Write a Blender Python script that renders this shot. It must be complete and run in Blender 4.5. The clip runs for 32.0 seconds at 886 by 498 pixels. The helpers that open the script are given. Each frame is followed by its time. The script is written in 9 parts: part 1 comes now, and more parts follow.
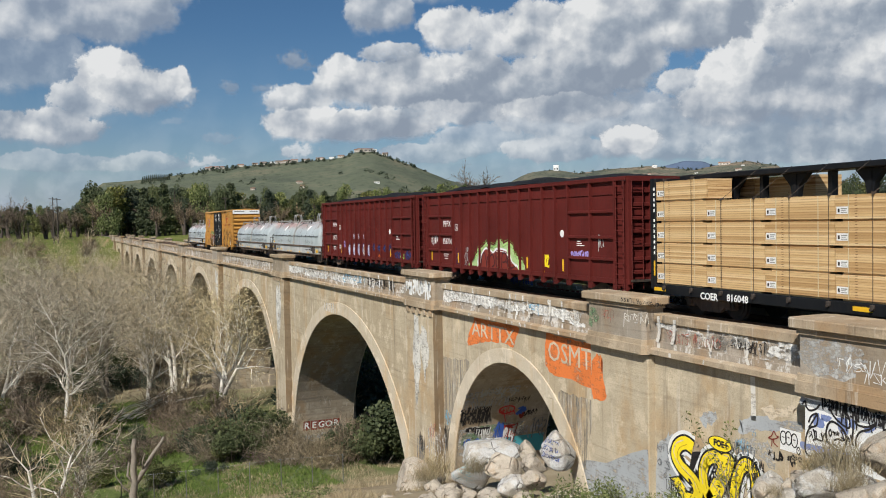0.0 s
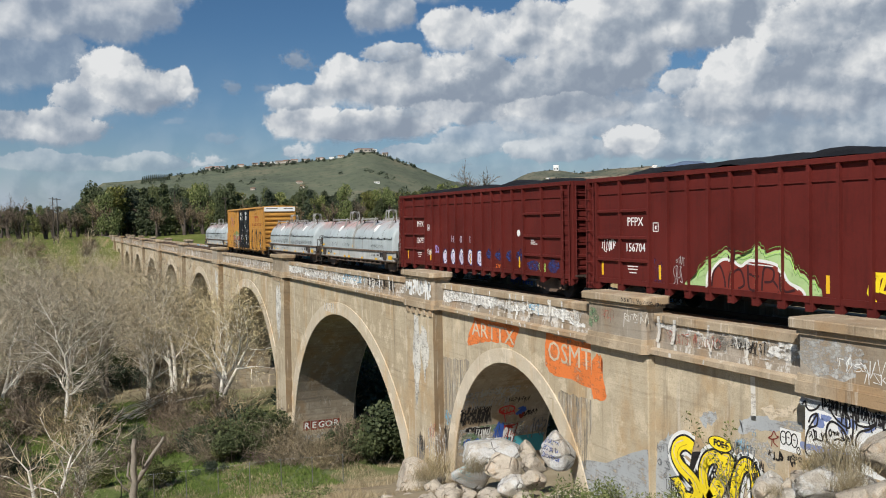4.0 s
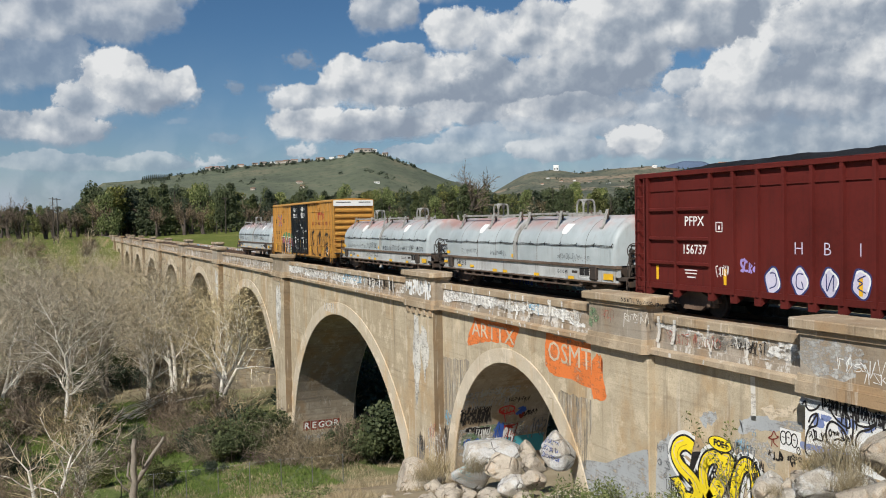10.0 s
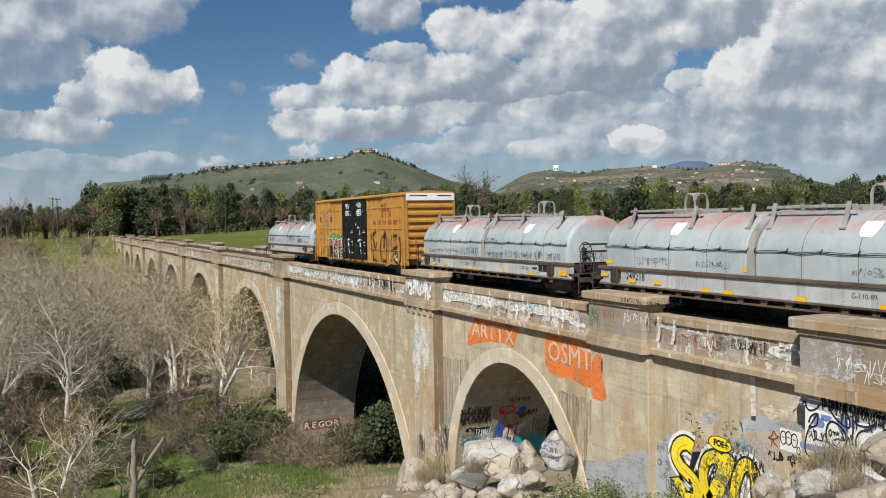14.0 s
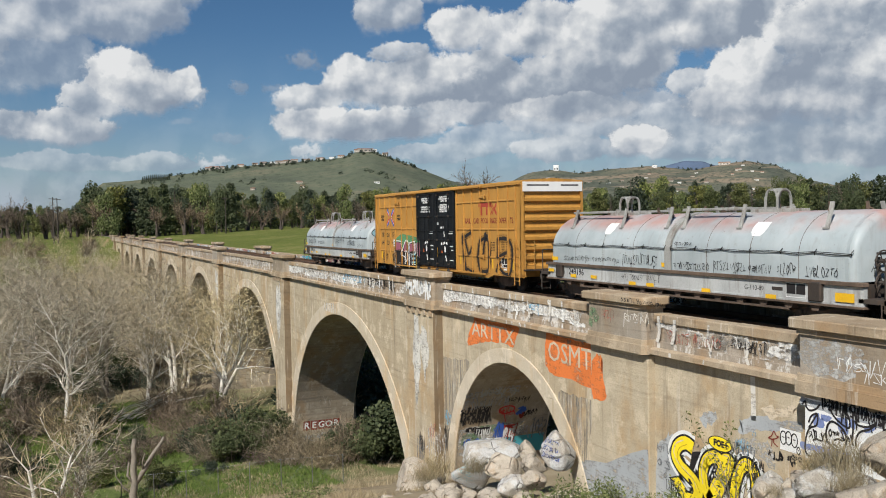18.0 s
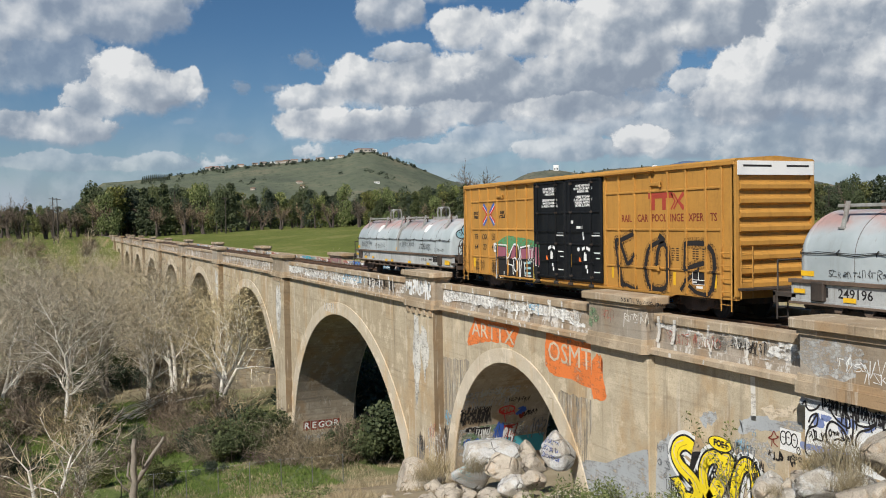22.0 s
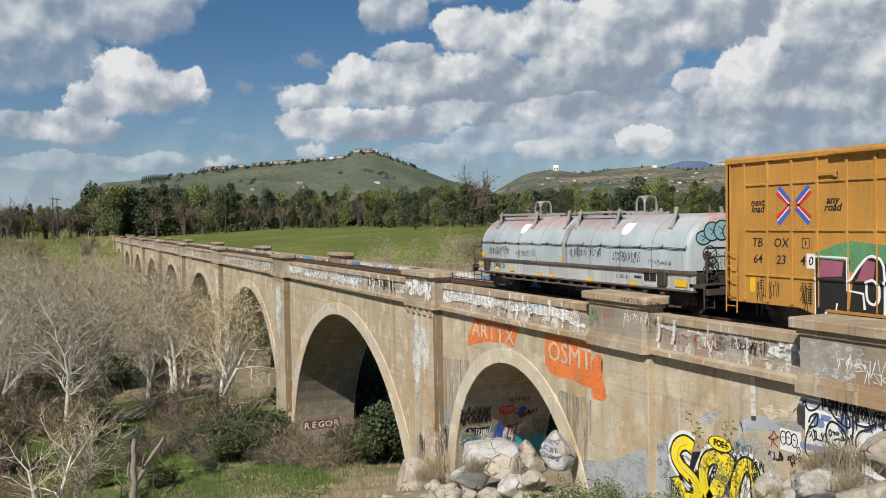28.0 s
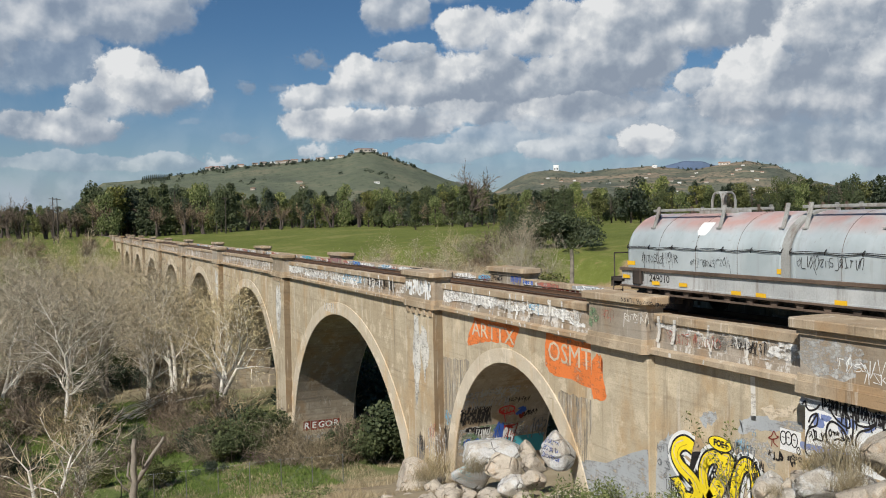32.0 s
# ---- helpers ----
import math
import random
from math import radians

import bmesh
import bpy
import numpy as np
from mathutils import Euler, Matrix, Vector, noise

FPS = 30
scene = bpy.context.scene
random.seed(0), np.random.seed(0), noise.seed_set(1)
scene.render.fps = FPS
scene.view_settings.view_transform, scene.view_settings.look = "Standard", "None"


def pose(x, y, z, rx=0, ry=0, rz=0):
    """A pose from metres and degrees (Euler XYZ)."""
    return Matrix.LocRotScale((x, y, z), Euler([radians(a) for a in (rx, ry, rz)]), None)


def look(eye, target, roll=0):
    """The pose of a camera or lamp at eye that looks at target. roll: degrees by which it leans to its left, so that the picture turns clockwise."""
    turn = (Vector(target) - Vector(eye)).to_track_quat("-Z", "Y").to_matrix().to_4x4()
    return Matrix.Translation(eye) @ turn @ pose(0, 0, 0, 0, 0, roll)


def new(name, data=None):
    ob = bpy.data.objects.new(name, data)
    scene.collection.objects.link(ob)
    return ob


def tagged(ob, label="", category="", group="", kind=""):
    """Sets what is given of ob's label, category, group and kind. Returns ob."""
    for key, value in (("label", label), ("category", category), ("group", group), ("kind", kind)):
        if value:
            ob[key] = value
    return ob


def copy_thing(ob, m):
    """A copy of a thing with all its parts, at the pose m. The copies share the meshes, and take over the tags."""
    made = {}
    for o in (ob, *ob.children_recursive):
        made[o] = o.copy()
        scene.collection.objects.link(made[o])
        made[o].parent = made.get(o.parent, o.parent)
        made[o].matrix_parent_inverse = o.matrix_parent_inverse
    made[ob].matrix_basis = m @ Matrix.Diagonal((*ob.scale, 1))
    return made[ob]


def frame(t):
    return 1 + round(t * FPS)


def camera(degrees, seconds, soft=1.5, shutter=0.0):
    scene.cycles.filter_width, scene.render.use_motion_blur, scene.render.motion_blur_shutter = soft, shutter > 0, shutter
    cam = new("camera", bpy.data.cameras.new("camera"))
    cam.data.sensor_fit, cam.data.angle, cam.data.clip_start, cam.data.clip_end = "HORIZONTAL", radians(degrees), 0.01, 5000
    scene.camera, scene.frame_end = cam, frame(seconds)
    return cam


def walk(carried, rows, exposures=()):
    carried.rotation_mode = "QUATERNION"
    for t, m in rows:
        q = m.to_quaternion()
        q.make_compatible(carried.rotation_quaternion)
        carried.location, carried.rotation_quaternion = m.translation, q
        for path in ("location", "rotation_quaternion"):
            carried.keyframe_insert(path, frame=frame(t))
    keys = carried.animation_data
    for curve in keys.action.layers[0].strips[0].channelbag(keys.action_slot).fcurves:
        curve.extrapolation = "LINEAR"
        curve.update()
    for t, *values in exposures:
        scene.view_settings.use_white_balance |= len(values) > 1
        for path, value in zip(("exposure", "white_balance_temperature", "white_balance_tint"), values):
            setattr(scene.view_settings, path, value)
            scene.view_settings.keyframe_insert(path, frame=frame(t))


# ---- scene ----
from math import sin, cos, tan, atan2, atan, sqrt, pi, hypot, exp

# ---- camera: stands still on the bank beside the abutment ----
cam = camera(53.32, 32.0, 1.0)
EYE = (0.0, 0.0, 3.3816)
STAND = pose(*EYE, 88.197, 0.9965, -23.884)
walk(cam, [(0.0, STAND), (32.0, STAND)], exposures=[(0.0, 0.14, 6420, 9.0), (32.0, 0.14, 6420, 9.0)])

# ---- world, sun ----
SUN_FROM = Vector((-0.75, -0.66, 0.90)).normalized()
world = bpy.data.worlds.new("world")
scene.world = world
world.use_nodes = True
wn, wl = world.node_tree.nodes, world.node_tree.links
sky = wn.new("ShaderNodeTexSky")
sky.sky_type, sky.sun_disc = "NISHITA", False
sky.sun_elevation = math.asin(SUN_FROM.z)
sky.sun_rotation = atan2(SUN_FROM.x, SUN_FROM.y)
sky.altitude, sky.air_density, sky.dust_density, sky.ozone_density = 250, 1.0, 0.1, 5.0
wn["Background"].inputs[1].default_value = 0.053
deeper = wn.new("ShaderNodeHueSaturation")
deeper.inputs["Saturation"].default_value = 1.14
wl.new(sky.outputs[0], deeper.inputs["Color"])
wl.new(deeper.outputs[0], wn["Background"].inputs[0])

sun_data = bpy.data.lights.new("sun", "SUN")
sun_data.energy, sun_data.angle, sun_data.color = 5.0, radians(0.6), (1.0, 0.95, 0.88)
sun = new("sun", sun_data)
sun.matrix_world = look(SUN_FROM * 100, (0, 0, 0))

# ---- numbers of the plan ----
RAIL = 0.185              # top of rail
TRACK = 20.0              # middle of the track
FACE = 17.55              # outer face of the spandrel walls; the other face mirrors it
BACK = 2 * TRACK - FACE
PIER0, PITCH = 41.65, 30.75   # first river pier and the distance to the next


def bearing(deg, r):
    return r * sin(radians(deg)), r * cos(radians(deg))
# ---- building helpers ----
def obj(name, bm, material, smooth=False):
    me = bpy.data.meshes.new(name)
    if isinstance(bm, tuple):
        me.from_pydata(bm[0], [], bm[1])
    else:
        bm.to_mesh(me)
        bm.free()
    if smooth:
        me.shade_smooth()
    for m in (material if isinstance(material, (list, tuple)) else [material]):
        me.materials.append(m)
    return new(name, me)


def part(name, bm, material, parent, label="", smooth=False):
    ob = obj(name, bm, material, smooth)
    ob.parent = parent
    if label:
        ob["label"] = label
    if name in ("scrawl", "sprayed_tag"):
        ob["kind"] = "stuff"
    return ob


def share(name, me, parent, m, label=""):
    ob = new(name, me)
    ob.parent = parent
    ob.matrix_basis = m
    if label:
        ob["label"] = label
    return ob


def thing(name, m, label, category, group="", kind=""):
    ob = new(name)
    ob.empty_display_size = 0.3
    ob.matrix_basis = m
    return tagged(ob, label, category, group, kind)


def B():
    return bmesh.new()


def box(bm, x0, x1, y0, y1, z0, z1, bev=0.0):
    """A box; with bev, its edges are chamfered."""
    vs = [bm.verts.new((x, y, z)) for x in (x0, x1) for y in (y0, y1) for z in (z0, z1)]
    fs = []
    for a, b, c, d in ((0, 1, 3, 2), (4, 6, 7, 5), (0, 4, 5, 1), (2, 3, 7, 6), (0, 2, 6, 4), (1, 5, 7, 3)):
        fs.append(bm.faces.new([vs[i] for i in (a, b, c, d)]))
    if bev:
        es = {e for f in fs for e in f.edges}
        bmesh.ops.bevel(bm, geom=list(es), offset=bev, segments=1, affect="EDGES", profile=0.5)
    return bm


def prism(bm, pts, axis, a, b):
    """A polygon extruded along an axis from a to b. pts: pairs in the two other axes, in order."""
    def at(p, q, s):
        return {"x": (s, p, q), "y": (p, s, q), "z": (p, q, s)}[axis]
    lo = [bm.verts.new(at(p, q, a)) for p, q in pts]
    hi = [bm.verts.new(at(p, q, b)) for p, q in pts]
    n = len(pts)
    bm.faces.new(lo[::-1])
    bm.faces.new(hi)
    for i in range(n):
        bm.faces.new((lo[i], lo[(i + 1) % n], hi[(i + 1) % n], hi[i]))
    return bm


def tube(bm, pts, r, sides=6, close=False, taper=None):
    """A round bar along a line of points."""
    pts = [Vector(p) for p in pts]
    rings = []
    for i, p in enumerate(pts):
        d = (pts[min(i + 1, len(pts) - 1)] - pts[max(i - 1, 0)]).normalized()
        s = d.orthogonal().normalized() if i == 0 else (side - d * side.dot(d)).normalized()
        side = s
        u = d.cross(s)
        rr = r if taper is None else r + (taper - r) * i / (len(pts) - 1)
        rings.append([bm.verts.new(p + (s * cos(k * 2 * pi / sides) + u * sin(k * 2 * pi / sides)) * rr) for k in range(sides)])
    for a, b in zip(rings, rings[1:]):
        for k in range(sides):
            bm.faces.new((a[k], a[(k + 1) % sides], b[(k + 1) % sides], b[k]))
    bm.faces.new(rings[0][::-1])
    bm.faces.new(rings[-1])
    return bm


def disc(bm, c, axis, r, h, sides=20):
    """A short cylinder with its middle at c, along an axis."""
    c = Vector(c)
    a = {"x": Vector((1, 0, 0)), "y": Vector((0, 1, 0)), "z": Vector((0, 0, 1))}[axis]
    return tube(bm, [c - a * h / 2, c + a * h / 2], r, sides)


def normals(bm):
    bmesh.ops.recalc_face_normals(bm, faces=bm.faces)
    return bm


# ---- materials ----
def node(nt, kind, **inputs):
    n = nt.nodes.new("ShaderNode" + kind)
    for k, v in inputs.items():
        key = int(k[1:]) if k[0] == "i" and k[1:].isdigit() else k.replace("_", " ")
        if isinstance(v, bpy.types.NodeSocket):
            nt.links.new(v, n.inputs[key])
        else:
            n.inputs[key].default_value = v
    return n


def mathn(nt, op, a, b=None, clamp=False):
    n = nt.nodes.new("ShaderNodeMath")
    n.operation, n.use_clamp = op, clamp
    for i, v in ((0, a), (1, b)):
        if v is None:
            continue
        if isinstance(v, bpy.types.NodeSocket):
            nt.links.new(v, n.inputs[i])
        else:
            n.inputs[i].default_value = v
    return n.outputs[0]


def mixc(nt, fac, a, b, mode="MIX"):
    n = nt.nodes.new("ShaderNodeMix")
    n.data_type, n.blend_type = "RGBA", mode
    for i, v in ((0, fac), (6, a), (7, b)):
        if isinstance(v, bpy.types.NodeSocket):
            nt.links.new(v, n.inputs[i])
        else:
            n.inputs[i].default_value = v if i == 0 else (*v, 1)
    return n.outputs[2]


def ramp(nt, fac, stops):
    n = nt.nodes.new("ShaderNodeValToRGB")
    nt.links.new(fac, n.inputs[0])
    e = n.color_ramp.elements
    while len(e) < len(stops):
        e.new(0.5)
    for k, (p, c) in zip(e, stops):
        k.position = p
        k.color = (*c, 1) if isinstance(c, tuple) else (c, c, c, 1)
    return n.outputs[0]


def noise_of(nt, vec, scale, detail=5, rough=0.55):
    return node(nt, "TexNoise", Vector=vec, Scale=scale, Detail=detail, Roughness=rough).outputs[0]


def stretched(nt, vec, s):
    n = node(nt, "Mapping", Vector=vec)
    n.inputs["Scale"].default_value = s
    return n.outputs[0]


def start(name, rough=0.8, metal=0.0, spec=0.3):
    m = bpy.data.materials.new(name)
    m.use_nodes = True
    nt = m.node_tree
    p = nt.nodes["Principled BSDF"]
    p.inputs["Roughness"].default_value = rough
    p.inputs["Metallic"].default_value = metal
    p.inputs["Specular IOR Level"].default_value = spec
    vec = nt.nodes.new("ShaderNodeTexCoord").outputs["Object"]
    return m, nt, p, vec


def bump(nt, p, height, strength, dist):
    b = node(nt, "Bump", Height=height, Strength=strength, Distance=dist)
    nt.links.new(b.outputs[0], p.inputs["Normal"])


def plain(name, c, rough=0.6, metal=0.0, var=0.18, scale=3.0, grime=None, grime_amount=0.35, bumpy=0.15, spec=0.3):
    """Painted or worn surface: the colour varies at two scales, with streaks of grime."""
    m, nt, p, vec = start(name, rough, metal, spec)
    n1 = noise_of(nt, vec, scale * 0.35, 4)
    n2 = noise_of(nt, vec, scale * 9, 6, 0.65)
    k = mathn(nt, "ADD", mathn(nt, "MULTIPLY", n1, 0.6), mathn(nt, "MULTIPLY", n2, 0.4))
    lo = tuple(x * (1 - 1.6 * var) for x in c)
    hi = tuple(min(1, x * (1 + 1.2 * var)) for x in c)
    col = ramp(nt, k, [(0.32, lo), (0.5, c), (0.68, hi)])
    if grime:
        st = noise_of(nt, stretched(nt, vec, (2.2, 2.2, 0.25)), 2.0, 7, 0.7)
        f = ramp(nt, st, [(0.5, 0.0), (0.72, grime_amount)])
        col = mixc(nt, f, col, grime)
    nt.links.new(col, p.inputs["Base Color"])
    nt.links.new(ramp(nt, n2, [(0.3, max(0.05, rough - 0.12)), (0.7, min(1, rough + 0.12))]), p.inputs["Roughness"])
    if bumpy:
        bump(nt, p, n2, bumpy, 0.02)
    return m


def concrete(name, pale, tan_, dark, boards=0.35, streaks=0.5, white=0.0, stain=(0.1, 0.075, 0.05)):
    """Old board-marked concrete with rain streaks, stains and lime runs."""
    m, nt, p, vec = start(name, 0.9, 0, 0.2)
    n1 = noise_of(nt, vec, 0.2, 6, 0.62)
    n2 = noise_of(nt, vec, 1.5, 8, 0.68)
    n3 = noise_of(nt, vec, 26, 5, 0.75)
    base = ramp(nt, n1, [(0.36, tan_), (0.5, tuple((a + b) / 2 for a, b in zip(pale, tan_))), (0.6, pale)])
    # ochre iron bleeding
    ochre = (tan_[0] * 1.06, tan_[1] * 0.88, tan_[2] * 0.68)
    base = mixc(nt, ramp(nt, noise_of(nt, stretched(nt, vec, (0.5, 0.5, 0.22)), 0.9, 7, 0.65), [(0.5, 0.0), (0.62, 0.75)]), base, ochre)
    base = mixc(nt, ramp(nt, n2, [(0.52, 0.0), (0.74, 0.5)]), base, dark)
    # scoured pale patches with hard edges
    base = mixc(nt, ramp(nt, noise_of(nt, vec, 0.8, 9, 0.66), [(0.55, 0.0), (0.59, 0.5), (0.7, 0.65)]), base, tuple(min(1, c * 1.32) for c in pale))
    # board marks
    plank = noise_of(nt, stretched(nt, vec, (0.05, 0.05, 6.0)), 1.0, 5, 0.65)
    base = mixc(nt, mathn(nt, "MULTIPLY", ramp(nt, plank, [(0.53, 0.0), (0.62, boards)]), ramp(nt, noise_of(nt, vec, 0.45, 4, 0.6), [(0.4, 0.15), (0.6, 1.0)])), base, dark)
    # joints between the pours, broken here and there
    z = node(nt, "SeparateXYZ", Vector=vec).outputs[2]
    lift = mathn(nt, "ABSOLUTE", mathn(nt, "SUBTRACT", mathn(nt, "FRACT", mathn(nt, "ADD", mathn(nt, "MULTIPLY", z, 0.72), mathn(nt, "MULTIPLY", noise_of(nt, vec, 0.5, 4, 0.6), 0.16))), 0.5))
    seam = mathn(nt, "MULTIPLY", ramp(nt, lift, [(0.003, 1.0), (0.013, 0.0)]), ramp(nt, noise_of(nt, vec, 0.55, 3, 0.5), [(0.55, 0.0), (0.66, 0.6)]))
    base = mixc(nt, seam, base, tuple(c * 0.5 for c in dark))
    # rain streaks, dark ones and pale ones
    run = noise_of(nt, stretched(nt, vec, (1.3, 1.3, 0.06)), 1.6, 7, 0.72)
    base = mixc(nt, ramp(nt, run, [(0.56, 0.0), (0.7, streaks)]), base, stain)
    leach = noise_of(nt, stretched(nt, vec, (1.7, 1.7, 0.09)), 1.3, 8, 0.74)
    base = mixc(nt, ramp(nt, leach, [(0.57, 0.0), (0.64, 0.5)]), base, (0.66, 0.60, 0.50))
    if white:
        lime = noise_of(nt, stretched(nt, vec, (1.6, 1.6, 0.8)), 1.1, 9, 0.74)
        base = mixc(nt, ramp(nt, lime, [(0.525, 0.0), (0.58, white)]), base, (0.74, 0.72, 0.68))
    base = mixc(nt, ramp(nt, n3, [(0.34, 0.42), (0.52, 0.0)]), base, dark)
    nt.links.new(base, p.inputs["Base Color"])
    h = mathn(nt, "ADD", mathn(nt, "MULTIPLY", n3, 0.5), mathn(nt, "ADD", mathn(nt, "MULTIPLY", plank, 0.6), n2))
    h = mathn(nt, "SUBTRACT", h, mathn(nt, "MULTIPLY", seam, 0.7))
    bump(nt, p, h, 0.6, 0.03)
    return m


WALL = concrete("wall_concrete", (0.505, 0.432, 0.312), (0.42, 0.346, 0.235), (0.23, 0.18, 0.122))
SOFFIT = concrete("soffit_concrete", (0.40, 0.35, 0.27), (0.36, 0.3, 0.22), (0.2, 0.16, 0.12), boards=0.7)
RING = concrete("ring_concrete", (0.58, 0.51, 0.40), (0.53, 0.45, 0.33), (0.36, 0.29, 0.2), boards=0.1, streaks=0.25)
PARAPET = concrete("parapet_concrete", (0.36, 0.31, 0.25), (0.32, 0.255, 0.18), (0.17, 0.135, 0.1), boards=0.5, streaks=0.5, white=0.75)
COPING = concrete("coping_concrete", (0.42, 0.34, 0.24), (0.34, 0.26, 0.17), (0.15, 0.115, 0.08), boards=0.2, streaks=0.6)
PILLAR = concrete("pillar_concrete", (0.34, 0.30, 0.245), (0.28, 0.23, 0.165), (0.15, 0.12, 0.09), boards=0.5, streaks=0.5)
DARK_CONCRETE = concrete("dark_tan_concrete", (0.24, 0.185, 0.12), (0.2, 0.15, 0.095), (0.12, 0.09, 0.06), boards=0.4, streaks=0.6)
RUST = plain("rusty_rail", (0.13, 0.075, 0.045), 0.7, 0.3)
BALLAST = plain("ballast", (0.16, 0.14, 0.12), 0.95, var=0.5, scale=12, bumpy=0.8)
# ---- the viaduct ----
TOP = -1.0                # under the cornice
CROWN, R_BIG = -2.8, 13.45
viaduct = thing("viaduct", pose(0, 0, 0), "weathered tan concrete railway viaduct with round arches and graffiti", "bridge")


def arch_line(yc, a, b, crown, n):
    """Points of half an ellipse from the far springing to the near one."""
    return [(yc + a * cos(pi * i / n), crown - b + b * sin(pi * i / n)) for i in range(n + 1)]


def arch_span(y_near, y_far, yc, a, b, crown, foot, n=40):
    """One span: spandrel walls with the opening right through, and the vault."""
    line = arch_line(yc, a, b, crown, n)
    line = [(line[0][0], foot)] + line + [(line[-1][0], foot)]
    for name, x0, x1 in (("spandrel_wall", FACE, FACE + 0.9), ("spandrel_wall", BACK - 0.9, BACK)):
        bm = B()
        cols = [(y_far, foot)] + line + [(y_near, foot)]
        # solid flanks
        for x in (x0, x1):
            up = [bm.verts.new((x, y, TOP)) for y, z in line]
            dn = [bm.verts.new((x, y, z)) for y, z in line]
            for i in range(len(line) - 1):
                if abs(line[i][0] - line[i + 1][0]) > 1e-6:
                    bm.faces.new((up[i], up[i + 1], dn[i + 1], dn[i]))
            for ya, yb in ((y_far, line[0][0]), (line[-1][0], y_near)):
                q = [bm.verts.new((x, y, z)) for y, z in ((ya, TOP), (yb, TOP), (yb, foot), (ya, foot))]
                bm.faces.new(q)
        q = [bm.verts.new((x, y, TOP)) for x, y in ((x0, y_far), (x1, y_far), (x1, y_near), (x0, y_near))]
        bm.faces.new(q)
        part(name, normals(bm), WALL, viaduct)
    bm = B()
    lo = [bm.verts.new((FACE + 0.002, y, z)) for y, z in line]
    hi = [bm.verts.new((BACK - 0.002, y, z)) for y, z in line]
    for i in range(len(line) - 1):
        bm.faces.new((lo[i], lo[i + 1], hi[i + 1], hi[i]))
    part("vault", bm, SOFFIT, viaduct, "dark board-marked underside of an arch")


def arch_ring(yc, a, b, crown, t0, t1, n=40):
    """The pale ring round an opening, a little proud of the wall, thicker towards the springing."""
    for x0, x1 in ((FACE - 0.06, FACE + 0.05), (BACK - 0.05, BACK + 0.06)):
        bm = B()
        inner, outer = [], []
        for i in range(n + 1):
            w = pi * i / n
            t = t0 + (t1 - t0) * abs(cos(w)) ** 2
            inner.append((yc + a * cos(w), crown - b + b * sin(w)))
            outer.append((yc + (a + t) * cos(w), crown - b + (b + t) * sin(w)))
        va = [[bm.verts.new((x, *p)) for p in s] for x in (x0, x1) for s in (inner, outer)]
        for i in range(n):
            bm.faces.new((va[0][i], va[0][i + 1], va[1][i + 1], va[1][i]))
            bm.faces.new((va[1][i], va[1][i + 1], va[3][i + 1], va[3][i]))
            bm.faces.new((va[0][i], va[2][i], va[2][i + 1], va[0][i + 1]))
        part("arch_ring", normals(bm), RING, viaduct, "pale smooth concrete arch ring")


def mirrored(x0, x1):
    """The same strip on both faces of the viaduct."""
    return ((x0, x1), (2 * TRACK - x1, 2 * TRACK - x0))


PIERS = [PIER0 + PITCH * i for i in range(9)]
FAR_END = PIERS[-1] + 18.5
for i in range(8):
    a, b = PIERS[i], PIERS[i + 1]
    arch_span(a, b, (a + b) / 2 - 0.0, R_BIG, R_BIG, CROWN, -19.0)
    arch_ring((a + b) / 2, R_BIG, R_BIG, CROWN, 0.82, 1.35)
SMALL = (33.0, 5.65, 6.6, -2.7)
arch_span(23.4, PIERS[0], *SMALL, -14.0)
arch_ring(*SMALL, 0.62, 0.9)
far_small = (PIERS[-1] + 8.9, 5.65, 6.6, -2.7)
arch_span(PIERS[-1], FAR_END, *far_small, -14.0)
arch_ring(*far_small, 0.62, 0.9)

# abutment walls without openings
for x0, x1 in mirrored(FACE, FACE + 0.9):
    part("abutment_wall", box(B(), x0, x1, -14.0, 23.4, -9.0, TOP), WALL, viaduct)

# pilasters on the river piers, with battered plinths at the foot
for k, y in enumerate(PIERS):
    for x0, x1 in mirrored(FACE - 0.52, FACE + 0.1):
        part("pilaster", box(B(), x0, x1, y - 1.75, y + 1.75, -17.5, TOP - 0.02, 0.03), WALL, viaduct)
    # thin plate of darker tan concrete over the pilaster's near side face
    part("stained_return", box(B(), FACE - 0.515, FACE - 0.01, y - 1.757, y - 1.74, -12.0, TOP - 0.05), DARK_CONCRETE, viaduct, "darker side face of the pilaster")
    for x0, x1 in mirrored(FACE - 0.95, FACE + 0.1):
        part("plinth", box(B(), x0, x1, y - 2.3, y + 2.3, -18.5, -13.2, 0.08), PILLAR, viaduct)
for x0, x1 in mirrored(FACE - 0.27, FACE + 0.1):
    part("pilaster", box(B(), x0, x1, 23.05, 26.35, -9.5, TOP - 0.02, 0.03), WALL, viaduct)
    part("pilaster", box(B(), x0 - 0.4 if x0 < TRACK else x0, x1 if x0 < TRACK else x1 + 0.4, 4.0, 16.25, -9.0, TOP - 0.02, 0.03), WALL, viaduct)

# deck between the parapets
part("deck", box(B(), FACE + 0.3, BACK - 0.3, -14.0, FAR_END, -1.35, -0.15), COPING, viaduct)


def moulding(bm, x, out, y0, y1, z0, z1):
    """A cornice with a sloped top and an undercut, running along the wall; out: -1 or 1."""
    pts = [(x + 0.1 * -out, z0), (x + 0.10 * out, z0), (x + 0.14 * out, z0 + 0.05), (x + 0.30 * out, z0 + 0.07),
           (x + 0.30 * out, z1 - 0.06), (x + 0.18 * out, z1), (x + 0.1 * -out, z1)]
    prism(bm, pts if out < 0 else pts[::-1], "y", y0, y1)
    return bm


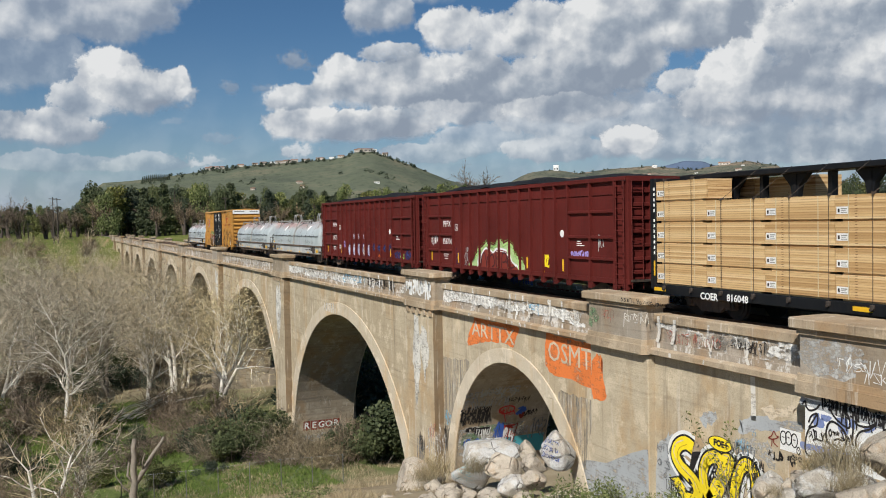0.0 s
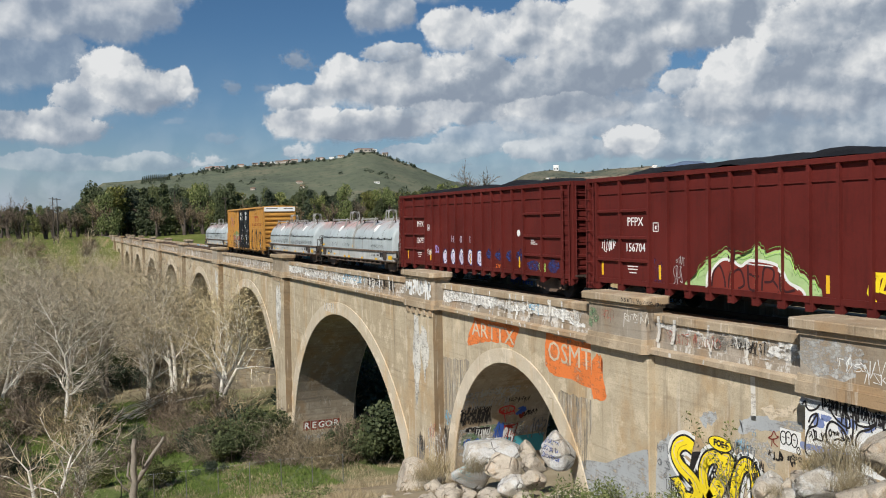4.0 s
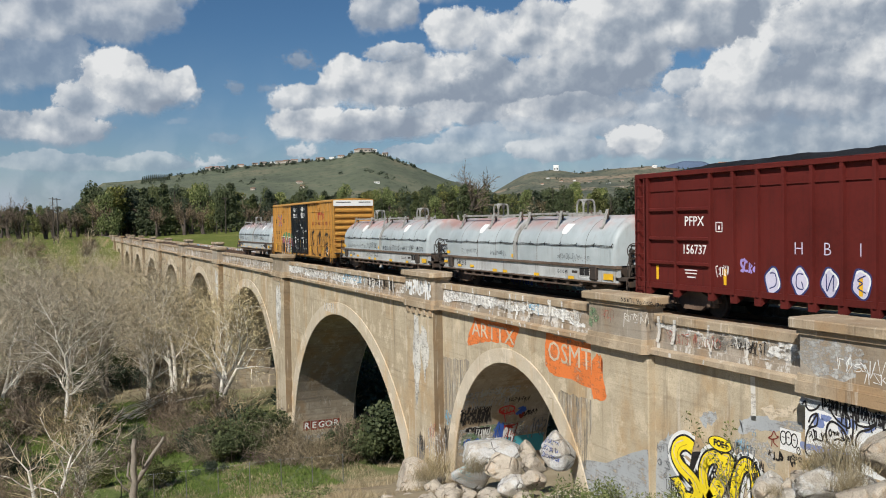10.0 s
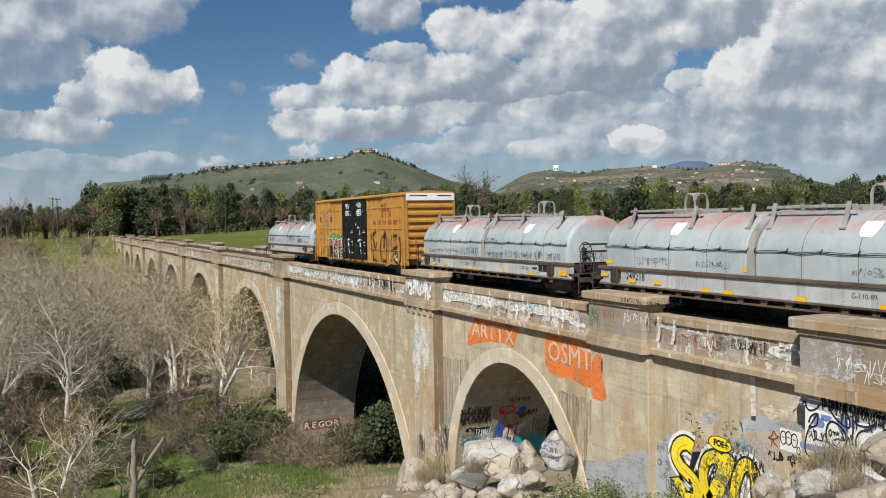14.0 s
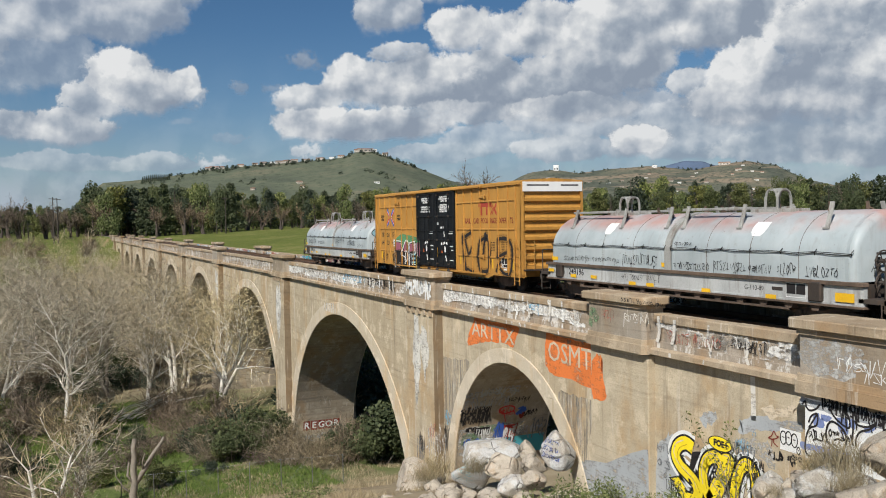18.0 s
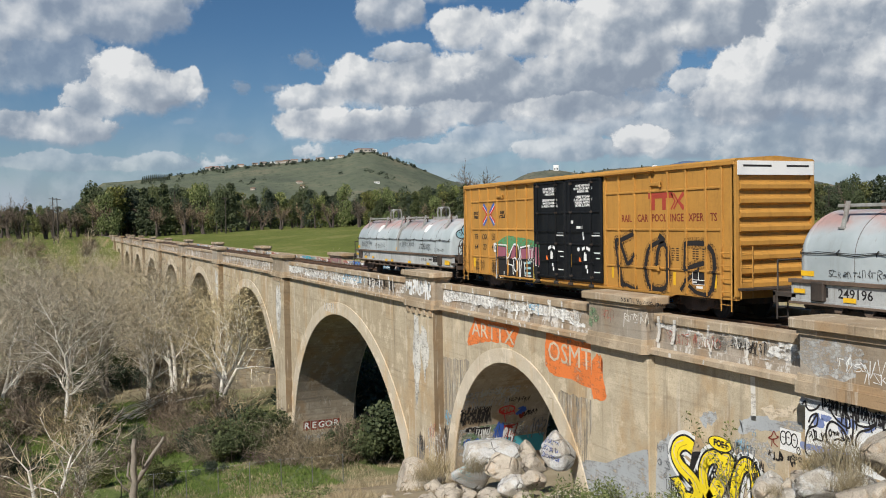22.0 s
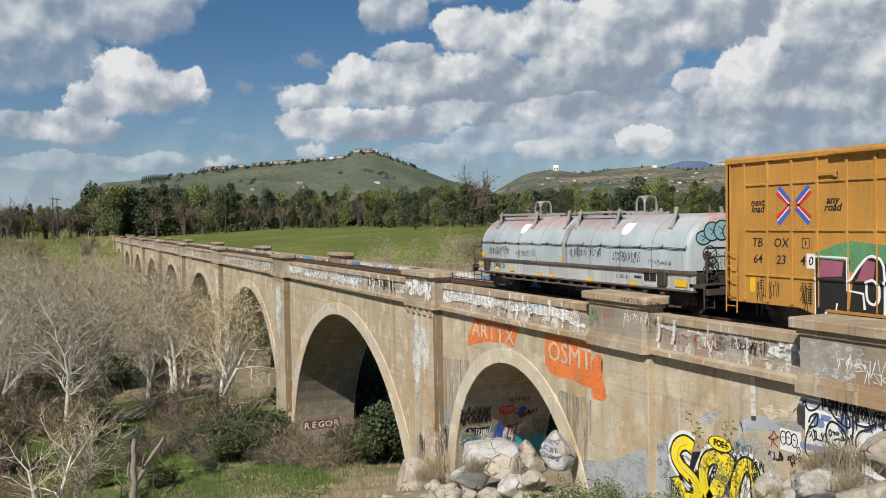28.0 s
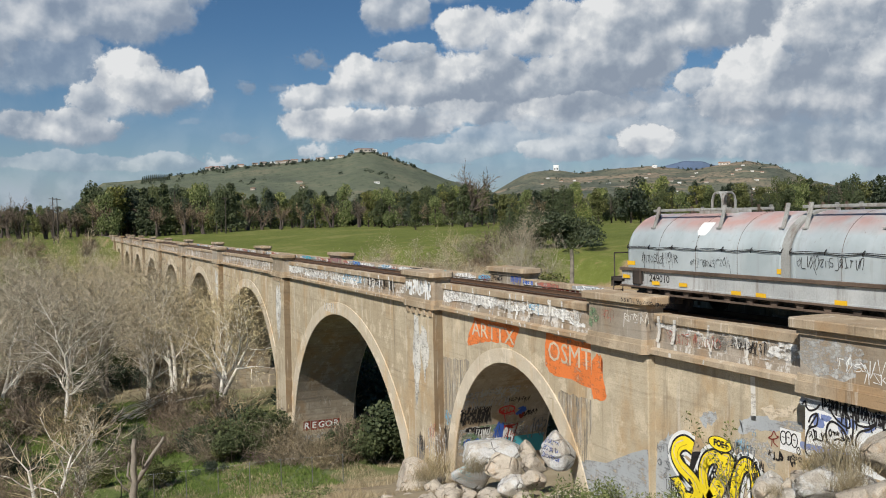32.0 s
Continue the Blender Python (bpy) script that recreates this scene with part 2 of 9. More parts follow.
# parapets: cornice, panel wall, coping, in lengths between the pillars
PILLARS = [(10.2, 16.45)] + [(22.95, 26.35)] + [(y - 1.95, y + 1.95) for y in PIERS] + [(FAR_END - 2, FAR_END)]
random.seed(4)
for out, xo in ((-1, 17.5), (1, 22.5)):
    stretches = [(-14.0, PILLARS[0][0])] + [(a[1], b[0]) for a, b in zip(PILLARS, PILLARS[1:])]
    for y0, y1 in stretches:
        bm = B()
        moulding(bm, FACE if out < 0 else BACK, out, y0, y1, -1.02, -0.74)
        part("cornice", normals(bm), COPING, viaduct)
        xa, xb = sorted((xo - out * 0.02, xo - out * 0.36))
        bm = box(B(), xa, xb, y0, y1, -0.78, 0.06)
        # a stepped base and shallow joints every few metres
        s0, s1 = sorted((xo + out * 0.04, xo - out * 0.05))
        box(bm, s0, s1, y0, y1, -0.75, -0.55)
        part("parapet_wall", bm, PARAPET, viaduct, "grey concrete parapet with white paint and lime runs")
        y = y0
        while y < y1 - 0.05:
            e = min(y + 3.05, y1)
            c0, c1 = sorted((xo + out * 0.07, xo - out * 0.42))
            part("coping_stone", box(B(), c0 + random.uniform(-0.006, 0.006), c1, y + 0.006, e - 0.006, 0.05, 0.33 + random.uniform(-0.008, 0.008), 0.025), COPING, viaduct)
            y = e


def octagon(x0, x1, y0, y1, c):
    return [(x0 + c, y0), (x1 - c, y0), (x1, y0 + c), (x1, y1 - c), (x1 - c, y1), (x0 + c, y1), (x0, y1 - c), (x0, y0 + c)]


def pillar(y0, y1, out, corbels):
    """A parapet pillar: body with cut corners, base mould, undercut neck and a heavy cap."""
    xa, xb = (16.98, 17.98) if out < 0 else (22.02, 23.02)
    if 20 < y0 < 30:
        xa, xb = (17.12, 17.98) if out < 0 else (22.02, 22.88)
    if y0 < 15:
        xa, xb = (16.75, 17.98) if out < 0 else (22.02, 23.25)
    p = part("pillar", normals(prism(B(), octagon(xa, xb, y0 + 0.08, y1 - 0.08, 0.12), "z", -0.75, 0.6)), PILLAR, viaduct, "square concrete parapet pillar with painted scrawls")
    part("base_mould", normals(prism(prism(B(), octagon(xa - 0.1, xb + 0.02, y0 - 0.02, y1 + 0.02, 0.14), "z", -0.98, -0.68),
                                     octagon(xa - 0.05, xb, y0 + 0.03, y1 - 0.03, 0.13), "z", -0.68, -0.52)), COPING, p)
    part("neck", normals(prism(B(), octagon(xa - 0.07, xb + 0.05, y0 + 0.02, y1 - 0.02, 0.13), "z", 0.47, 0.6)), COPING, p)
    bm = normals(prism(B(), octagon(xa - 0.19, xb + 0.12, y0 - 0.14, y1 + 0.14, 0.15), "z", 0.6, 0.86))
    bmesh.ops.bevel(bm, geom=[e for e in bm.edges], offset=0.03, segments=1, affect="EDGES")
    part("cap", bm, COPING, p, "weathered stone-grey slab cap")
    if corbels:
        n = 5
        for i in range(n):
            y = y0 + 0.45 + (y1 - y0 - 0.9) * i / (n - 1)
            x0, x1 = (16.94, 17.1) if out < 0 else (22.9, 23.06)
            part("corbel", box(B(), x0, x1, y - 0.16, y + 0.16, -1.32, -0.985), COPING, p)


for k, (y0, y1) in enumerate(PILLARS):
    for out in (-1, 1):
        pillar(y0, y1, out, 2 <= k <= 10)

# track: ballast, sleepers, rails
part("ballast_bed", box(B(), 17.9, 22.1, -60.0, 620.0, -0.16, -0.06), BALLAST, viaduct)
SLEEPER = plain("sleeper_wood", (0.09, 0.07, 0.055), 0.9, var=0.4)
bm = B()
box(bm, -1.3, 1.3, -0.115, 0.115, -0.1, 0.0)
sleeper_me = obj("sleeper", bm, SLEEPER)
first = sleeper_me
first.parent = viaduct
first.matrix_basis = pose(TRACK, 8.0, 0.01)
for i in range(1, 180):
    share("sleeper", first.data, viaduct, pose(TRACK, 8.0 + i * 0.56, 0.01))
for s in (-1, 1):
    bm = B()
    x = TRACK + s * 0.755
    prism(bm, [(x - 0.07, 0.01), (x + 0.07, 0.01), (x + 0.07, 0.03), (x + 0.012, 0.05), (x + 0.012, 0.145), (x + 0.036, 0.155), (x + 0.036, 0.185),
               (x - 0.036, 0.185), (x - 0.036, 0.155), (x - 0.012, 0.145), (x - 0.012, 0.05), (x - 0.07, 0.03)], "y", -60, 620)
    part("rail", normals(bm), RUST, viaduct, "rust-brown steel rail")
# ---- ground, hills ----
NEAR_BANK = ([-60, 0, 3, 6, 10, 14, 17, 23, 36, 45, 55, 76, 130], [1.5, 1.5, 0.5, -0.8, -2.3, -3.3, -4.2, -6.3, -8.6, -11.2, -13.8, -15.2, -15.5])
FAR_BANK = ([225, 258, 265, 290, 320, 360, 460, 900, 5000], [-15.5, -9.5, -5.0, -3.6, -2.2, -0.6, 1.2, 3.0, 6.0])


def ground_z(x, y):
    n = noise.noise((x * 0.06, y * 0.06, 0.3)) * 0.5 + noise.noise((x * 0.25, y * 0.25, 1.7)) * 0.16
    s = y + 1.55 * max(x - 23, 0) * (1 if y > 0 else 0)
    near = float(np.interp(y + (0.12 * min(x, 0)), *NEAR_BANK))
    far = float(np.interp(s + 12 * noise.noise((x * 0.02, y * 0.02, 5.0)), *FAR_BANK))
    z = max(near, far)
    if x > 45 and y > 120:
        # cut bank of the river on the park side
        k = noise.noise((x * 0.03, y * 0.03, 9.0))
        z += 3.0 * max(0, k) * max(0.0, 1 - abs(s - 285) / 30)
    if 15 < x < 25 and y > PIERS[-1]:
        # approach embankment beyond the viaduct
        z = max(z, -0.15 - max(0, abs(x - 20) - 3) * 0.6) if y > FAR_END - 8 else z
        return z
    return z + n * (1.0 if hypot(x, y) > 12 else 0.2)


def axis_steps(lo, hi, fine_lo, fine_hi, step):
    out, v = [], fine_lo
    while v <= fine_hi:
        out.append(v)
        v += step
    s = step
    while out[-1] < hi:
        s *= 1.08
        out.append(min(hi, out[-1] + s))
    s = step
    while out[0] > lo:
        s *= 1.08
        out.insert(0, max(lo, out[0] - s))
    return out


xs = axis_steps(-4900, 4900, -40, 70, 1.25)
ys = axis_steps(-1500, 4900, 2, 110, 1.25)
gv = [(x, y, ground_z(x, y)) for y in ys for x in xs]
nx = len(xs)
gf = [(j * nx + i, j * nx + i + 1, (j + 1) * nx + i + 1, (j + 1) * nx + i) for j in range(len(ys) - 1) for i in range(nx - 1)]

GROUND, nt, p, vec = start("ground_earth", 0.95, 0, 0.15)
sep = node(nt, "SeparateXYZ", Vector=vec)
n1 = noise_of(nt, vec, 0.035, 6, 0.6)
n2 = noise_of(nt, vec, 0.3, 7, 0.65)
n3 = noise_of(nt, vec, 4.0, 6, 0.7)
dirt = ramp(nt, n2, [(0.3, (0.20, 0.155, 0.105)), (0.5, (0.32, 0.255, 0.175)), (0.7, (0.42, 0.345, 0.24))])
green = ramp(nt, n3, [(0.3, (0.055, 0.085, 0.02)), (0.55, (0.10, 0.15, 0.03)), (0.75, (0.15, 0.19, 0.055))])
wet = ramp(nt, mathn(nt, "DIVIDE", mathn(nt, "SUBTRACT", sep.outputs[1], 48.0), 60.0), [(0.0, 0.12), (0.2, 1.0), (0.55, 1.0), (0.95, 0.25)])
valley = mixc(nt, mathn(nt, "MULTIPLY", wet, ramp(nt, mathn(nt, "ADD", mathn(nt, "MULTIPLY", n1, 0.5), mathn(nt, "MULTIPLY", n2, 0.5)), [(0.40, 0.0), (0.49, 0.9)])), dirt, green)
lawn = ramp(nt, mathn(nt, "ADD", mathn(nt, "MULTIPLY", n1, 0.6), mathn(nt, "MULTIPLY", n2, 0.4)), [(0.36, (0.085, 0.105, 0.022)), (0.52, (0.125, 0.145, 0.032)), (0.64, (0.22, 0.20, 0.075))])
high = mathn(nt, "GREATER_THAN", mathn(nt, "ADD", sep.outputs[2], mathn(nt, "MULTIPLY", n2, 4.0)), -9.0)
beyond = mathn(nt, "GREATER_THAN", sep.outputs[1], 90.0)
steep = node(nt, "SeparateXYZ", Vector=nt.nodes.new("ShaderNodeNewGeometry").outputs["Normal"]).outputs[2]
lawn = mixc(nt, ramp(nt, noise_of(nt, vec, 0.9, 6, 0.7), [(0.52, 0.0), (0.68, 0.6)]), lawn, (0.17, 0.18, 0.06))
lawn = mixc(nt, ramp(nt, mathn(nt, "ADD", steep, mathn(nt, "MULTIPLY", n2, -0.12)), [(0.82, 1.0), (0.89, 0.0)]), lawn, mixc(nt, ramp(nt, noise_of(nt, vec, 0.07, 6, 0.6), [(0.47, 0.0), (0.53, 0.9)]), lawn, ramp(nt, n3, [(0.3, (0.20, 0.14, 0.08)), (0.7, (0.36, 0.255, 0.15))])))
col = mixc(nt, mathn(nt, "MULTIPLY", high, beyond), valley, lawn)
nt.links.new(col, p.inputs["Base Color"])
bump(nt, p, n3, 0.8, 0.12)
ground = tagged(obj("ground", (gv, gf), GROUND, True), "uneven valley ground of earth and green grass", "ground", kind="structure")

HILL, nt, p, vec = start("hill_scrub", 1.0, 0, 0.1)
n1 = noise_of(nt, vec, 0.012, 7, 0.62)
n2 = noise_of(nt, vec, 0.09, 6, 0.7)
# scrub greens, greyed slightly to paint in the haze of distance
grass = ramp(nt, n1, [(0.35, (0.088, 0.102, 0.074)), (0.52, (0.118, 0.132, 0.09)), (0.68, (0.17, 0.16, 0.11))])
col = mixc(nt, ramp(nt, n2, [(0.52, 0.0), (0.64, 0.75)]), grass, (0.05, 0.07, 0.045))
nt.links.new(col, p.inputs["Base Color"])
bump(nt, p, n2, 1.0, 3.0)
TERRACE, nt, p, vec = start("terraced_hill_scrub", 1.0, 0, 0.1)
n1 = noise_of(nt, vec, 0.010, 7, 0.62)
n2 = noise_of(nt, vec, 0.08, 6, 0.7)
cut = noise_of(nt, stretched(nt, vec, (0.25, 0.25, 3.0)), 0.02, 6, 0.65)
grass = ramp(nt, n1, [(0.35, (0.085, 0.095, 0.075)), (0.52, (0.125, 0.13, 0.095)), (0.68, (0.19, 0.165, 0.12))])
col = mixc(nt, ramp(nt, cut, [(0.53, 0.0), (0.58, 0.8)]), grass, (0.27, 0.21, 0.15))
col = mixc(nt, ramp(nt, n2, [(0.50, 0.0), (0.60, 0.85)]), col, (0.045, 0.06, 0.045))
nt.links.new(col, p.inputs["Base Color"])
bump(nt, p, n2, 1.0, 3.0)
# the blue haze of distance is put into the mountain's base colour
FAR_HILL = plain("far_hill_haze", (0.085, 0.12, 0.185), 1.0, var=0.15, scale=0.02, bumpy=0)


HILLS = []


def ridge_z(az, el, r, a, t, x, y, seed):
    h = r * tan(radians(float(np.interp(a, az, el)))) + EYE[2]
    up = max(0.0, 1 - abs(t * 2 - 1.25) / (1.25 if t < 0.625 else 0.75)) ** 0.85
    k = noise.noise((x * 0.006, y * 0.006, seed)) * 0.16 + noise.noise((x * 0.02, y * 0.02, seed)) * 0.05
    return -4 + (h + 4) * up * (1 + k * (1 - up) * 2.2) + noise.noise((x * 0.05, y * 0.05, seed)) * 1.6 * (1 if up < 0.97 else 0.2)


def ridge(name, label, az, el, r, depth, material, seed):
    """A long hill whose crest shows under the angles el at the bearings az."""
    n, m = 150, 26
    vs, fs = [], []
    HILLS.append((az, el, r, depth, seed))
    for i in range(n + 1):
        a = az[0] + (az[-1] - az[0]) * i / n
        for j in range(m + 1):
            t = j / m
            x, y = bearing(a, r + depth * (t * 2 - 1.25))
            vs.append((x, y, ridge_z(az, el, r, a, t, x, y, seed)))
    for i in range(n):
        for j in range(m):
            q = i * (m + 1) + j
            fs.append((q, q + 1, q + m + 2, q + m + 1))
    return tagged(obj(name, (vs, fs), material, True), label, "hill", kind="structure")


def az_of(px):
    return 23.85 + math.degrees(atan((px - 784) / 1561))


def el_of(px, py):
    return math.degrees(atan((405 - 0.0172 * px - py) / 1561 * cos(atan((px - 784) / 1561))))


CREST = ((60, 412), (120, 385), (145, 352), (165, 338), (185, 323), (230, 320), (300, 312), (380, 300), (450, 292), (540, 285), (605, 279), (635, 268), (665, 268), (700, 280), (740, 295), (790, 316), (850, 334), (930, 352), (1000, 380))
ridge("hill", "rounded green hill with houses along its crest", [az_of(x) for x, y in CREST], [el_of(x, y) for x, y in CREST], 1750, 420, HILL, 2.0)
CREST_2 = ((790, 390), (855, 352), (905, 322), (925, 311), (945, 304), (985, 300), (1025, 306), (1075, 299), (1120, 296), (1150, 293), (1185, 296), (1230, 300), (1265, 293), (1300, 287), (1325, 284), (1350, 289), (1375, 291), (1390, 300), (1430, 317), (1500, 332), (1600, 345), (1800, 352))
ridge("hill", "dry green hills with scattered houses", [az_of(x) for x, y in CREST_2], [el_of(x, y) for x, y in CREST_2], 2500, 500, TERRACE, 7.0)
CREST_3 = ((1040, 390), (1100, 330), (1170, 295), (1212, 284), (1245, 285), (1290, 299), (1360, 330), (1420, 390))
ridge("mountain", "distant mountain behind the hills, coloured with blue haze", [az_of(x) for x, y in CREST_3], [el_of(x, y) for x, y in CREST_3], 4300, 300, FAR_HILL, 9.0)


def hills_hit(x, y):
    """The hill surface under a point, if a hill is there."""
    best = None
    for az, el, r, depth, seed in HILLS[:2]:
        a, d = math.degrees(atan2(x, y)), hypot(x, y)
        t = ((d - r) / depth + 1.25) / 2
        if not (az[0] < a < az[-1] and 0 < t < 1):
            continue
        z = ridge_z(az, el, r, a, t, x, y, seed)
        if best is None or z > best:
            best = z
    return best is not None, Vector((x, y, best or 0.0)), None, None
# ---- clouds: a distant sheet of cumulus in front of the sky ----
# each: middle and half-sizes on a sheet of 1561 units to one radius, how solid, how brightly its top is lit; the far ones first
HAZE_BANK = ((110, 288, 150, 17, 0.6, 0.0), (275, 292, 75, 16, 0.6, 0.1), (365, 284, 48, 15, 0.75, 0.3), (540, 270, 40, 18, 0.8, 0.3), (760, 272, 90, 20, 0.7, 0.1), (860, 250, 100, 28, 0.7, -0.1),
             (1000, 266, 90, 24, 0.85, 0.1), (1240, 250, 150, 36, 0.85, -0.12), (1400, 262, 130, 34, 0.85, -0.1), (1530, 250, 110, 46, 0.9, -0.1), (1060, 210, 180, 45, 0.85, -0.12), (1230, 212, 100, 32, 0.8, -0.1), (1450, 180, 140, 70, 0.85, -0.15), (1700, 200, 160, 90, 0.85, -0.1))
WEST_CLOUDS = ((50, 105, 130, 55, 0.62, -0.15), (60, 30, 125, 52, 0.8, -0.02), (200, 22, 110, 62, 0.8, -0.12), (300, -10, 60, 34, 0.6, 0.0), (-80, 60, 90, 90, 0.8, 0.0), (30, 222, 66, 24, 0.9, 0.0), (110, 228, 84, 30, 0.95, 0.0), (165, 180, 52, 34, 0.9, 0.08), (215, 138, 58, 50, 1, 0.16), (262, 162, 84, 40, 1, 0.1), (328, 148, 25, 27, 0.95, 0.1), (348, 168, 22, 18, 0.8, 0.05),
               (425, 158, 19, 15, 0.55, 0.0), (482, 160, 22, 10, 0.4, 0.0), (540, 108, 34, 21, 0.7, -0.06))
SMALL_CLOUDS = ((405, 246, 46, 13, 0.45, -0.25), (322, 216, 34, 8, 0.35, -0.2), (690, 20, 62, 44, 0.92, -0.12), (820, 252, 44, 12, 0.6, -0.25), (770, -20, 70, 30, 0.6, 0.0))
EAST_CLOUDS = ((850, 160, 110, 62, 1, -0.04), (760, 158, 110, 56, 1, -0.1), (545, 182, 60, 32, 0.95, 0.05), (640, 150, 66, 42, 1, -0.02), (620, 122, 38, 24, 1, 0.16), (705, 98, 50, 20, 0.9, 0.05), (650, 226, 130, 26, 1, 0.04), (560, 222, 76, 29, 1, 0.12), (800, 205, 120, 24, 0.95, -0.05), (900, 70, 60, 44, 0.95, 0.0),
               (815, 56, 54, 42, 1, 0.16), (830, 150, 34, 30, 0.6, 0.14), (1000, 150, 110, 56, 1, -0.1), (1085, 114, 110, 56, 1, -0.12), (960, 60, 66, 52, 1, 0.1))
HIGH_CLOUDS = ((1170, 52, 100, 50, 1, -0.1), (1300, 40, 110, 56, 1, -0.1), (1075, 48, 66, 52, 1, 0.14), (1160, 10, 70, 40, 1, 0.14), (1010, 196, 110, 26, 0.9, -0.04), (1225, 150, 44, 26, 0.9, 0.02), (1500, 60, 120, 66, 1, -0.02), (1480, 150, 130, 56, 1, -0.1), (1390, 110, 48, 40, 0.9, -0.22), (1400, 72, 22, 32, 0.8, -0.2),
               (1310, 180, 84, 44, 1, 0.06), (1315, 122, 56, 42, 1, 0.18), (1130, 248, 50, 24, 0.95, 0.18), (1450, 50, 60, 36, 0.9, 0.12), (1640, 90, 110, 90, 1, 0.0))
def vector_op(nt, op, a, b=None, c=None):
    v = nt.nodes.new("ShaderNodeVectorMath")
    v.operation = op
    for k, q in enumerate((a, b, c)):
        if q is None:
            continue
        if isinstance(q, bpy.types.NodeSocket):
            nt.links.new(q, v.inputs[k])
        else:
            v.inputs[k].default_value = q
    return v.outputs["Value"] if op in ("LENGTH", "DOT_PRODUCT") else v.outputs[0]


def eased(nt, v, hi, to):
    m = node(nt, "MapRange", Value=v)
    m.interpolation_type = "SMOOTHSTEP"
    m.inputs[1].default_value, m.inputs[3].default_value, m.inputs[4].default_value = 0.0, 0.0, to
    nt.links.new(hi, m.inputs[2])
    return m.outputs[0]


def billow(nt, v):
    """Rounded heads of cloud, large ones that carry small ones."""
    n = node(nt, "TexVoronoi", Vector=v, Scale=0.62, Detail=4.0, Roughness=0.56, Lacunarity=2.3)
    n.feature, n.normalize = "SMOOTH_F1", True
    n.inputs["Smoothness"].default_value = 0.35
    return n.outputs[0]


def cloud_layer(name, puffs, r, az0, az1, veil, label):
    """A distant shell that carries some of the clouds; with veil, also the haze towards the horizon."""
    cloud = bpy.data.materials.new(name)
    cloud.use_nodes = True
    nt = cloud.node_tree
    nt.nodes.remove(nt.nodes["Principled BSDF"])
    unit = vector_op(nt, "NORMALIZE", nt.nodes.new("ShaderNodeTexCoord").outputs["Object"])
    sp = node(nt, "SeparateXYZ", Vector=unit)
    az = mathn(nt, "MULTIPLY", mathn(nt, "ARCTAN2", sp.outputs[0], sp.outputs[1]), 57.2958)
    el = mathn(nt, "MULTIPLY", mathn(nt, "ARCSINE", sp.outputs[2]), 57.2958)
    place = node(nt, "CombineXYZ", X=az, Y=el).outputs[0]
    bent = vector_op(nt, "MULTIPLY_ADD", node(nt, "TexNoise", Vector=place, Scale=0.5, Detail=5, Roughness=0.5).outputs[1], (1.3, 1.0, 0), place)
    frayed = vector_op(nt, "MULTIPLY_ADD", node(nt, "TexNoise", Vector=place, Scale=1.3, Detail=6, Roughness=0.6).outputs[1], (0.95, 0.75, 0), place)
    relief = noise_of(nt, place, 0.36, 9, 0.5)
    wisp = noise_of(nt, place, 1.4, 9, 0.62)
    heads = billow(nt, frayed)
    ragged = mathn(nt, "ADD", mathn(nt, "MULTIPLY", mathn(nt, "SUBTRACT", relief, 0.5), 0.75),
                   mathn(nt, "ADD", mathn(nt, "MULTIPLY", mathn(nt, "SUBTRACT", 0.42, heads), 1.0), mathn(nt, "MULTIPLY", mathn(nt, "SUBTRACT", wisp, 0.5), 0.5)))
    # how far the heads face the light
    soft = mathn(nt, "SUBTRACT", noise_of(nt, place, 0.34, 4, 0.45), noise_of(nt, vector_op(nt, "ADD", place, (-0.55, 0.8, 0)), 0.34, 4, 0.45))
    crisp = mathn(nt, "SUBTRACT", billow(nt, vector_op(nt, "ADD", frayed, (-0.22, 0.32, 0))), heads)
    rise = mathn(nt, "ADD", mathn(nt, "MULTIPLY", soft, 2.9), mathn(nt, "ADD", mathn(nt, "MULTIPLY", crisp, 0.8), mathn(nt, "MULTIPLY", mathn(nt, "SUBTRACT", wisp, 0.5), 0.12)))
    cover, tone = None, None
    if veil:
        low = mathn(nt, "DIVIDE", el, 14.0)
        cover = mathn(nt, "MULTIPLY", ramp(nt, low, [(0.0, 0.9), (0.14, 0.75), (0.32, 0.3), (0.6, 0.05), (0.85, 0.0)]), ramp(nt, relief, [(0.3, 0.5), (0.62, 1.0)]))
        tone = ramp(nt, mathn(nt, "ADD", relief, rise), [(0.3, (0.29, 0.36, 0.48)), (0.8, (0.44, 0.50, 0.60))])
    for px, py, rx, ry, solid, lift in puffs:
        a, e = az_of(px), el_of(px, py)
        ra, re = rx * 0.0354, ry * 0.0362
        m = node(nt, "Mapping", Vector=bent)
        m.inputs["Location"].default_value = (-(a + 0.65) / ra, -(e + 0.5) / re, 0)
        m.inputs["Scale"].default_value = (1 / ra, 1 / re, 0)
        small = rx < 56 and solid < 0.9
        body = mathn(nt, "ADD", mathn(nt, "SUBTRACT", 0.95 if small else 1.06, vector_op(nt, "LENGTH", m.outputs[0])), ragged)
        down = mathn(nt, "MULTIPLY", vector_op(nt, "DOT_PRODUCT", m.outputs[0], (0.1, -1.0, 0)), 0.45, True)
        if small:
            body = mathn(nt, "ADD", body, mathn(nt, "MULTIPLY", mathn(nt, "SUBTRACT", wisp, 0.5), 2.2))
        here = eased(nt, body, mathn(nt, "ADD", down, 0.75 if small else 0.2), solid)
        lit = mathn(nt, "ADD", mathn(nt, "MULTIPLY", vector_op(nt, "DOT_PRODUCT", m.outputs[0], (-0.22, 0.46, 0)), 0.62), mathn(nt, "ADD", rise, 0.46 + lift))
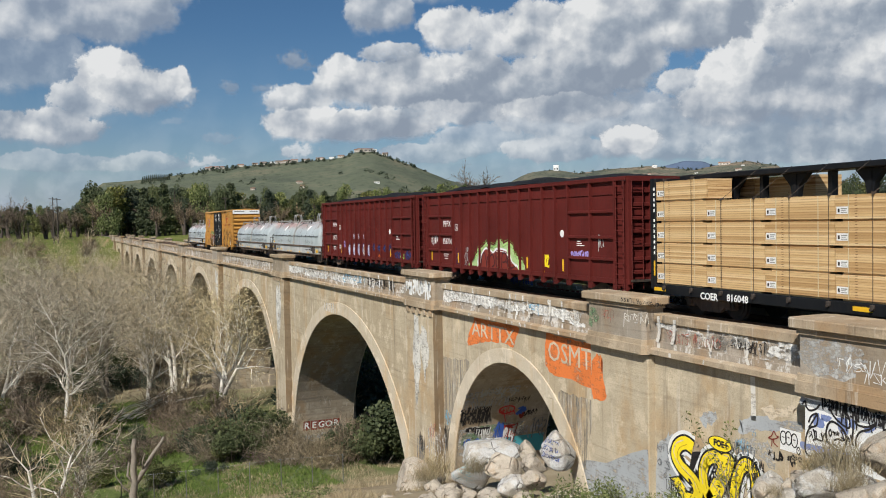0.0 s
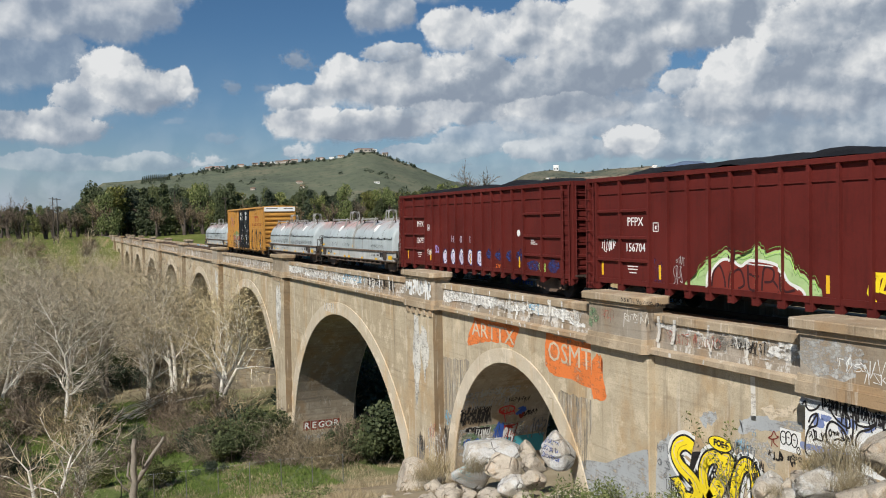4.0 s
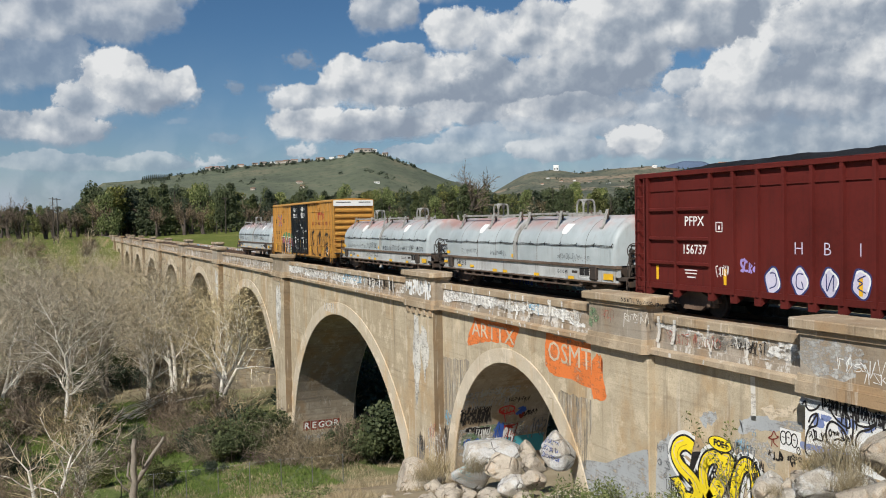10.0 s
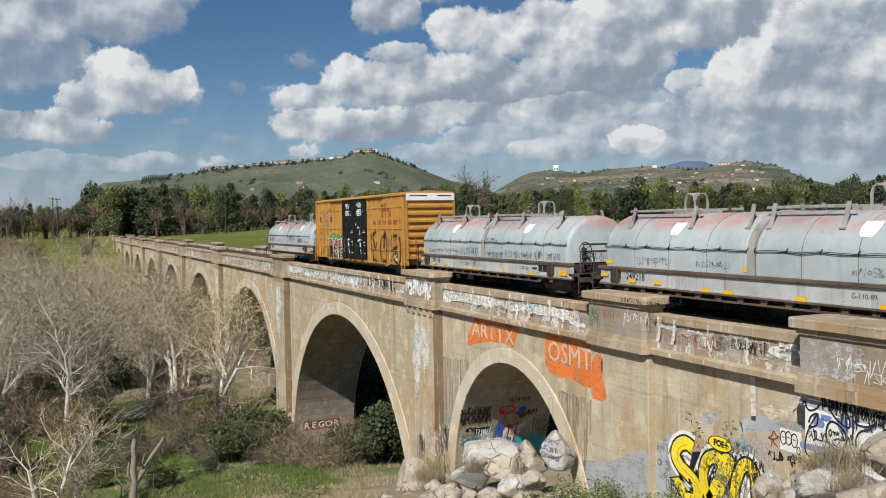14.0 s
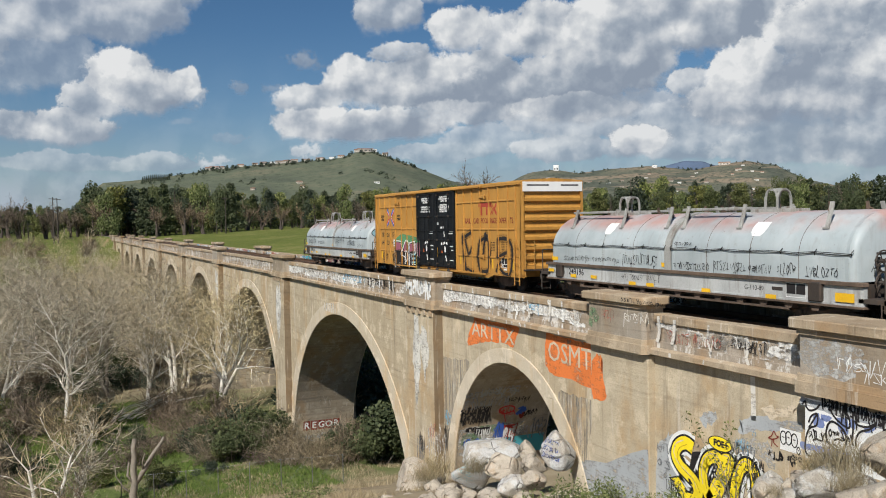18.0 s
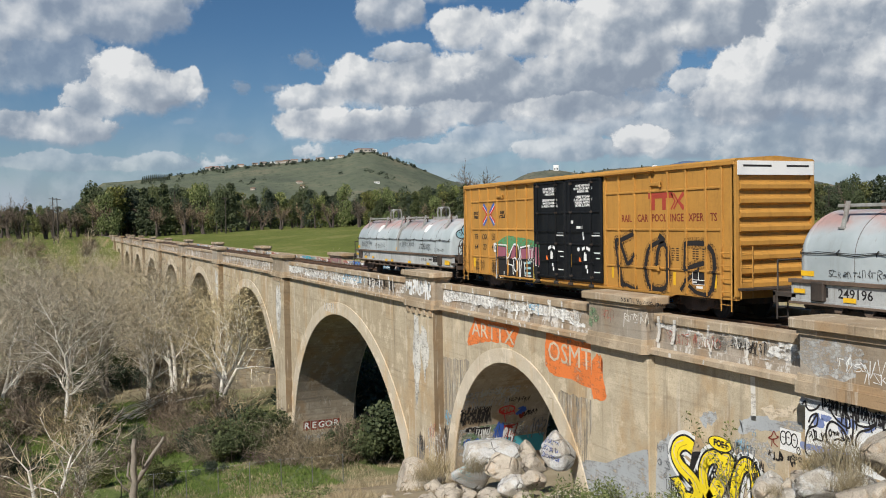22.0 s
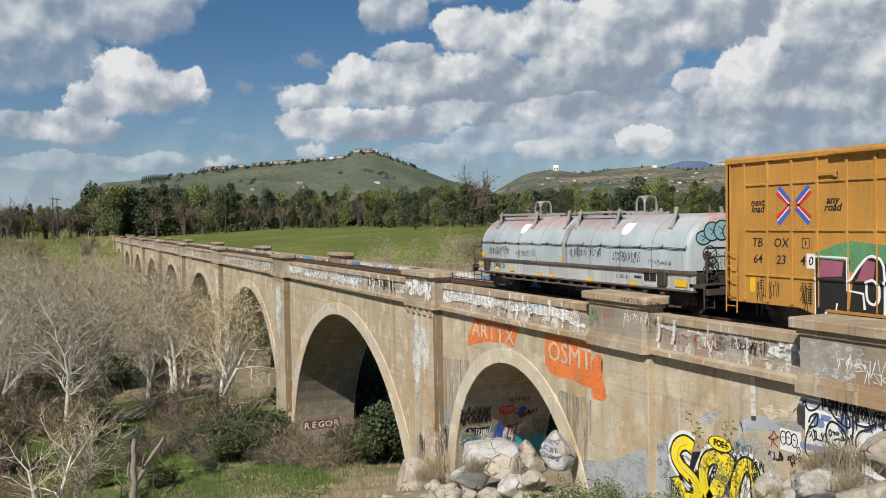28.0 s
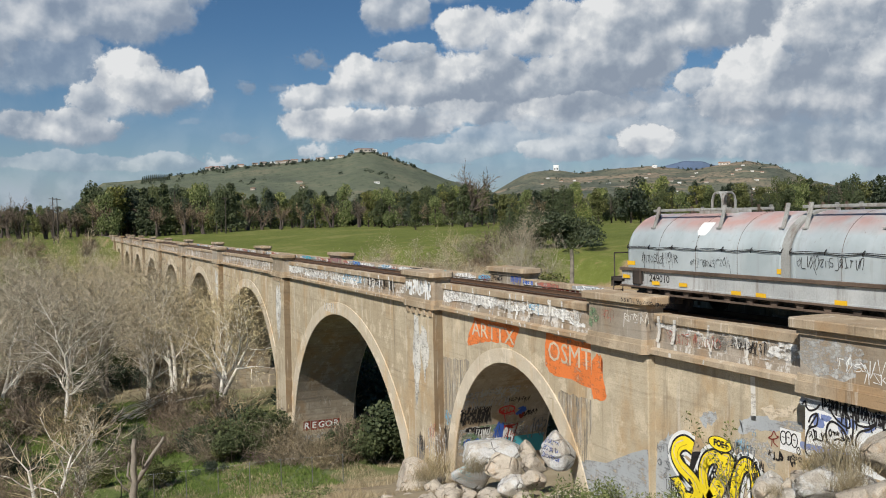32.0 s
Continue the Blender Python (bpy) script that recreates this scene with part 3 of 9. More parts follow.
        puff = ramp(nt, lit, [(0.0, (0.29, 0.34, 0.42)), (0.3, (0.38, 0.43, 0.50)), (0.6, (0.56, 0.59, 0.635)), (0.85, (0.72, 0.735, 0.75)), (1.0, (0.84, 0.84, 0.84))])
        tone = puff if tone is None else mixc(nt, here, tone, puff)
        cover = here if cover is None else mathn(nt, "MAXIMUM", cover, here)
    glow = node(nt, "Emission", Color=tone, Strength=0.84)
    mix = node(nt, "MixShader", i0=cover, i1=node(nt, "BsdfTransparent").outputs[0], i2=glow.outputs[0])
    nt.links.new(mix.outputs[0], nt.nodes["Material Output"].inputs[0])
    vs = []
    for i in range(41):
        for j in range(16):
            a, e = radians(az0 + (az1 - az0) * i / 40), radians(-1.5 + 36 * j / 15)
            vs.append((r * cos(e) * sin(a), r * cos(e) * cos(a), r * sin(e)))
    fs = [(i * 16 + j, i * 16 + j + 1, i * 16 + j + 17, i * 16 + j + 16) for i in range(40) for j in range(15)]
    ob = tagged(obj(name, (vs, fs), cloud, True), label, "sky", kind="structure")
    ob.location = EYE
    return ob


clouds = [cloud_layer("backdrop_haze", HAZE_BANK + SMALL_CLOUDS, 4760, -30, 80, True, "grey cloud bank and haze low over the horizon"),
          cloud_layer("backdrop_west_clouds", WEST_CLOUDS, 4740, -30, 24, False, "bright cumulus clouds drifting in a blue sky"),
          cloud_layer("backdrop_east_clouds", EAST_CLOUDS, 4720, 6, 80, False, "heaped cumulus clouds with grey undersides"),
          cloud_layer("backdrop_high_clouds", HIGH_CLOUDS, 4700, 16, 80, False, "bright heaped cumulus clouds with grey undersides")]
# ---- train ----
def gone(t):
    """Where the far end of the boxcar is at t seconds: the train slows down gently."""
    return 118.632 - 4.0964 * t + 0.0234144 * t * t - 0.0000727 * t ** 3


MAROON = plain("maroon_paint", (0.105, 0.0175, 0.0145), 0.62, var=0.2, scale=1.2, grime=(0.05, 0.013, 0.011), grime_amount=0.5, bumpy=0.08, spec=0.14)
YELLOW = plain("yellow_paint", (0.45, 0.228, 0.05), 0.5, var=0.13, scale=1.2, grime=(0.22, 0.10, 0.03), grime_amount=0.45, bumpy=0.05)
BLACK = plain("black_paint", (0.008, 0.009, 0.011), 0.5, var=0.3, spec=0.2, grime=(0.03, 0.028, 0.025), grime_amount=0.35, bumpy=0.05)
STEEL = plain("dirty_steel", (0.055, 0.045, 0.038), 0.7, 0.2, var=0.4, scale=3, grime=(0.13, 0.075, 0.045), grime_amount=0.6)
CAST = plain("rusty_cast_steel", (0.15, 0.10, 0.07), 0.8, 0.0, var=0.4, scale=4, grime=(0.06, 0.045, 0.035), grime_amount=0.7)
RUSTY = plain("rusty_steel", (0.12, 0.085, 0.062), 0.8, 0.0, var=0.4, scale=3, grime=(0.05, 0.04, 0.03), grime_amount=0.7)
WHITE = plain("white_paint", (0.74, 0.74, 0.72), 0.6, var=0.06, bumpy=0.03)
SIGNAL = plain("safety_yellow", (0.72, 0.42, 0.02), 0.5, var=0.12, bumpy=0.03)
TARP = plain("black_tarp", (0.014, 0.014, 0.015), 0.8, var=0.4, scale=2, bumpy=0.6, spec=0.15)
COVER, nt, p, vec = start("grey_white_cover_paint", 0.5, 0, 0.35)
n1 = noise_of(nt, vec, 0.5, 5, 0.6)
n2 = noise_of(nt, vec, 8, 6, 0.7)
sep = node(nt, "SeparateXYZ", Vector=vec)
col = ramp(nt, n1, [(0.35, (0.32, 0.365, 0.375)), (0.6, (0.43, 0.475, 0.485))])
up = ramp(nt, mathn(nt, "ADD", mathn(nt, "SUBTRACT", sep.outputs[2], 2.55), mathn(nt, "MULTIPLY", n1, 0.6)), [(0.42, 0.0), (0.75, 0.75)])
col = mixc(nt, mathn(nt, "MULTIPLY", up, ramp(nt, noise_of(nt, vec, 0.8, 4), [(0.36, 0.15), (0.55, 1.0)])), col, (0.43, 0.22, 0.18))
run = noise_of(nt, stretched(nt, vec, (3, 3, 0.3)), 1.5, 7, 0.7)
col = mixc(nt, ramp(nt, run, [(0.52, 0.0), (0.75, 0.45)]), col, (0.24, 0.22, 0.20))
spot = noise_of(nt, vec, 5, 8, 0.75)
col = mixc(nt, ramp(nt, spot, [(0.62, 0.0), (0.7, 0.7)]), col, (0.16, 0.11, 0.085))
nt.links.new(col, p.inputs["Base Color"])
bump(nt, p, n2, 0.06, 0.02)
GREY_STEEL = plain("weathered_grey_steel", (0.30, 0.30, 0.28), 0.7, var=0.25, scale=3, grime=(0.14, 0.09, 0.06), grime_amount=0.8, bumpy=0.1)
SILL = plain("pale_sill_paint", (0.42, 0.43, 0.42), 0.6, var=0.2, scale=2, grime=(0.14, 0.10, 0.07), grime_amount=0.7, bumpy=0.1)

HALF = 1.55
wheels = []               # wheelsets, keyed in motions()


def wheelset_mesh():
    bm = B()
    for s in (-1, 1):
        disc(bm, (s * 0.79, 0, 0), "x", 0.46, 0.11, 24)
        disc(bm, (s * 0.725, 0, 0), "x", 0.49, 0.025, 24)
        disc(bm, (s * 0.86, 0, 0), "x", 0.36, 0.02, 20)
        disc(bm, (s * 0.9, 0, 0), "x", 0.13, 0.16, 12)
    disc(bm, (0, 0, 0), "x", 0.09, 1.9, 10)
    return normals(bm)


WHEEL_ME = None


def truck(car, y):
    """A bogie: two cast side frames with springs, bolster, and two wheelsets that turn."""
    global WHEEL_ME
    for s in (-1, 1):
        bm = B()
        x0, x1 = sorted((s * 0.96, s * 1.10))
        top = [(-1.25, 0.5), (-1.2, 0.62), (-0.75, 0.66), (-0.4, 0.8), (0.4, 0.8), (0.75, 0.66), (1.2, 0.62), (1.25, 0.5), (1.0, 0.42), (0.72, 0.42), (0.42, 0.2), (-0.42, 0.2), (-0.72, 0.42), (-1.0, 0.42)]
        prism(bm, [(y + a, b) for a, b in top], "x", x0, x1)
        for d in (-0.89, 0.89):
            box(bm, x0 - 0.03, x1 + 0.03, y + d - 0.2, y + d + 0.2, 0.32, 0.6, 0.02)
            disc(bm, (s * 1.13, y + d, 0.46), "x", 0.11, 0.1, 12)
        for d in (-0.15, 0.0, 0.15):
            tube(bm, [(s * 1.05, y + d, 0.24), (s * 1.05, y + d, 0.62)], 0.055, 8)
        part("side_frame", normals(bm), CAST, car, "rust-dusted cast steel bogie frame")
    part("bolster", box(B(), -1.0, 1.0, y - 0.2, y + 0.2, 0.45, 0.72), STEEL, car)
    for d in (-0.89, 0.89):
        if WHEEL_ME is None:
            ob = part("wheelset", wheelset_mesh(), STEEL, car, "dark steel wheels on an axle")
            WHEEL_ME = ob.data
        else:
            ob = share("wheelset", WHEEL_ME, car, pose(0, 0, 0), "dark steel wheels on an axle")
        ob.location = (0, y + d, 0.46)
        wheels.append(ob)


def coupler(car, y, s):
    bm = box(B(), -0.13, 0.13, *sorted((y, y + s * 0.55)), 0.72, 0.98)
    box(bm, -0.2, 0.1, *sorted((y + s * 0.5, y + s * 0.75)), 0.68, 1.02, 0.04)
    part("coupler", bm, STEEL, car)


def ladder(car, x, y0, y1, z0, z1, n, material, axis="y"):
    """Two stiles and rungs, standing off the car's side (axis y) or end (axis x)."""
    bm = B()
    for q in (y0, y1):
        pts = ((x, q, z0), (x, q, z1)) if axis == "y" else ((q, x, z0), (q, x, z1))
        tube(bm, pts, 0.022, 5)
    for i in range(n):
        z = z0 + (z1 - z0) * (i + 0.5) / n
        tube(bm, ((x, y0, z), (x, y1, z)) if axis == "y" else ((y0, x, z), (y1, x, z)), 0.016, 5)
    part("ladder", bm, material, car)


def text_bm(words, size, bold=0.0, slant=0.0):
    """Mesh of lettering in the x-y plane, its middle at the origin."""
    cu = bpy.data.curves.new("lettering", "FONT")
    cu.body, cu.size, cu.align_x, cu.align_y, cu.offset, cu.shear = words, size, "CENTER", "CENTER", bold, slant
    cu.extrude = 0.003
    cu.resolution_u = 2
    ob = new("lettering", cu)
    bpy.context.view_layer.update()
    me = bpy.data.meshes.new_from_object(ob.evaluated_get(bpy.context.evaluated_depsgraph_get()))
    bm = B()
    bm.from_mesh(me)
    bpy.data.objects.remove(ob)
    bpy.data.curves.remove(cu)
    bpy.data.meshes.remove(me)
    return bm


def side_map(y, z, x):
    """From flat lettering to the near side of a car or wall: reads from the far end to the near one."""
    return Matrix(((0, 0, -1, x), (-1, 0, 0, y), (0, 1, 0, z), (0, 0, 0, 1)))


def lettering(car, words, size, y, z, x, material, bold=0.0, slant=0.0, name="lettering", wide=1.0):
    bm = text_bm(words, size, bold, slant)
    bmesh.ops.transform(bm, matrix=side_map(y, z, x) @ Matrix.Diagonal((wide, 1, 1, 1)), verts=bm.verts)
    return part(name, bm, material, car)


def patch(car, name, y0, y1, z0, z1, x, material, label=""):
    """A flat painted patch on the near side."""
    return part(name, box(B(), x - 0.004, x, min(y0, y1), max(y0, y1), z0, z1), material, car, label)


def ribbon(bm, pts, w, x, depth=0.004):
    """A painted stroke on a face that looks towards smaller x; pts: (y, z)."""
    pts = [Vector(q) for q in pts]
    L, Rr = [], []
    for i, q in enumerate(pts):
        d = pts[min(i + 1, len(pts) - 1)] - pts[max(i - 1, 0)]
        d = d.normalized() if d.length > 1e-9 else Vector((1, 0))
        nrm = Vector((-d.y, d.x)) * w / 2
        L.append(bm.verts.new((x - depth, *(q + nrm))))
        Rr.append(bm.verts.new((x - depth, *(q - nrm))))
    for i in range(len(pts) - 1):
        bm.faces.new((L[i], L[i + 1], Rr[i + 1], Rr[i]))
    return bm


def smooth_line(pts, n=6):
    """Points on a smooth curve through pts."""
    pts = [Vector(q) for q in pts]
    out = []
    for i in range(len(pts) - 1):
        a, b, c, d = pts[max(i - 1, 0)], pts[i], pts[i + 1], pts[min(i + 2, len(pts) - 1)]
        for k in range(n):
            t = k / n
            out.append(0.5 * ((2 * b) + (c - a) * t + (2 * a - 5 * b + 4 * c - d) * t * t + (3 * b - a - 3 * c + d) * t ** 3))
    return out + [pts[-1]]


# swings of the hand, from one letter-like shape to the next
SWINGS = (((0.1, 0.0), (0.15, 1.0), (0.75, 0.9), (0.8, 0.1)), ((0.8, 0.95), (0.2, 0.85), (0.25, 0.55), (0.8, 0.4), (0.7, 0.05), (0.1, 0.1)), ((0.1, 1.0), (0.4, 0.0), (0.8, 1.0)),
          ((0.5, 1.0), (0.1, 0.5), (0.5, 0.0), (0.9, 0.5), (0.5, 1.0)), ((0.1, 0.95), (0.9, 1.0), (0.5, 0.95), (0.5, 0.0)), ((0.1, 0.0), (0.2, 1.0), (0.85, 0.7), (0.25, 0.5), (0.9, 0.0)),
          ((0.15, 1.0), (0.1, 0.05), (0.85, 0.0)), ((0.1, 0.9), (0.85, 1.0), (0.2, 0.0), (0.9, 0.1)))


def scrawl(bm, y0, y1, z0, z1, x, w, seed, n=7):
    """An unreadable tag: separate strokes, some round and some angular, from the far end to the near one."""
    rnd = random.Random(seed)
    step = (y1 - y0) / n
    mid = 0.5
    for k in range(n):
        mid = min(0.62, max(0.38, mid + rnd.gauss(0, 0.07)))
        a, tilt, big = rnd.uniform(0.7, 1.25), rnd.uniform(-0.25, 0.35), rnd.uniform(0.4, 1.0)
        glyph = list(rnd.choice(SWINGS))
        if rnd.random() < 0.5:
            glyph = [(1 - u, v) for u, v in glyph]
        if rnd.random() < 0.3:
            glyph = [(u, 1 - v) for u, v in glyph]
        pts = [(y0 + step * (k + (u * a + (v - 0.5) * tilt) + rnd.gauss(0, 0.05)), z0 + (z1 - z0) * (mid + (v - 0.5) * big + rnd.gauss(0, 0.03))) for u, v in glyph]
        ribbon(bm, smooth_line(pts, 3) if rnd.random() < 0.55 else pts, w * rnd.uniform(0.75, 1.15), x, 0.004 + 0.0006 * (k % 4))
        if rnd.random() < 0.3:
            q = pts[0]
            ribbon(bm, [(q[0], q[1] + 0.1 * (z1 - z0)), (q[0] + step * rnd.uniform(-0.6, 0.9), q[1] - (z1 - z0) * rnd.uniform(0.1, 0.9))], w * 0.9, x, 0.0065)
    return bm


def on_side(bm, steps):
    """Paint that lies on a side with raised bars; steps: (axis, from, to, offset) of each bar, y is axis 1, z is axis 2."""
    out, me = B(), bpy.data.meshes.new("paint")
    bm.to_mesh(me)
    out.from_mesh(me)
    for axis, a, b, dx in steps:
        c = B()
        c.from_mesh(me)
        for at, sign in ((a, -1), (b, 1)):
            nrm = (0, sign, 0) if axis == 1 else (0, 0, sign)
            co = (0, at, 0) if axis == 1 else (0, 0, at)
            bmesh.ops.bisect_plane(c, geom=c.verts[:] + c.edges[:] + c.faces[:], plane_co=co, plane_no=nrm, clear_outer=True)
        if c.faces:
            bmesh.ops.translate(c, vec=(dx, 0, 0), verts=c.verts)
            m2 = bpy.data.meshes.new("paint")
            c.to_mesh(m2)
            out.from_mesh(m2)
            bpy.data.meshes.remove(m2)
        c.free()
    bpy.data.meshes.remove(me)
    return out


def flat(bm, pts, x):
    """A flat painted polygon on the near side; pts: (y, z)."""
    f = bm.faces.new([bm.verts.new((x, *q)) for q in pts])
    bmesh.ops.triangulate(bm, faces=[f])
    return bm


def placed(car_off):
    return pose(TRACK, gone(0) + car_off, RAIL)


CARS = []                 # (car, offset from the boxcar's far end)


# boxcar
def boxcar():
    car = thing("boxcar", placed(-9.35), "yellow boxcar with black double doors and black spray-painted letters", "freight car")
    CARS.append((car, -9.35))
    H, X = 9.35, -HALF
    W = 0.055                                    # depth of the side panels behind the posts
    part("body", box(B(), X + W, HALF - W, -H + 0.02, H - 0.02, 0.72, 4.82), YELLOW, car)
    posts = [9.27, 8.66, 7.76, 6.86, 5.98, 5.03, 4.17, 3.27, 2.56, -2.64, -3.45, -4.38, -5.28, -6.19, -7.10, -8.04, -8.75, -9.27]
    ribs = (4.08, 2.79, 1.50)
    bars = [(1, y - 0.05, y + 0.05, -W) for y in posts] + [(2, z - 0.035, z + 0.035, -W + 0.012) for z in ribs] + [(1, 1.2, 2.5, -W - 0.058)]
    for sx in (-1, 1):
        for y in posts:
            x0, x1 = sorted((sx * HALF, sx * (HALF - 0.09)))
            part("side_post", box(B(), x0, x1, y - 0.048, y + 0.048, 0.74, 4.74, 0.012), YELLOW, car)
        x0, x1 = sorted((sx * (HALF - 0.012), sx * (HALF - 0.09)))
        for z in ribs:
            for a, b in ((2.6, 8.66), (-8.75, -2.64)):
                part("side_rib", box(B(), x0, x1, a, b, z - 0.035, z + 0.035, 0.01), YELLOW, car)
        x0, x1 = sorted((sx * (HALF - W + 0.002), sx * (HALF - 0.16)))
        part("side_sill", normals(prism(B(), [(-H, 0.68), (-H, 0.80), (H, 0.80), (H, 0.68), (6.6, 0.68), (6.0, 0.52), (-6.0, 0.52), (-6.6, 0.68)], "x", x0, x1)), YELLOW, car)
        x0, x1 = sorted((sx * (HALF + 0.03), sx * (HALF - 0.08)))
        part("top_plate", box(B(), x0, x1, -H, H, 4.72, 4.86, 0.015), YELLOW, car)
        x0, x1 = sorted((sx * (HALF + 0.13), sx * (HALF + 0.02)))
        part("door_track", box(B(), x0, x1, -5.6, 5.5, 4.73, 4.83, 0.02), YELLOW, car)
        part("door_track", box(B(), *sorted((sx * (HALF + 0.1), sx * (HALF - 0.1))), -5.8, 5.6, 0.66, 0.72), YELLOW, car)
    # latch plates on the side
    for y, z in ((5.6, 4.26), (-5.6, 4.3), (-5.5, 1.5)):
        bm = box(B(), X - 0.03, X + 0.05, y - 0.3, y + 0.3, z - 0.05, z + 0.06, 0.012)
        box(bm, X - 0.05, X + 0.03, y - 0.3, y - 0.2, z - 0.1, z + 0.1, 0.012)
        part("door_stop", bm, YELLOW, car)
    # ends with pressed horizontal ribs and a white band on top
    for sy in (-1, 1):
        for i in range(8):
            z = 1.0 + i * 0.42
            bm = prism(B(), [(sy * (H - 0.03), z), (sy * (H + 0.1), z + 0.07), (sy * (H + 0.1), z + 0.19), (sy * (H - 0.03), z + 0.29)], "x", -1.4, 1.4)
            part("end_rib", normals(bm), YELLOW, car)
        y0, y1 = sorted((sy * (H - 0.01), sy * (H + 0.09)))
        part("end_band", box(B(), -1.5, 1.5, y0, y1, 4.42, 4.84), WHITE, car, "white band across the car's end")
        for a, b in ((-1.3, -0.2), (0.4, 1.3)):
            part("data_line", box(B(), a, b, *sorted((sy * (H + 0.088), sy * (H + 0.094))), 4.66, 4.72), INK, car)
        for x in (-1.49, 1.49):
            part("corner_post", box(B(), x - 0.06, x + 0.06, *sorted((sy * (H - 0.1), sy * (H + 0.06))), 0.8, 4.84), YELLOW, car)
        ladder(car, sy * (H + 0.14), -1.45, -1.0, 0.75, 2.3, 4, YELLOW, "x")
        ladder(car, -HALF - 0.09, sy * (H - 0.05), sy * (H - 0.5), 0.35, 2.3, 5, YELLOW)
        part("end_step", box(B(), -1.5, 1.5, *sorted((sy * (H + 0.05), sy * (H + 0.4))), 1.0, 1.06), STEEL, car)
        coupler(car, sy * (H + 0.1), sy)
        truck(car, sy * 7.05)
    bm = prism(B(), [(-1.58, 4.84), (1.58, 4.84), (1.5, 4.91), (0, 5.0), (-1.5, 4.91)], "y", -H - 0.05, H + 0.05)
    part("roof", normals(bm), YELLOW, car, "yellow ribbed roof")
    part("underframe", box(B(), -0.35, 0.35, -H + 0.3, H - 0.3, 0.5, 0.78), STEEL, car)
    # pair of plug doors with locking rods, levers, notices and stickers
    notices = ((1.16, ((4.42, "CLOSE THIS DOOR"), (4.31, "BEFORE CLOSING"), (4.20, "MAIN DOOR"), (3.96, "CIERRE ESTA PUERTA"), (3.84, "ANTES DE CERRAR"), (3.72, "LA PUERTA PRINCIPAL"))),
               (-1.29, ((4.45, "CLOSE AND LOCK"), (4.34, "BOTH DOORS BEFORE"), (4.23, "MOVING CAR"), (4.03, "CIERRE Y PONGA"), (3.92, "EL SEGURO EN AMBAS"), (3.81, "PUERTAS ANTES DE"), (3.70, "MOVER EL CARRO"))))
    for (y0, y1), rods, (ty, lines) in zip(((0.03, 2.44), (-2.5, -0.03)), ((2.06, 0.61), (-0.48, -1.91)), notices):
        door = part("door", box(B(), X - 0.055, X + 0.03, y0, y1, 0.80, 4.72, 0.02), BLACK, car, "black steel plug door")
        for z in (0.9, 2.23, 3.45, 4.66):
            part("door_rib", box(B(), X - 0.095, X - 0.05, y0 + 0.04, y1 - 0.04, z - 0.035, z + 0.035, 0.01), BLACK, door)
        for q in (y0 + 0.05, y1 - 0.05, (y0 + y1) / 2 + 0.1):
            part("door_rib", box(B(), X - 0.08, X - 0.05, q - 0.03, q + 0.03, 0.85, 4.66 if q in (y0 + 0.05, y1 - 0.05) else 3.42, 0.008), BLACK, door)
        for q in rods:
            part("locking_rod", tube(B(), [(X - 0.13, q, 0.75), (X - 0.13, q, 4.72)], 0.028, 6), BLACK, door)
            bm = B()
            for z in (1.0, 2.23, 3.45, 4.55):
                box(bm, X - 0.16, X - 0.06, q - 0.06, q + 0.06, z - 0.04, z + 0.04, 0.01)
            box(bm, X - 0.18, X - 0.06, q - 0.13, q + 0.13, 0.62, 0.74, 0.02)
            part("rod_guide", bm, STEEL, door)
        part("latch_bar", tube(B(), [(X - 0.12, y0 + 0.05, 2.72), (X - 0.12, y1 - 0.05, 2.72)], 0.018, 6), BLACK, door)
        m = ty - 0.05
        bm = tube(B(), [(X - 0.14, m + 0.25, 1.95), (X - 0.16, m, 1.6), (X - 0.14, m - 0.15, 1.2)], 0.025, 6)
        tube(bm, [(X - 0.14, m + 0.75, 1.55), (X - 0.14, m - 0.75, 1.55)], 0.02, 6)
        part("lever", bm, BLACK, door)
        for z, words in lines:
            lettering(door, words, 0.125, ty, z, X - 0.06, WHITE, 0.003, name="notice")
        for dy, z, w, h in ((-0.13, 1.74, 0.09, 0.13), (-0.2, 1.38, 0.06, 0.06), (-0.27, 1.22, 0.04, 0.08), (-0.1, 1.9, 0.04, 0.03)):
            patch(door, "sticker", m + dy - w, m + dy + w, z - h, z + h, X - 0.098, WHITE)
        patch(door, "sticker", m + 0.12, m + 0.30, 1.55, 1.73, X - 0.098, ORANGE_STICKER, "orange notice sticker")
        bm = B()
        for s in (-1, 1):
            ribbon(bm, [(m - 0.1 + s * 0.05, 2.10), (m - 0.1 + s * 0.3, 2.02)], 0.12, X - 0.06)
        part("sticker", bm, WHITE, door)
        bm = B()
        for k in range(5):
            box(bm, X - 0.064, X - 0.06, y0 + 0.1, y0 + (0.55, 0.7, 0.5, 0.35, 0.5)[k], (2.66, 2.56, 1.92, 1.72, 1.2)[k] - 0.02, (2.66, 2.56, 1.92, 1.72, 1.2)[k] + 0.02)
        part("data_line", bm, WHITE, door)
    for y, z, w, h in ((-1.03, 2.87, 0.2, 0.05), (-1.27, 2.62, 0.045, 0.07), (-1.31, 2.47, 0.045, 0.07), (-0.5, 3.08, 0.09, 0.06)):
        patch(car, "sticker", y - w, y + w, z - h, z + h, X - 0.06, WHITE)
    part("sticker", disc(B(), (X - 0.06, -0.95, 2.03), "x", 0.085, 0.006, 14), WHITE, car, "round white sticker")
    patch(car, "reflector", -0.41, -0.46, 1.32, 1.84, X - 0.062, SIGNAL)
    # marks
    P = X + W - 0.003
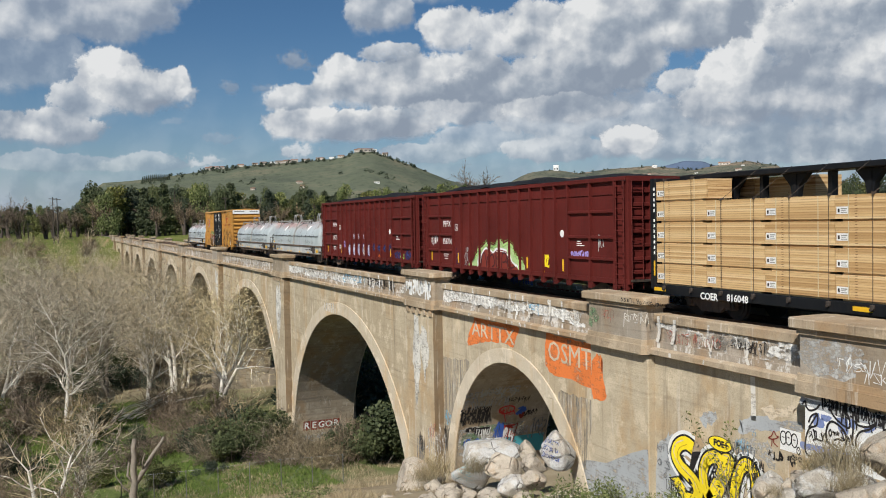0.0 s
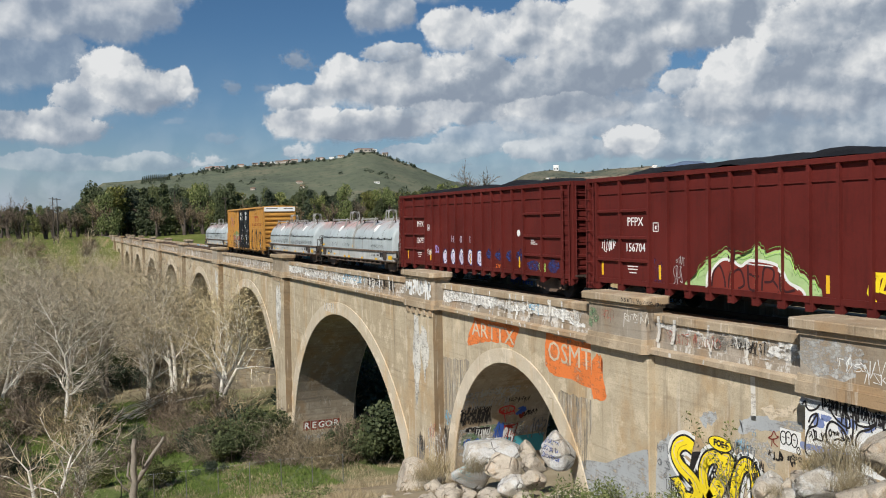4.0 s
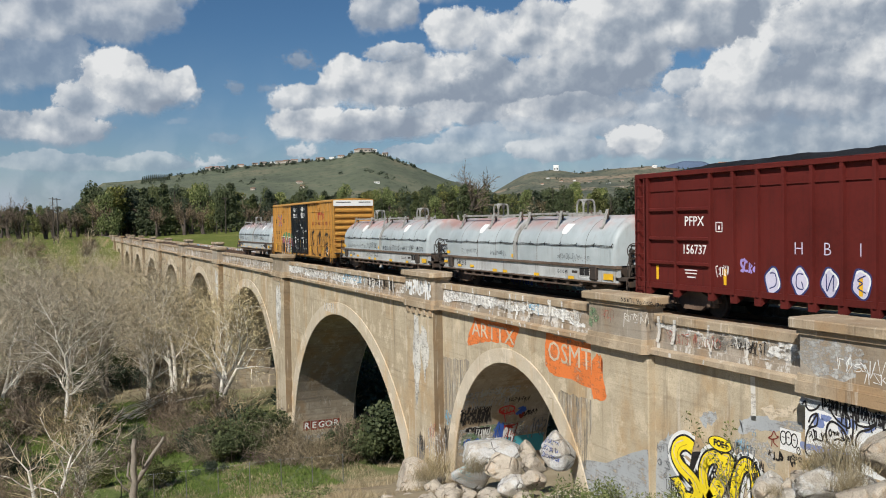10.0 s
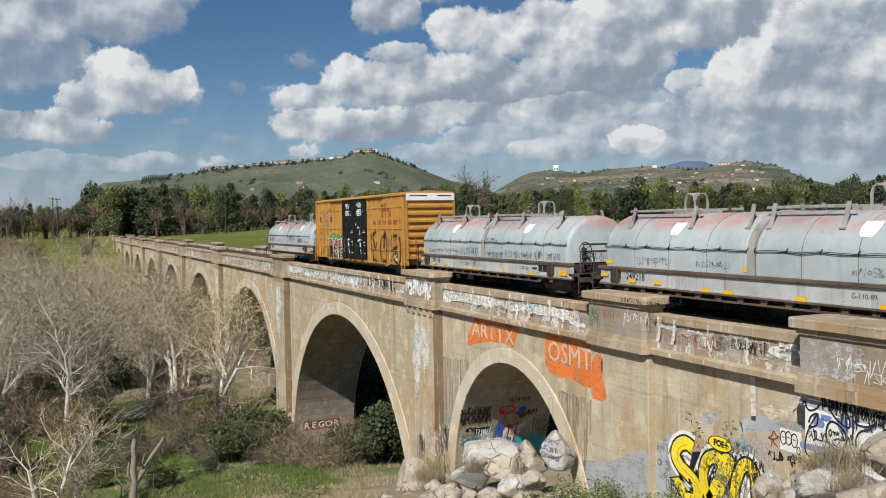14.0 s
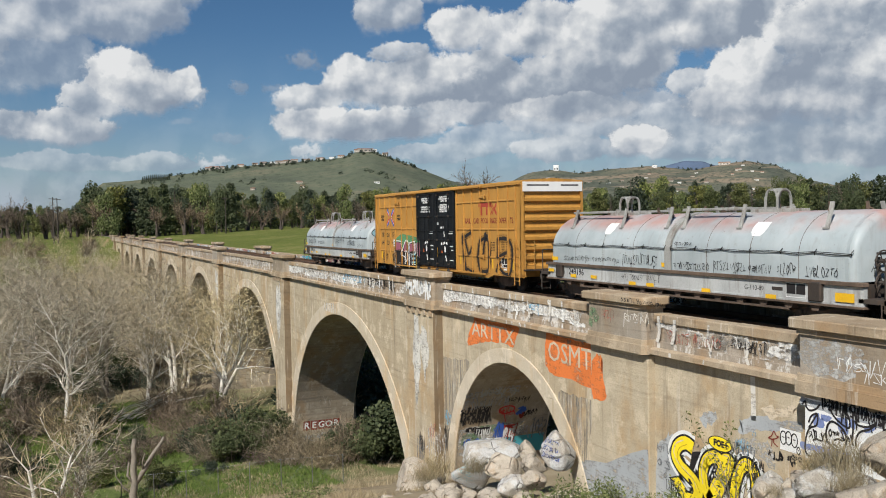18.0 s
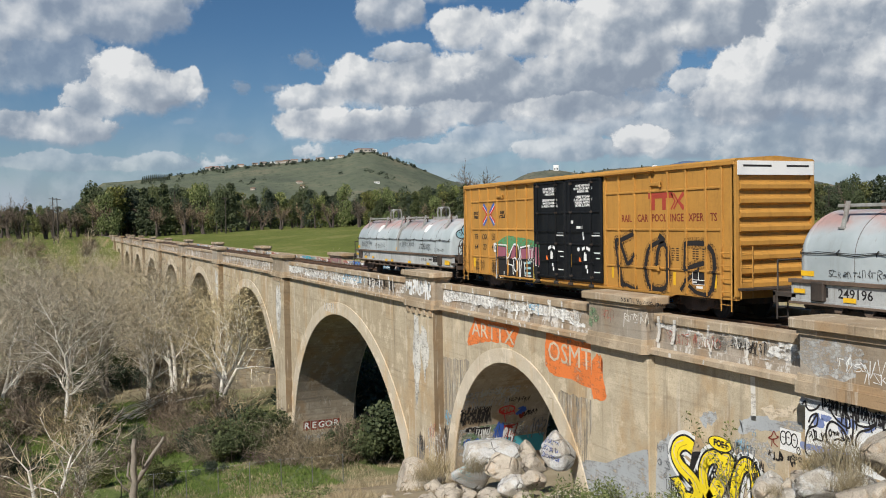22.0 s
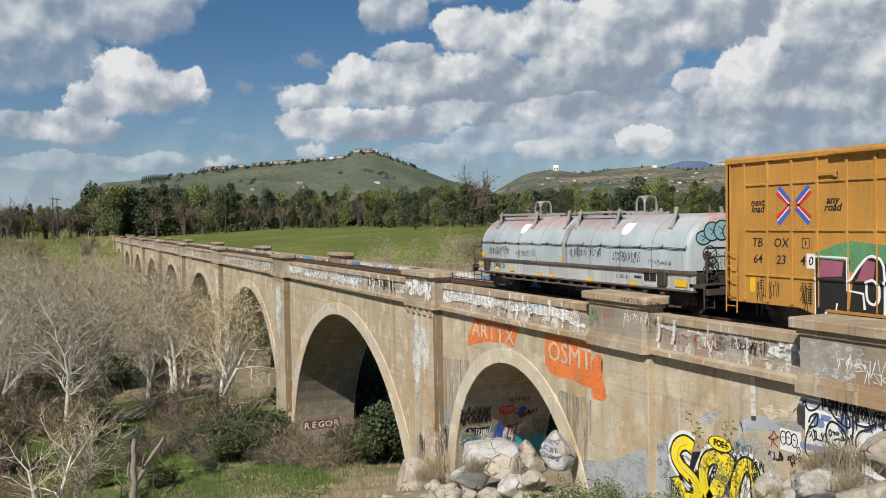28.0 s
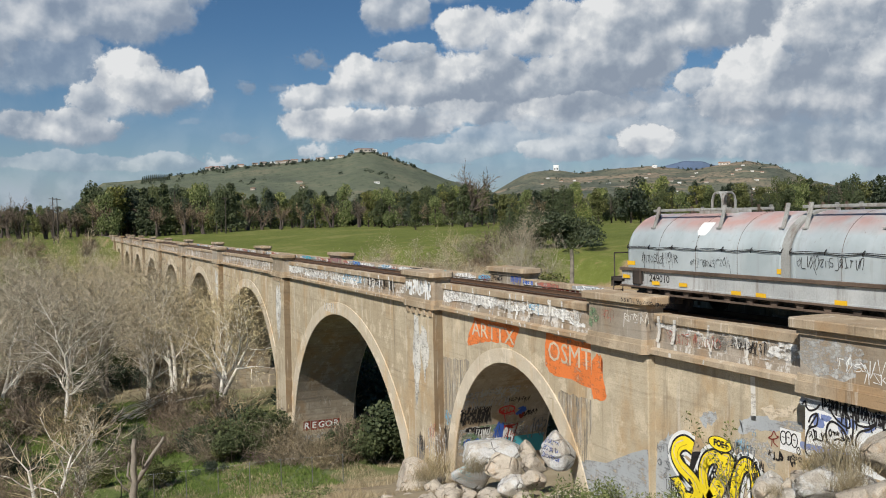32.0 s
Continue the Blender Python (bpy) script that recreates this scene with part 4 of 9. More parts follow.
    for words, y in (("RAIL", -3.91), ("CAR", -4.83), ("POOL", -5.73), ("INGE", -6.64), ("XPER", -7.57), ("TS", -8.38)):
        lettering(car, words, 0.36, y, 3.17, P, DARK_RED, 0.004, wide=0.84)
    bm = B()
    for a, b, c, d in ((-5.18, -6.45, 3.83, 4.02), (-5.33, -5.52, 3.44, 3.83), (-5.90, -6.09, 3.44, 3.83)):
        flat(bm, ((a, c), (b, c), (b, d), (a, d)), P - 0.004)
    ribbon(bm, [(-7.0, 3.98), (-6.73, 3.72), (-7.0, 3.46)], 0.15, P)
    for q in (0.0, 0.13):
        ribbon(bm, [(-6.36 - q, 3.98), (-6.56 - q, 3.72), (-6.36 - q, 3.46)], 0.07, P)
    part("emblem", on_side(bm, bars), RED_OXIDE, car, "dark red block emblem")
    for words, y, z in (("next", 8.16, 3.57), ("load", 8.16, 3.38), ("any", 5.50, 3.57), ("road", 5.50, 3.38)):
        lettering(car, words, 0.29, y, z, P, INK, 0.007, 0.25)
    for s in (-1, 1):
        for mt, d, tip, base, w in ((BLUE, 0.0, (0.09, 0.06), (0.55, 0.5), 0.15), (RED, 0.0008, (0.12, 0.0), (0.6, 0.36), 0.13), (WHITE, 0.0016, (0.15, 0.04), (0.58, 0.43), 0.03)):
            bm = B()
            for v in (-1, 1):
                ribbon(bm, [(6.81 + s * base[0], 3.47 + v * base[1]), (6.81 + s * tip[0], 3.47 + v * tip[1])], w, P - d)
            part("emblem", on_side(bm, bars), mt, car, "red and blue crossed arrow emblem")
    for words, y, z in (("TB", 8.18, 2.42), ("OX", 7.28, 2.42), ("64", 8.16, 1.95), ("23", 7.28, 1.95), ("4", 6.5, 1.95)):
        lettering(car, words, 0.36, y, z, P, INK, 0.003, 0.15)
    patch(car, "number_patch", 6.36, 6.08, 1.76, 2.16, P, WHITE)
    lettering(car, "0", 0.34, 6.22, 1.95, P - 0.006, INK, 0.003, 0.15)
    bm = B()
    for a, b, c, d in ((6.52, 6.26, 2.30, 2.32), (6.52, 6.26, 2.56, 2.58), (6.52, 6.50, 2.3, 2.58), (6.28, 6.26, 2.3, 2.58), (6.41, 6.37, 2.37, 2.5)):
        box(bm, P - 0.004, P, b, a, c, d)
    part("marking", bm, INK, car)
    for y, w, z0, z1 in ((8.36, 0.1, 1.0, 1.42), (-3.04, 0.06, 1.05, 1.48), (-6.5, 0.06, 0.98, 1.42), (-8.4, 0.1, 1.0, 1.42)):
        patch(car, "reflector", y + w, y - w, z0, z1, P, SIGNAL)
    panel = patch(car, "data_panel", -7.38, -7.98, 1.06, 1.50, P, INK, "black data panel with white rules")
    for a, b, c, d in ((-7.4, -7.96, 1.48, 1.495), (-7.4, -7.96, 1.065, 1.08), (-7.4, -7.96, 1.2, 1.22), (-7.385, -7.40, 1.065, 1.495), (-7.96, -7.975, 1.065, 1.495), (-7.66, -7.68, 1.2, 1.48), (-7.42, -7.6, 1.12, 1.16)):
        patch(panel, "rule", a, b, c, d, P - 0.004, WHITE)
    patch(car, "data_panel", -7.56, -7.86, 0.94, 1.02, P, WHITE)
    rnd = random.Random(5)
    bm = B()
    for y, n in ((-7.70, 5), (-6.55, 6), (7.9, 4), (6.35, 8)):
        for k in range(n):
            z = (2.18 if y < 0 else 1.35) - 0.075 * k
            a, b = (0.3 if y < -7 else 0.18), rnd.uniform(0.05, 0.12)
            for u0, u1 in ((-a, -a + b), (-a + b + 0.04, -0.02), (a - 0.14, a)):
                box(bm, P - 0.004, P, y - u1, y - u0, z - 0.016, z + 0.016)
    part("data_line", bm, INK, car, "rows of small black stencilled data")
    part("sprayed_tag", scrawl(B(), 8.2, 7.3, 0.8, 1.4, P, 0.025, 71, 9), INK, car)
    part("sprayed_tag", scrawl(B(), 6.6, 6.15, 0.75, 1.3, P, 0.03, 72, 4), INK, car)
    part("sprayed_tag", scrawl(B(), -5.6, -6.0, 0.72, 0.84, P, 0.02, 73, 5), INK, car)
    # sprayed letters: a soft dusting of paint under firm strokes
    strokes = (([(-4.38, 2.66), (-4.0, 2.55), (-3.55, 2.42), (-3.29, 2.40), (-3.27, 2.2), (-3.38, 1.85), (-3.45, 1.53), (-3.55, 1.1), (-3.61, 0.78)], 0.16), ([(-3.5, 2.36), (-3.62, 2.15), (-3.76, 1.9), (-3.94, 1.60), (-4.15, 1.7), (-4.42, 1.95)], 0.15),
               ([(-3.6, 0.80), (-3.9, 0.84), (-4.25, 0.74), (-4.52, 0.79)], 0.12), ([(-5.7, 2.6), (-5.85, 2.5), (-6.0, 2.4)], 0.2),
               ([(-5.95, 2.44), (-5.46, 2.30), (-5.15, 2.1), (-5.02, 1.77), (-4.98, 1.5), (-5.01, 1.21), (-5.15, 0.95), (-5.45, 0.80), (-5.8, 0.80), (-6.08, 0.92), (-6.2, 1.2), (-6.22, 1.49), (-6.22, 1.85), (-6.15, 2.15), (-5.95, 2.33), (-5.74, 2.24), (-5.62, 1.95), (-5.59, 1.52)], 0.16),
               ([(-8.0, 2.36), (-7.5, 2.37), (-7.1, 2.32), (-7.05, 2.0), (-7.02, 1.50)], 0.16), ([(-7.0, 1.5), (-7.5, 1.66), (-7.98, 1.76)], 0.15), ([(-7.74, 1.54), (-7.4, 1.35), (-7.13, 1.18), (-6.8, 0.83)], 0.12),
               ([(-7.2, 1.02), (-7.4, 0.9), (-7.62, 0.81), (-8.09, 0.78), (-8.3, 1.0)], 0.13), ([(-8.1, 2.3), (-8.35, 2.05), (-8.4, 1.5), (-8.3, 0.9)], 0.16))
    for name, wide, mt, d in (("overspray", 2.3, BLACK_MIST, 0.0), ("sprayed_letters", 1.0, INK, 0.002)):
        bm = B()
        for k, (pts, w) in enumerate(strokes):
            ribbon(bm, smooth_line(pts, 6), w * wide, P - d, 0.003 + 0.0007 * (k % 3))
        part(name, on_side(bm, bars), mt, car, "bold black spray-painted letters")
    # painted panel: green mist above, black letters with rosy tops and white outlines
    bm = flat(B(), ((6.05, 1.9), (6.0, 2.2), (5.4, 2.42), (4.9, 2.52), (4.2, 2.45), (3.3, 2.4), (2.56, 2.3), (2.0, 2.15), (2.0, 1.6), (4.0, 1.6)), P - 0.003)
    part("painted_panel", on_side(bm, bars), GREEN_PAINT, car, "green, pink and white graffiti panel")
    fills = ((INK, ((6.02, 0.55), (5.0, 0.55), (4.95, 2.0), (6.02, 2.05))), (INK, ((5.0, 0.55), (3.95, 0.55), (3.9, 1.95), (4.4, 2.2), (4.85, 1.6))), (INK, ((3.95, 0.55), (2.1, 0.55), (2.0, 2.05), (3.9, 2.05))))
    tops = (((5.95, 1.55), (5.2, 1.6), (5.15, 1.98), (5.9, 2.02)), ((4.75, 1.5), (4.2, 1.55), (4.15, 2.0), (4.5, 2.05)), ((3.8, 1.5), (2.6, 1.6), (2.6, 1.98), (3.75, 1.95)), ((2.42, 1.35), (2.0, 1.3), (2.05, 2.05), (2.4, 2.05)))
    for pts, mt, d in [(f[1], f[0], 0.005) for f in fills] + [(q, PINK, 0.0075) for q in tops]:
        part("painted_panel", on_side(flat(B(), pts, P - d), bars), mt, car)
    bm = B()
    for k, pts in enumerate(([(6.02, 0.55), (6.04, 2.1), (5.0, 2.08), (4.98, 1.25), (4.55, 1.2), (4.5, 0.8)], [(4.95, 1.5), (4.6, 1.95), (4.3, 2.15), (3.95, 1.9), (3.92, 0.6)], [(4.45, 1.5), (4.25, 1.55), (4.1, 1.45), (4.08, 1.1), (4.2, 0.95), (4.42, 1.05), (4.45, 1.5)],
                             [(3.88, 0.6), (3.75, 1.4), (3.85, 2.0), (3.0, 2.1), (2.98, 1.9)], [(3.1, 2.1), (3.05, 1.45), (2.85, 1.4), (2.8, 2.0)], [(2.7, 2.08), (2.62, 1.4), (2.62, 0.6)], [(3.5, 1.4), (3.45, 0.8), (2.9, 0.8)], [(2.4, 2.1), (2.35, 1.3), (2.05, 1.25)], [(5.75, 0.62), (5.4, 0.6), (5.35, 0.9)])):
        ribbon(bm, smooth_line(pts, 3) if k in (1, 2) else pts, 0.07 if k < 6 else 0.05, P - 0.007, 0.003 + 0.0006 * (k % 4))
    part("painted_panel", on_side(bm, bars), WHITE, car)
    bm = B()
    for z in (1.35, 1.12, 0.9):
        ribbon(bm, [(3.4, z), (2.95, z + 0.03)], 0.1, P - 0.007)
    part("painted_panel", on_side(bm, bars), LIGHT_BLUE, car)
    part("painted_panel", on_side(ribbon(B(), [(2.52, 1.35), (2.5, 0.6)], 0.07, P - 0.008), bars), BRIGHT, car)
    return car


def paint(name, c, rough=0.75, worn=0.0, fine=1.0):
    """Sprayed paint; worn: how much of it has flaked off."""
    m = plain(name, c, rough, var=0.14, scale=2.0, bumpy=0.04)
    if worn:
        nt = m.node_tree
        vec = nt.nodes.new("ShaderNodeTexCoord").outputs["Object"]
        k = mathn(nt, "ADD", mathn(nt, "MULTIPLY", noise_of(nt, vec, 2.2 * fine, 8, 0.7), 0.7), mathn(nt, "MULTIPLY", noise_of(nt, stretched(nt, vec, (1, 1, 6)), 3.0, 5, 0.6), 0.3))
        nt.links.new(ramp(nt, k, [(worn - 0.07, 0.0), (worn + 0.09, 0.92)]), nt.nodes["Principled BSDF"].inputs["Alpha"])
    return m


RED_OXIDE = paint("red_oxide_paint", (0.36, 0.055, 0.035))
ORANGE_STICKER = paint("orange_sticker", (0.75, 0.16, 0.03))
BLACK_MIST = paint("black_mist", (0.02, 0.018, 0.018), 0.8, 0.53, 9.0)
INK = paint("black_spray", (0.02, 0.018, 0.018))
DARK_RED = paint("dark_red_paint", (0.19, 0.03, 0.02))
RED = paint("red_paint", (0.55, 0.04, 0.04))
BLUE = paint("blue_paint", (0.05, 0.12, 0.45))
AQUA = paint("aqua_spray", (0.27, 0.46, 0.52))
LIGHT_BLUE = paint("light_blue_spray", (0.30, 0.55, 0.60))
GREEN_PAINT = paint("green_spray", (0.10, 0.30, 0.14), 0.8, 0.42, 5.0)
PALE_GREEN = paint("pale_green_spray", (0.42, 0.58, 0.26), 0.8, 0.36, 2.0)
LEAF_GREEN = paint("leaf_green_spray", (0.20, 0.42, 0.10), 0.8, 0.42, 3.0)
PLUM = paint("plum_outline", (0.045, 0.012, 0.014))
LIME = paint("lime_spray", (0.45, 0.72, 0.16))
PINK = paint("pink_spray", (0.30, 0.10, 0.14))
PURPLE = paint("lilac_spray", (0.36, 0.28, 0.62))
ORANGE_PAINT = paint("orange_spray", (0.74, 0.20, 0.05), 0.8, 0.40)
BRIGHT = paint("bright_yellow_spray", (0.85, 0.66, 0.02))
LAVENDER = paint("pale_lilac_spray", (0.56, 0.54, 0.66))
BLUE_MIST = paint("dark_blue_mist", (0.025, 0.04, 0.15), 0.8, 0.47, 3.0)
NAVY = paint("navy_spray", (0.03, 0.04, 0.14))
TEAL = paint("teal_spray", (0.07, 0.35, 0.4))


# woodchip gondolas
def gondola(off, first_one):
    car = thing("gondola", placed(off), "maroon high-sided gondola heaped under a black tarp, with " + ("green-edged" if first_one else "white bubble") + " graffiti", "freight car", "maroon gondolas")
    CARS.append((car, off))
    H, X = 9.22, -HALF
    part("body", box(B(), X + 0.1, HALF - 0.1, -H, H, 0.95, 4.55), MAROON, car)
    offs = [0.12, 0.6, 2.05, 3.7] + [3.7 + 0.99 * k for k in range(1, 12)] + [16.15, 17.75, 18.32]
    for sx in (-1, 1):
        for o in offs:
            y = H - o
            x0, x1 = sorted((sx * (HALF + 0.02), sx * (HALF - 0.12)))
            bm = normals(prism(B(), [(x0, 0.85), (x1, 0.85), (x1, 4.6), (x0, 4.6)], "y", y - 0.055, y + 0.055))
            part("side_post", bm, MAROON, car)
            a, b = sorted((sx * (HALF - 0.02), sx * (HALF - 0.35)))
            part("post_foot", normals(prism(B(), [(a, 0.88), (b, 0.88), (b, 0.62) if sx > 0 else (b, 0.78), (a, 0.78) if sx > 0 else (a, 0.6)], "y", y - 0.14, y + 0.14)), MAROON, car)
        x0, x1 = sorted((sx * (HALF + 0.03), sx * (HALF - 0.14)))
        part("top_rail", box(B(), x0, x1, -H, H, 4.52, 4.68, 0.015), MAROON, car)
        part("side_sill", box(B(), *sorted((sx * (HALF - 0.03), sx * (HALF - 0.2))), -H, H, 0.84, 1.02), MAROON, car)
        x0, x1 = sorted((sx * (HALF - 0.06), sx * (HALF - 0.12)))
        part("side_seam", box(B(), x0, x1, -H, H, 4.06, 4.10), MAROON, car)
        for a, b in ((0.6, 3.7), (14.6, 17.75)):
            for z in (3.45, 2.5, 1.7):
                x0, x1 = sorted((sx * (HALF + 0.0), sx * (HALF - 0.12)))
                part("side_rib", box(B(), x0, x1, H - b, H - a, z - 0.06, z + 0.06, 0.02), MAROON, car)
    for sy in (-1, 1):
        for i in range(7):
            z = 1.2 + i * 0.48
            part("end_rib", box(B(), -1.4, 1.4, *sorted((sy * (H - 0.02), sy * (H + 0.1))), z, z + 0.14, 0.02), MAROON, car)
        for x in (-1.45, -0.5, 0.5, 1.45):
            part("end_post", box(B(), x - 0.06, x + 0.06, *sorted((sy * (H - 0.02), sy * (H + 0.14))), 0.85, 4.65), MAROON, car)
        part("end_rail", box(B(), -1.5, 1.5, *sorted((sy * (H - 0.04), sy * (H + 0.16))), 4.5, 4.68), MAROON, car)
        ladder(car, sy * (H + 0.2), -1.42, -0.95, 0.7, 4.5, 10, MAROON, "x")
        ladder(car, -HALF - 0.06, sy * (H - 0.02), sy * (H - 0.5), 0.6, 4.5, 10, MAROON)
        bm = B()
        for i in range(13):
            hw = (0.17, 0.16, 0.12, 0.13, 0.18, 0.1)[i % 6]
            z = 3.05 - 0.085 * i - (0.06 if i > 5 else 0)
            box(bm, 0.24 - hw, 0.24 + hw, *sorted((sy * (H + 0.0), sy * (H + 0.006))), z - 0.02, z + 0.02)
        box(bm, 0.05, 0.42, *sorted((sy * (H + 0.0), sy * (H + 0.006))), 1.36, 1.62)
        part("data_line", bm, WHITE, car, "lines of small white stencilled data")
        part("end_step", box(B(), -1.45, 1.45, *sorted((sy * (H + 0.02), sy * (H + 0.35))), 0.95, 1.01), STEEL, car)
        coupler(car, sy * (H + 0.05), sy)
        truck(car, sy * 6.9)
    part("underframe", box(B(), -0.35, 0.35, -H + 0.2, H - 0.2, 0.55, 0.95), STEEL, car)
    # tarp over a heap
    vs, fs, n, m = [], [], 60, 12
    for i in range(n + 1):
        y = -H + 2 * H * i / n
        for j in range(m + 1):
            x = -1.5 + 3.0 * j / m
            e = min(1.0, (H - abs(y)) / 2.6)
            z = 4.64 + (0.30 + 0.16 * noise.noise((y * 0.5, off, 2))) * e ** 0.7 * (1 - (x / 1.5) ** 2) + 0.05 * noise.noise((y * 1.8, x * 2, off))
            if j in (0, m):
                x *= 1.055
                z = 4.58 + 0.12 * noise.noise((y * 0.9, off, 8)) + 0.07 * e
            vs.append((x, y, z))
    fs = [(i * (m + 1) + j, i * (m + 1) + j + 1, (i + 1) * (m + 1) + j + 1, (i + 1) * (m + 1) + j) for i in range(n) for j in range(m)]
    part("tarp", (vs, fs), TARP, car, "black wrinkled tarp over a heaped load", True)
    # marks
    P = X + 0.098
    lettering(car, "PFPX", 0.43, H - 2.85, 3.05, P, WHITE, 0.003, wide=0.98)
    lettering(car, "156704" if first_one else "156737", 0.42, H - 2.85, 2.15, P, WHITE, 0.003, wide=0.92)
    for k, (y, z, w) in enumerate(((2.7, 1.5, .3), (2.7, 1.4, .27), (2.7, 1.28, .2), (15.25, 2.33, .13), (15.3, 2.25, .18), (15.38, 2.17, .27), (15.8, 0.98, .32), (17.0, 1.0, .1))):
        patch(car, "data_line", H - y + w, H - y - w, z - 0.018, z + 0.018, P, WHITE)
    for y in (0.85, 4.2, 11.2, 14.1) if first_one else (1.0, 4.25, 9.15, 11.6, 14.1):
        patch(car, "reflector", H - y + 0.06, H - y - 0.06, 1.12, 1.6, P, SIGNAL)
    bm = B()
    disc(bm, (P - 0.002, H - 14.05, 2.62), "x", 0.15, 0.006, 14)
    part("sticker", bm, WHITE, car, "round white sticker")
    bm = B()
    for a, b, c, d in ((3.85, 4.15, 2.72, 2.75), (3.85, 4.15, 3.0, 3.03), (3.85, 3.88, 2.72, 3.03), (4.12, 4.15, 2.72, 3.03), (3.96, 4.04, 2.8, 2.92)):
        box(bm, P - 0.004, P, H - b, H - a, c, d)
    part("marking", bm, WHITE, car)
    posts = [(1, H - o - 0.056, H - o + 0.056, -0.119) for o in offs]
    if first_one:
        # pale green cloud, white inner edge, maroon letters with a dark outline
        rnd = random.Random(4)
        edge = [(5.55, 1.02), (6.0, 1.3), (6.45, 1.7), (7.0, 1.98), (7.45, 2.16), (7.9, 2.02), (8.5, 2.12), (8.75, 2.3), (9.0, 2.1), (9.55, 2.2), (9.95, 2.0), (10.1, 1.65), (10.6, 1.5), (10.95, 1.2), (11.05, 1.0)]
        rim = smooth_line([(H - a, b) for a, b in edge], 5)
        rim = [(q.x + rnd.gauss(0, 0.02), q.y + abs(rnd.gauss(0, 0.04))) for q in rim]
        part("sprayed_panel", on_side(flat(B(), rim, P - 0.004), posts), PALE_GREEN, car, "pale green sprayed cloud round the letters")
        for k, (y0, y1, w) in enumerate(((0.10, 0.16, 0.02), (-0.12, 0.06, 0.03), (-0.05, 0.12, 0.025))):
            part("sprayed_panel", on_side(ribbon(B(), [(a + 0.02 * sin(9 * a), b + y0) for a, b in rim[6:-6]], w, P - 0.002 * k), posts), (LEAF_GREEN, LEAF_GREEN, LIME)[k], car)
        inner = [(6.6, 1.02), (6.75, 1.5), (7.15, 1.85), (7.6, 1.9), (8.0, 1.72), (8.4, 1.9), (9.2, 1.86), (9.6, 1.7), (9.85, 1.35), (10.3, 1.18), (10.45, 1.0)]
        mass = smooth_line([(H - a, b) for a, b in inner], 5)
        part("sprayed_panel", on_side(ribbon(B(), mass, 0.09, P - 0.006), posts), WHITE, car, "white outline of the letters")
        part("sprayed_panel", on_side(flat(B(), [tuple(q) for q in mass], P - 0.007), posts), DARK_RED, car, "maroon letters")
        bm = B()
        for k, line in enumerate((((6.75, 1.05), (6.85, 1.5), (7.1, 1.7), (7.3, 1.35), (7.35, 1.05)), ((7.65, 1.95), (7.5, 2.2), (7.75, 2.2), (7.7, 1.8)), ((7.6, 1.05), (7.7, 1.5), (8.0, 1.6), (8.15, 1.2), (7.9, 1.05)),
                                  ((8.3, 1.75), (8.35, 1.1), (8.7, 1.05)), ((8.35, 1.5), (8.75, 1.45)), ((8.85, 1.05), (8.95, 1.7), (9.3, 1.65), (9.25, 1.35), (8.95, 1.3)), ((9.3, 1.35), (9.6, 1.05)), ((9.65, 1.6), (9.7, 1.1), (10.1, 1.15)))):
            ribbon(bm, smooth_line([(H - a, b) for a, b in line], 5), 0.07, P - 0.0085 - 0.0003 * k)
        part("sprayed_panel", on_side(bm, posts), PLUM, car, "dark outlines of the letters")
        bm = B()
        for line in (((6.7, 1.05), (6.78, 1.5), (7.1, 1.78)), ((8.25, 1.8), (8.9, 1.78), (9.3, 1.76)), ((9.75, 1.4), (10.2, 1.15))):
            ribbon(bm, smooth_line([(H - a, b) for a, b in line], 5), 0.03, P - 0.012)
        part("sprayed_panel", on_side(bm, posts), WHITE, car)
        for k, (a, z0, z1) in enumerate(((3.9, 1.0, 1.8), (4.9, 1.0, 1.7), (5.05, 1.6, 1.9))):
            part("sprayed_tag", scrawl(B(), H - a, H - a - 0.45, z0, z1, P, 0.018, 91 + k, 4), (BLUE_MIST, SILL, SILL)[k], car)
        part("sprayed_tag", ribbon(scrawl(B(), H - 12.5, H - 13.0, 1.2, 1.75, P, 0.16, 5, 2), smooth_line([(H - 12.5, 1.7), (H - 13.0, 1.7)]), 0.1, P), BRIGHT, car)
        part("sprayed_tag", scrawl(B(), H - 14.7, H - 16.0, 1.75, 1.98, P, 0.09, 8, 8), PURPLE, car)
        part("sprayed_tag", scrawl(B(), H - 0.8, H - 1.7, 2.0, 2.5, P, 0.05, 9, 6), WHITE, car)
        part("sprayed_tag", scrawl(B(), H - 16.6, H - 17.0, 2.0, 2.7, P, 0.04, 19, 3), SILL, car)
    else:
        rnd = random.Random(9)
        inner = (((0.1, 0.22), (-0.1, 0.2), (-0.12, -0.1), (0.12, -0.22)), ((-0.12, 0.2), (0.1, 0.18), (0.12, -0.15), (-0.1, -0.2), (-0.05, 0.0)), ((0.12, 0.22), (0.1, -0.22), (0.0, 0.0), (-0.12, 0.2), (-0.1, -0.22)),
                 ((-0.12, 0.22), (0.12, 0.1), (-0.02, 0.02), (0.12, -0.1), (-0.12, -0.22)), ((0.1, 0.2), (-0.08, 0.22), (0.1, -0.2), (-0.14, -0.18)))
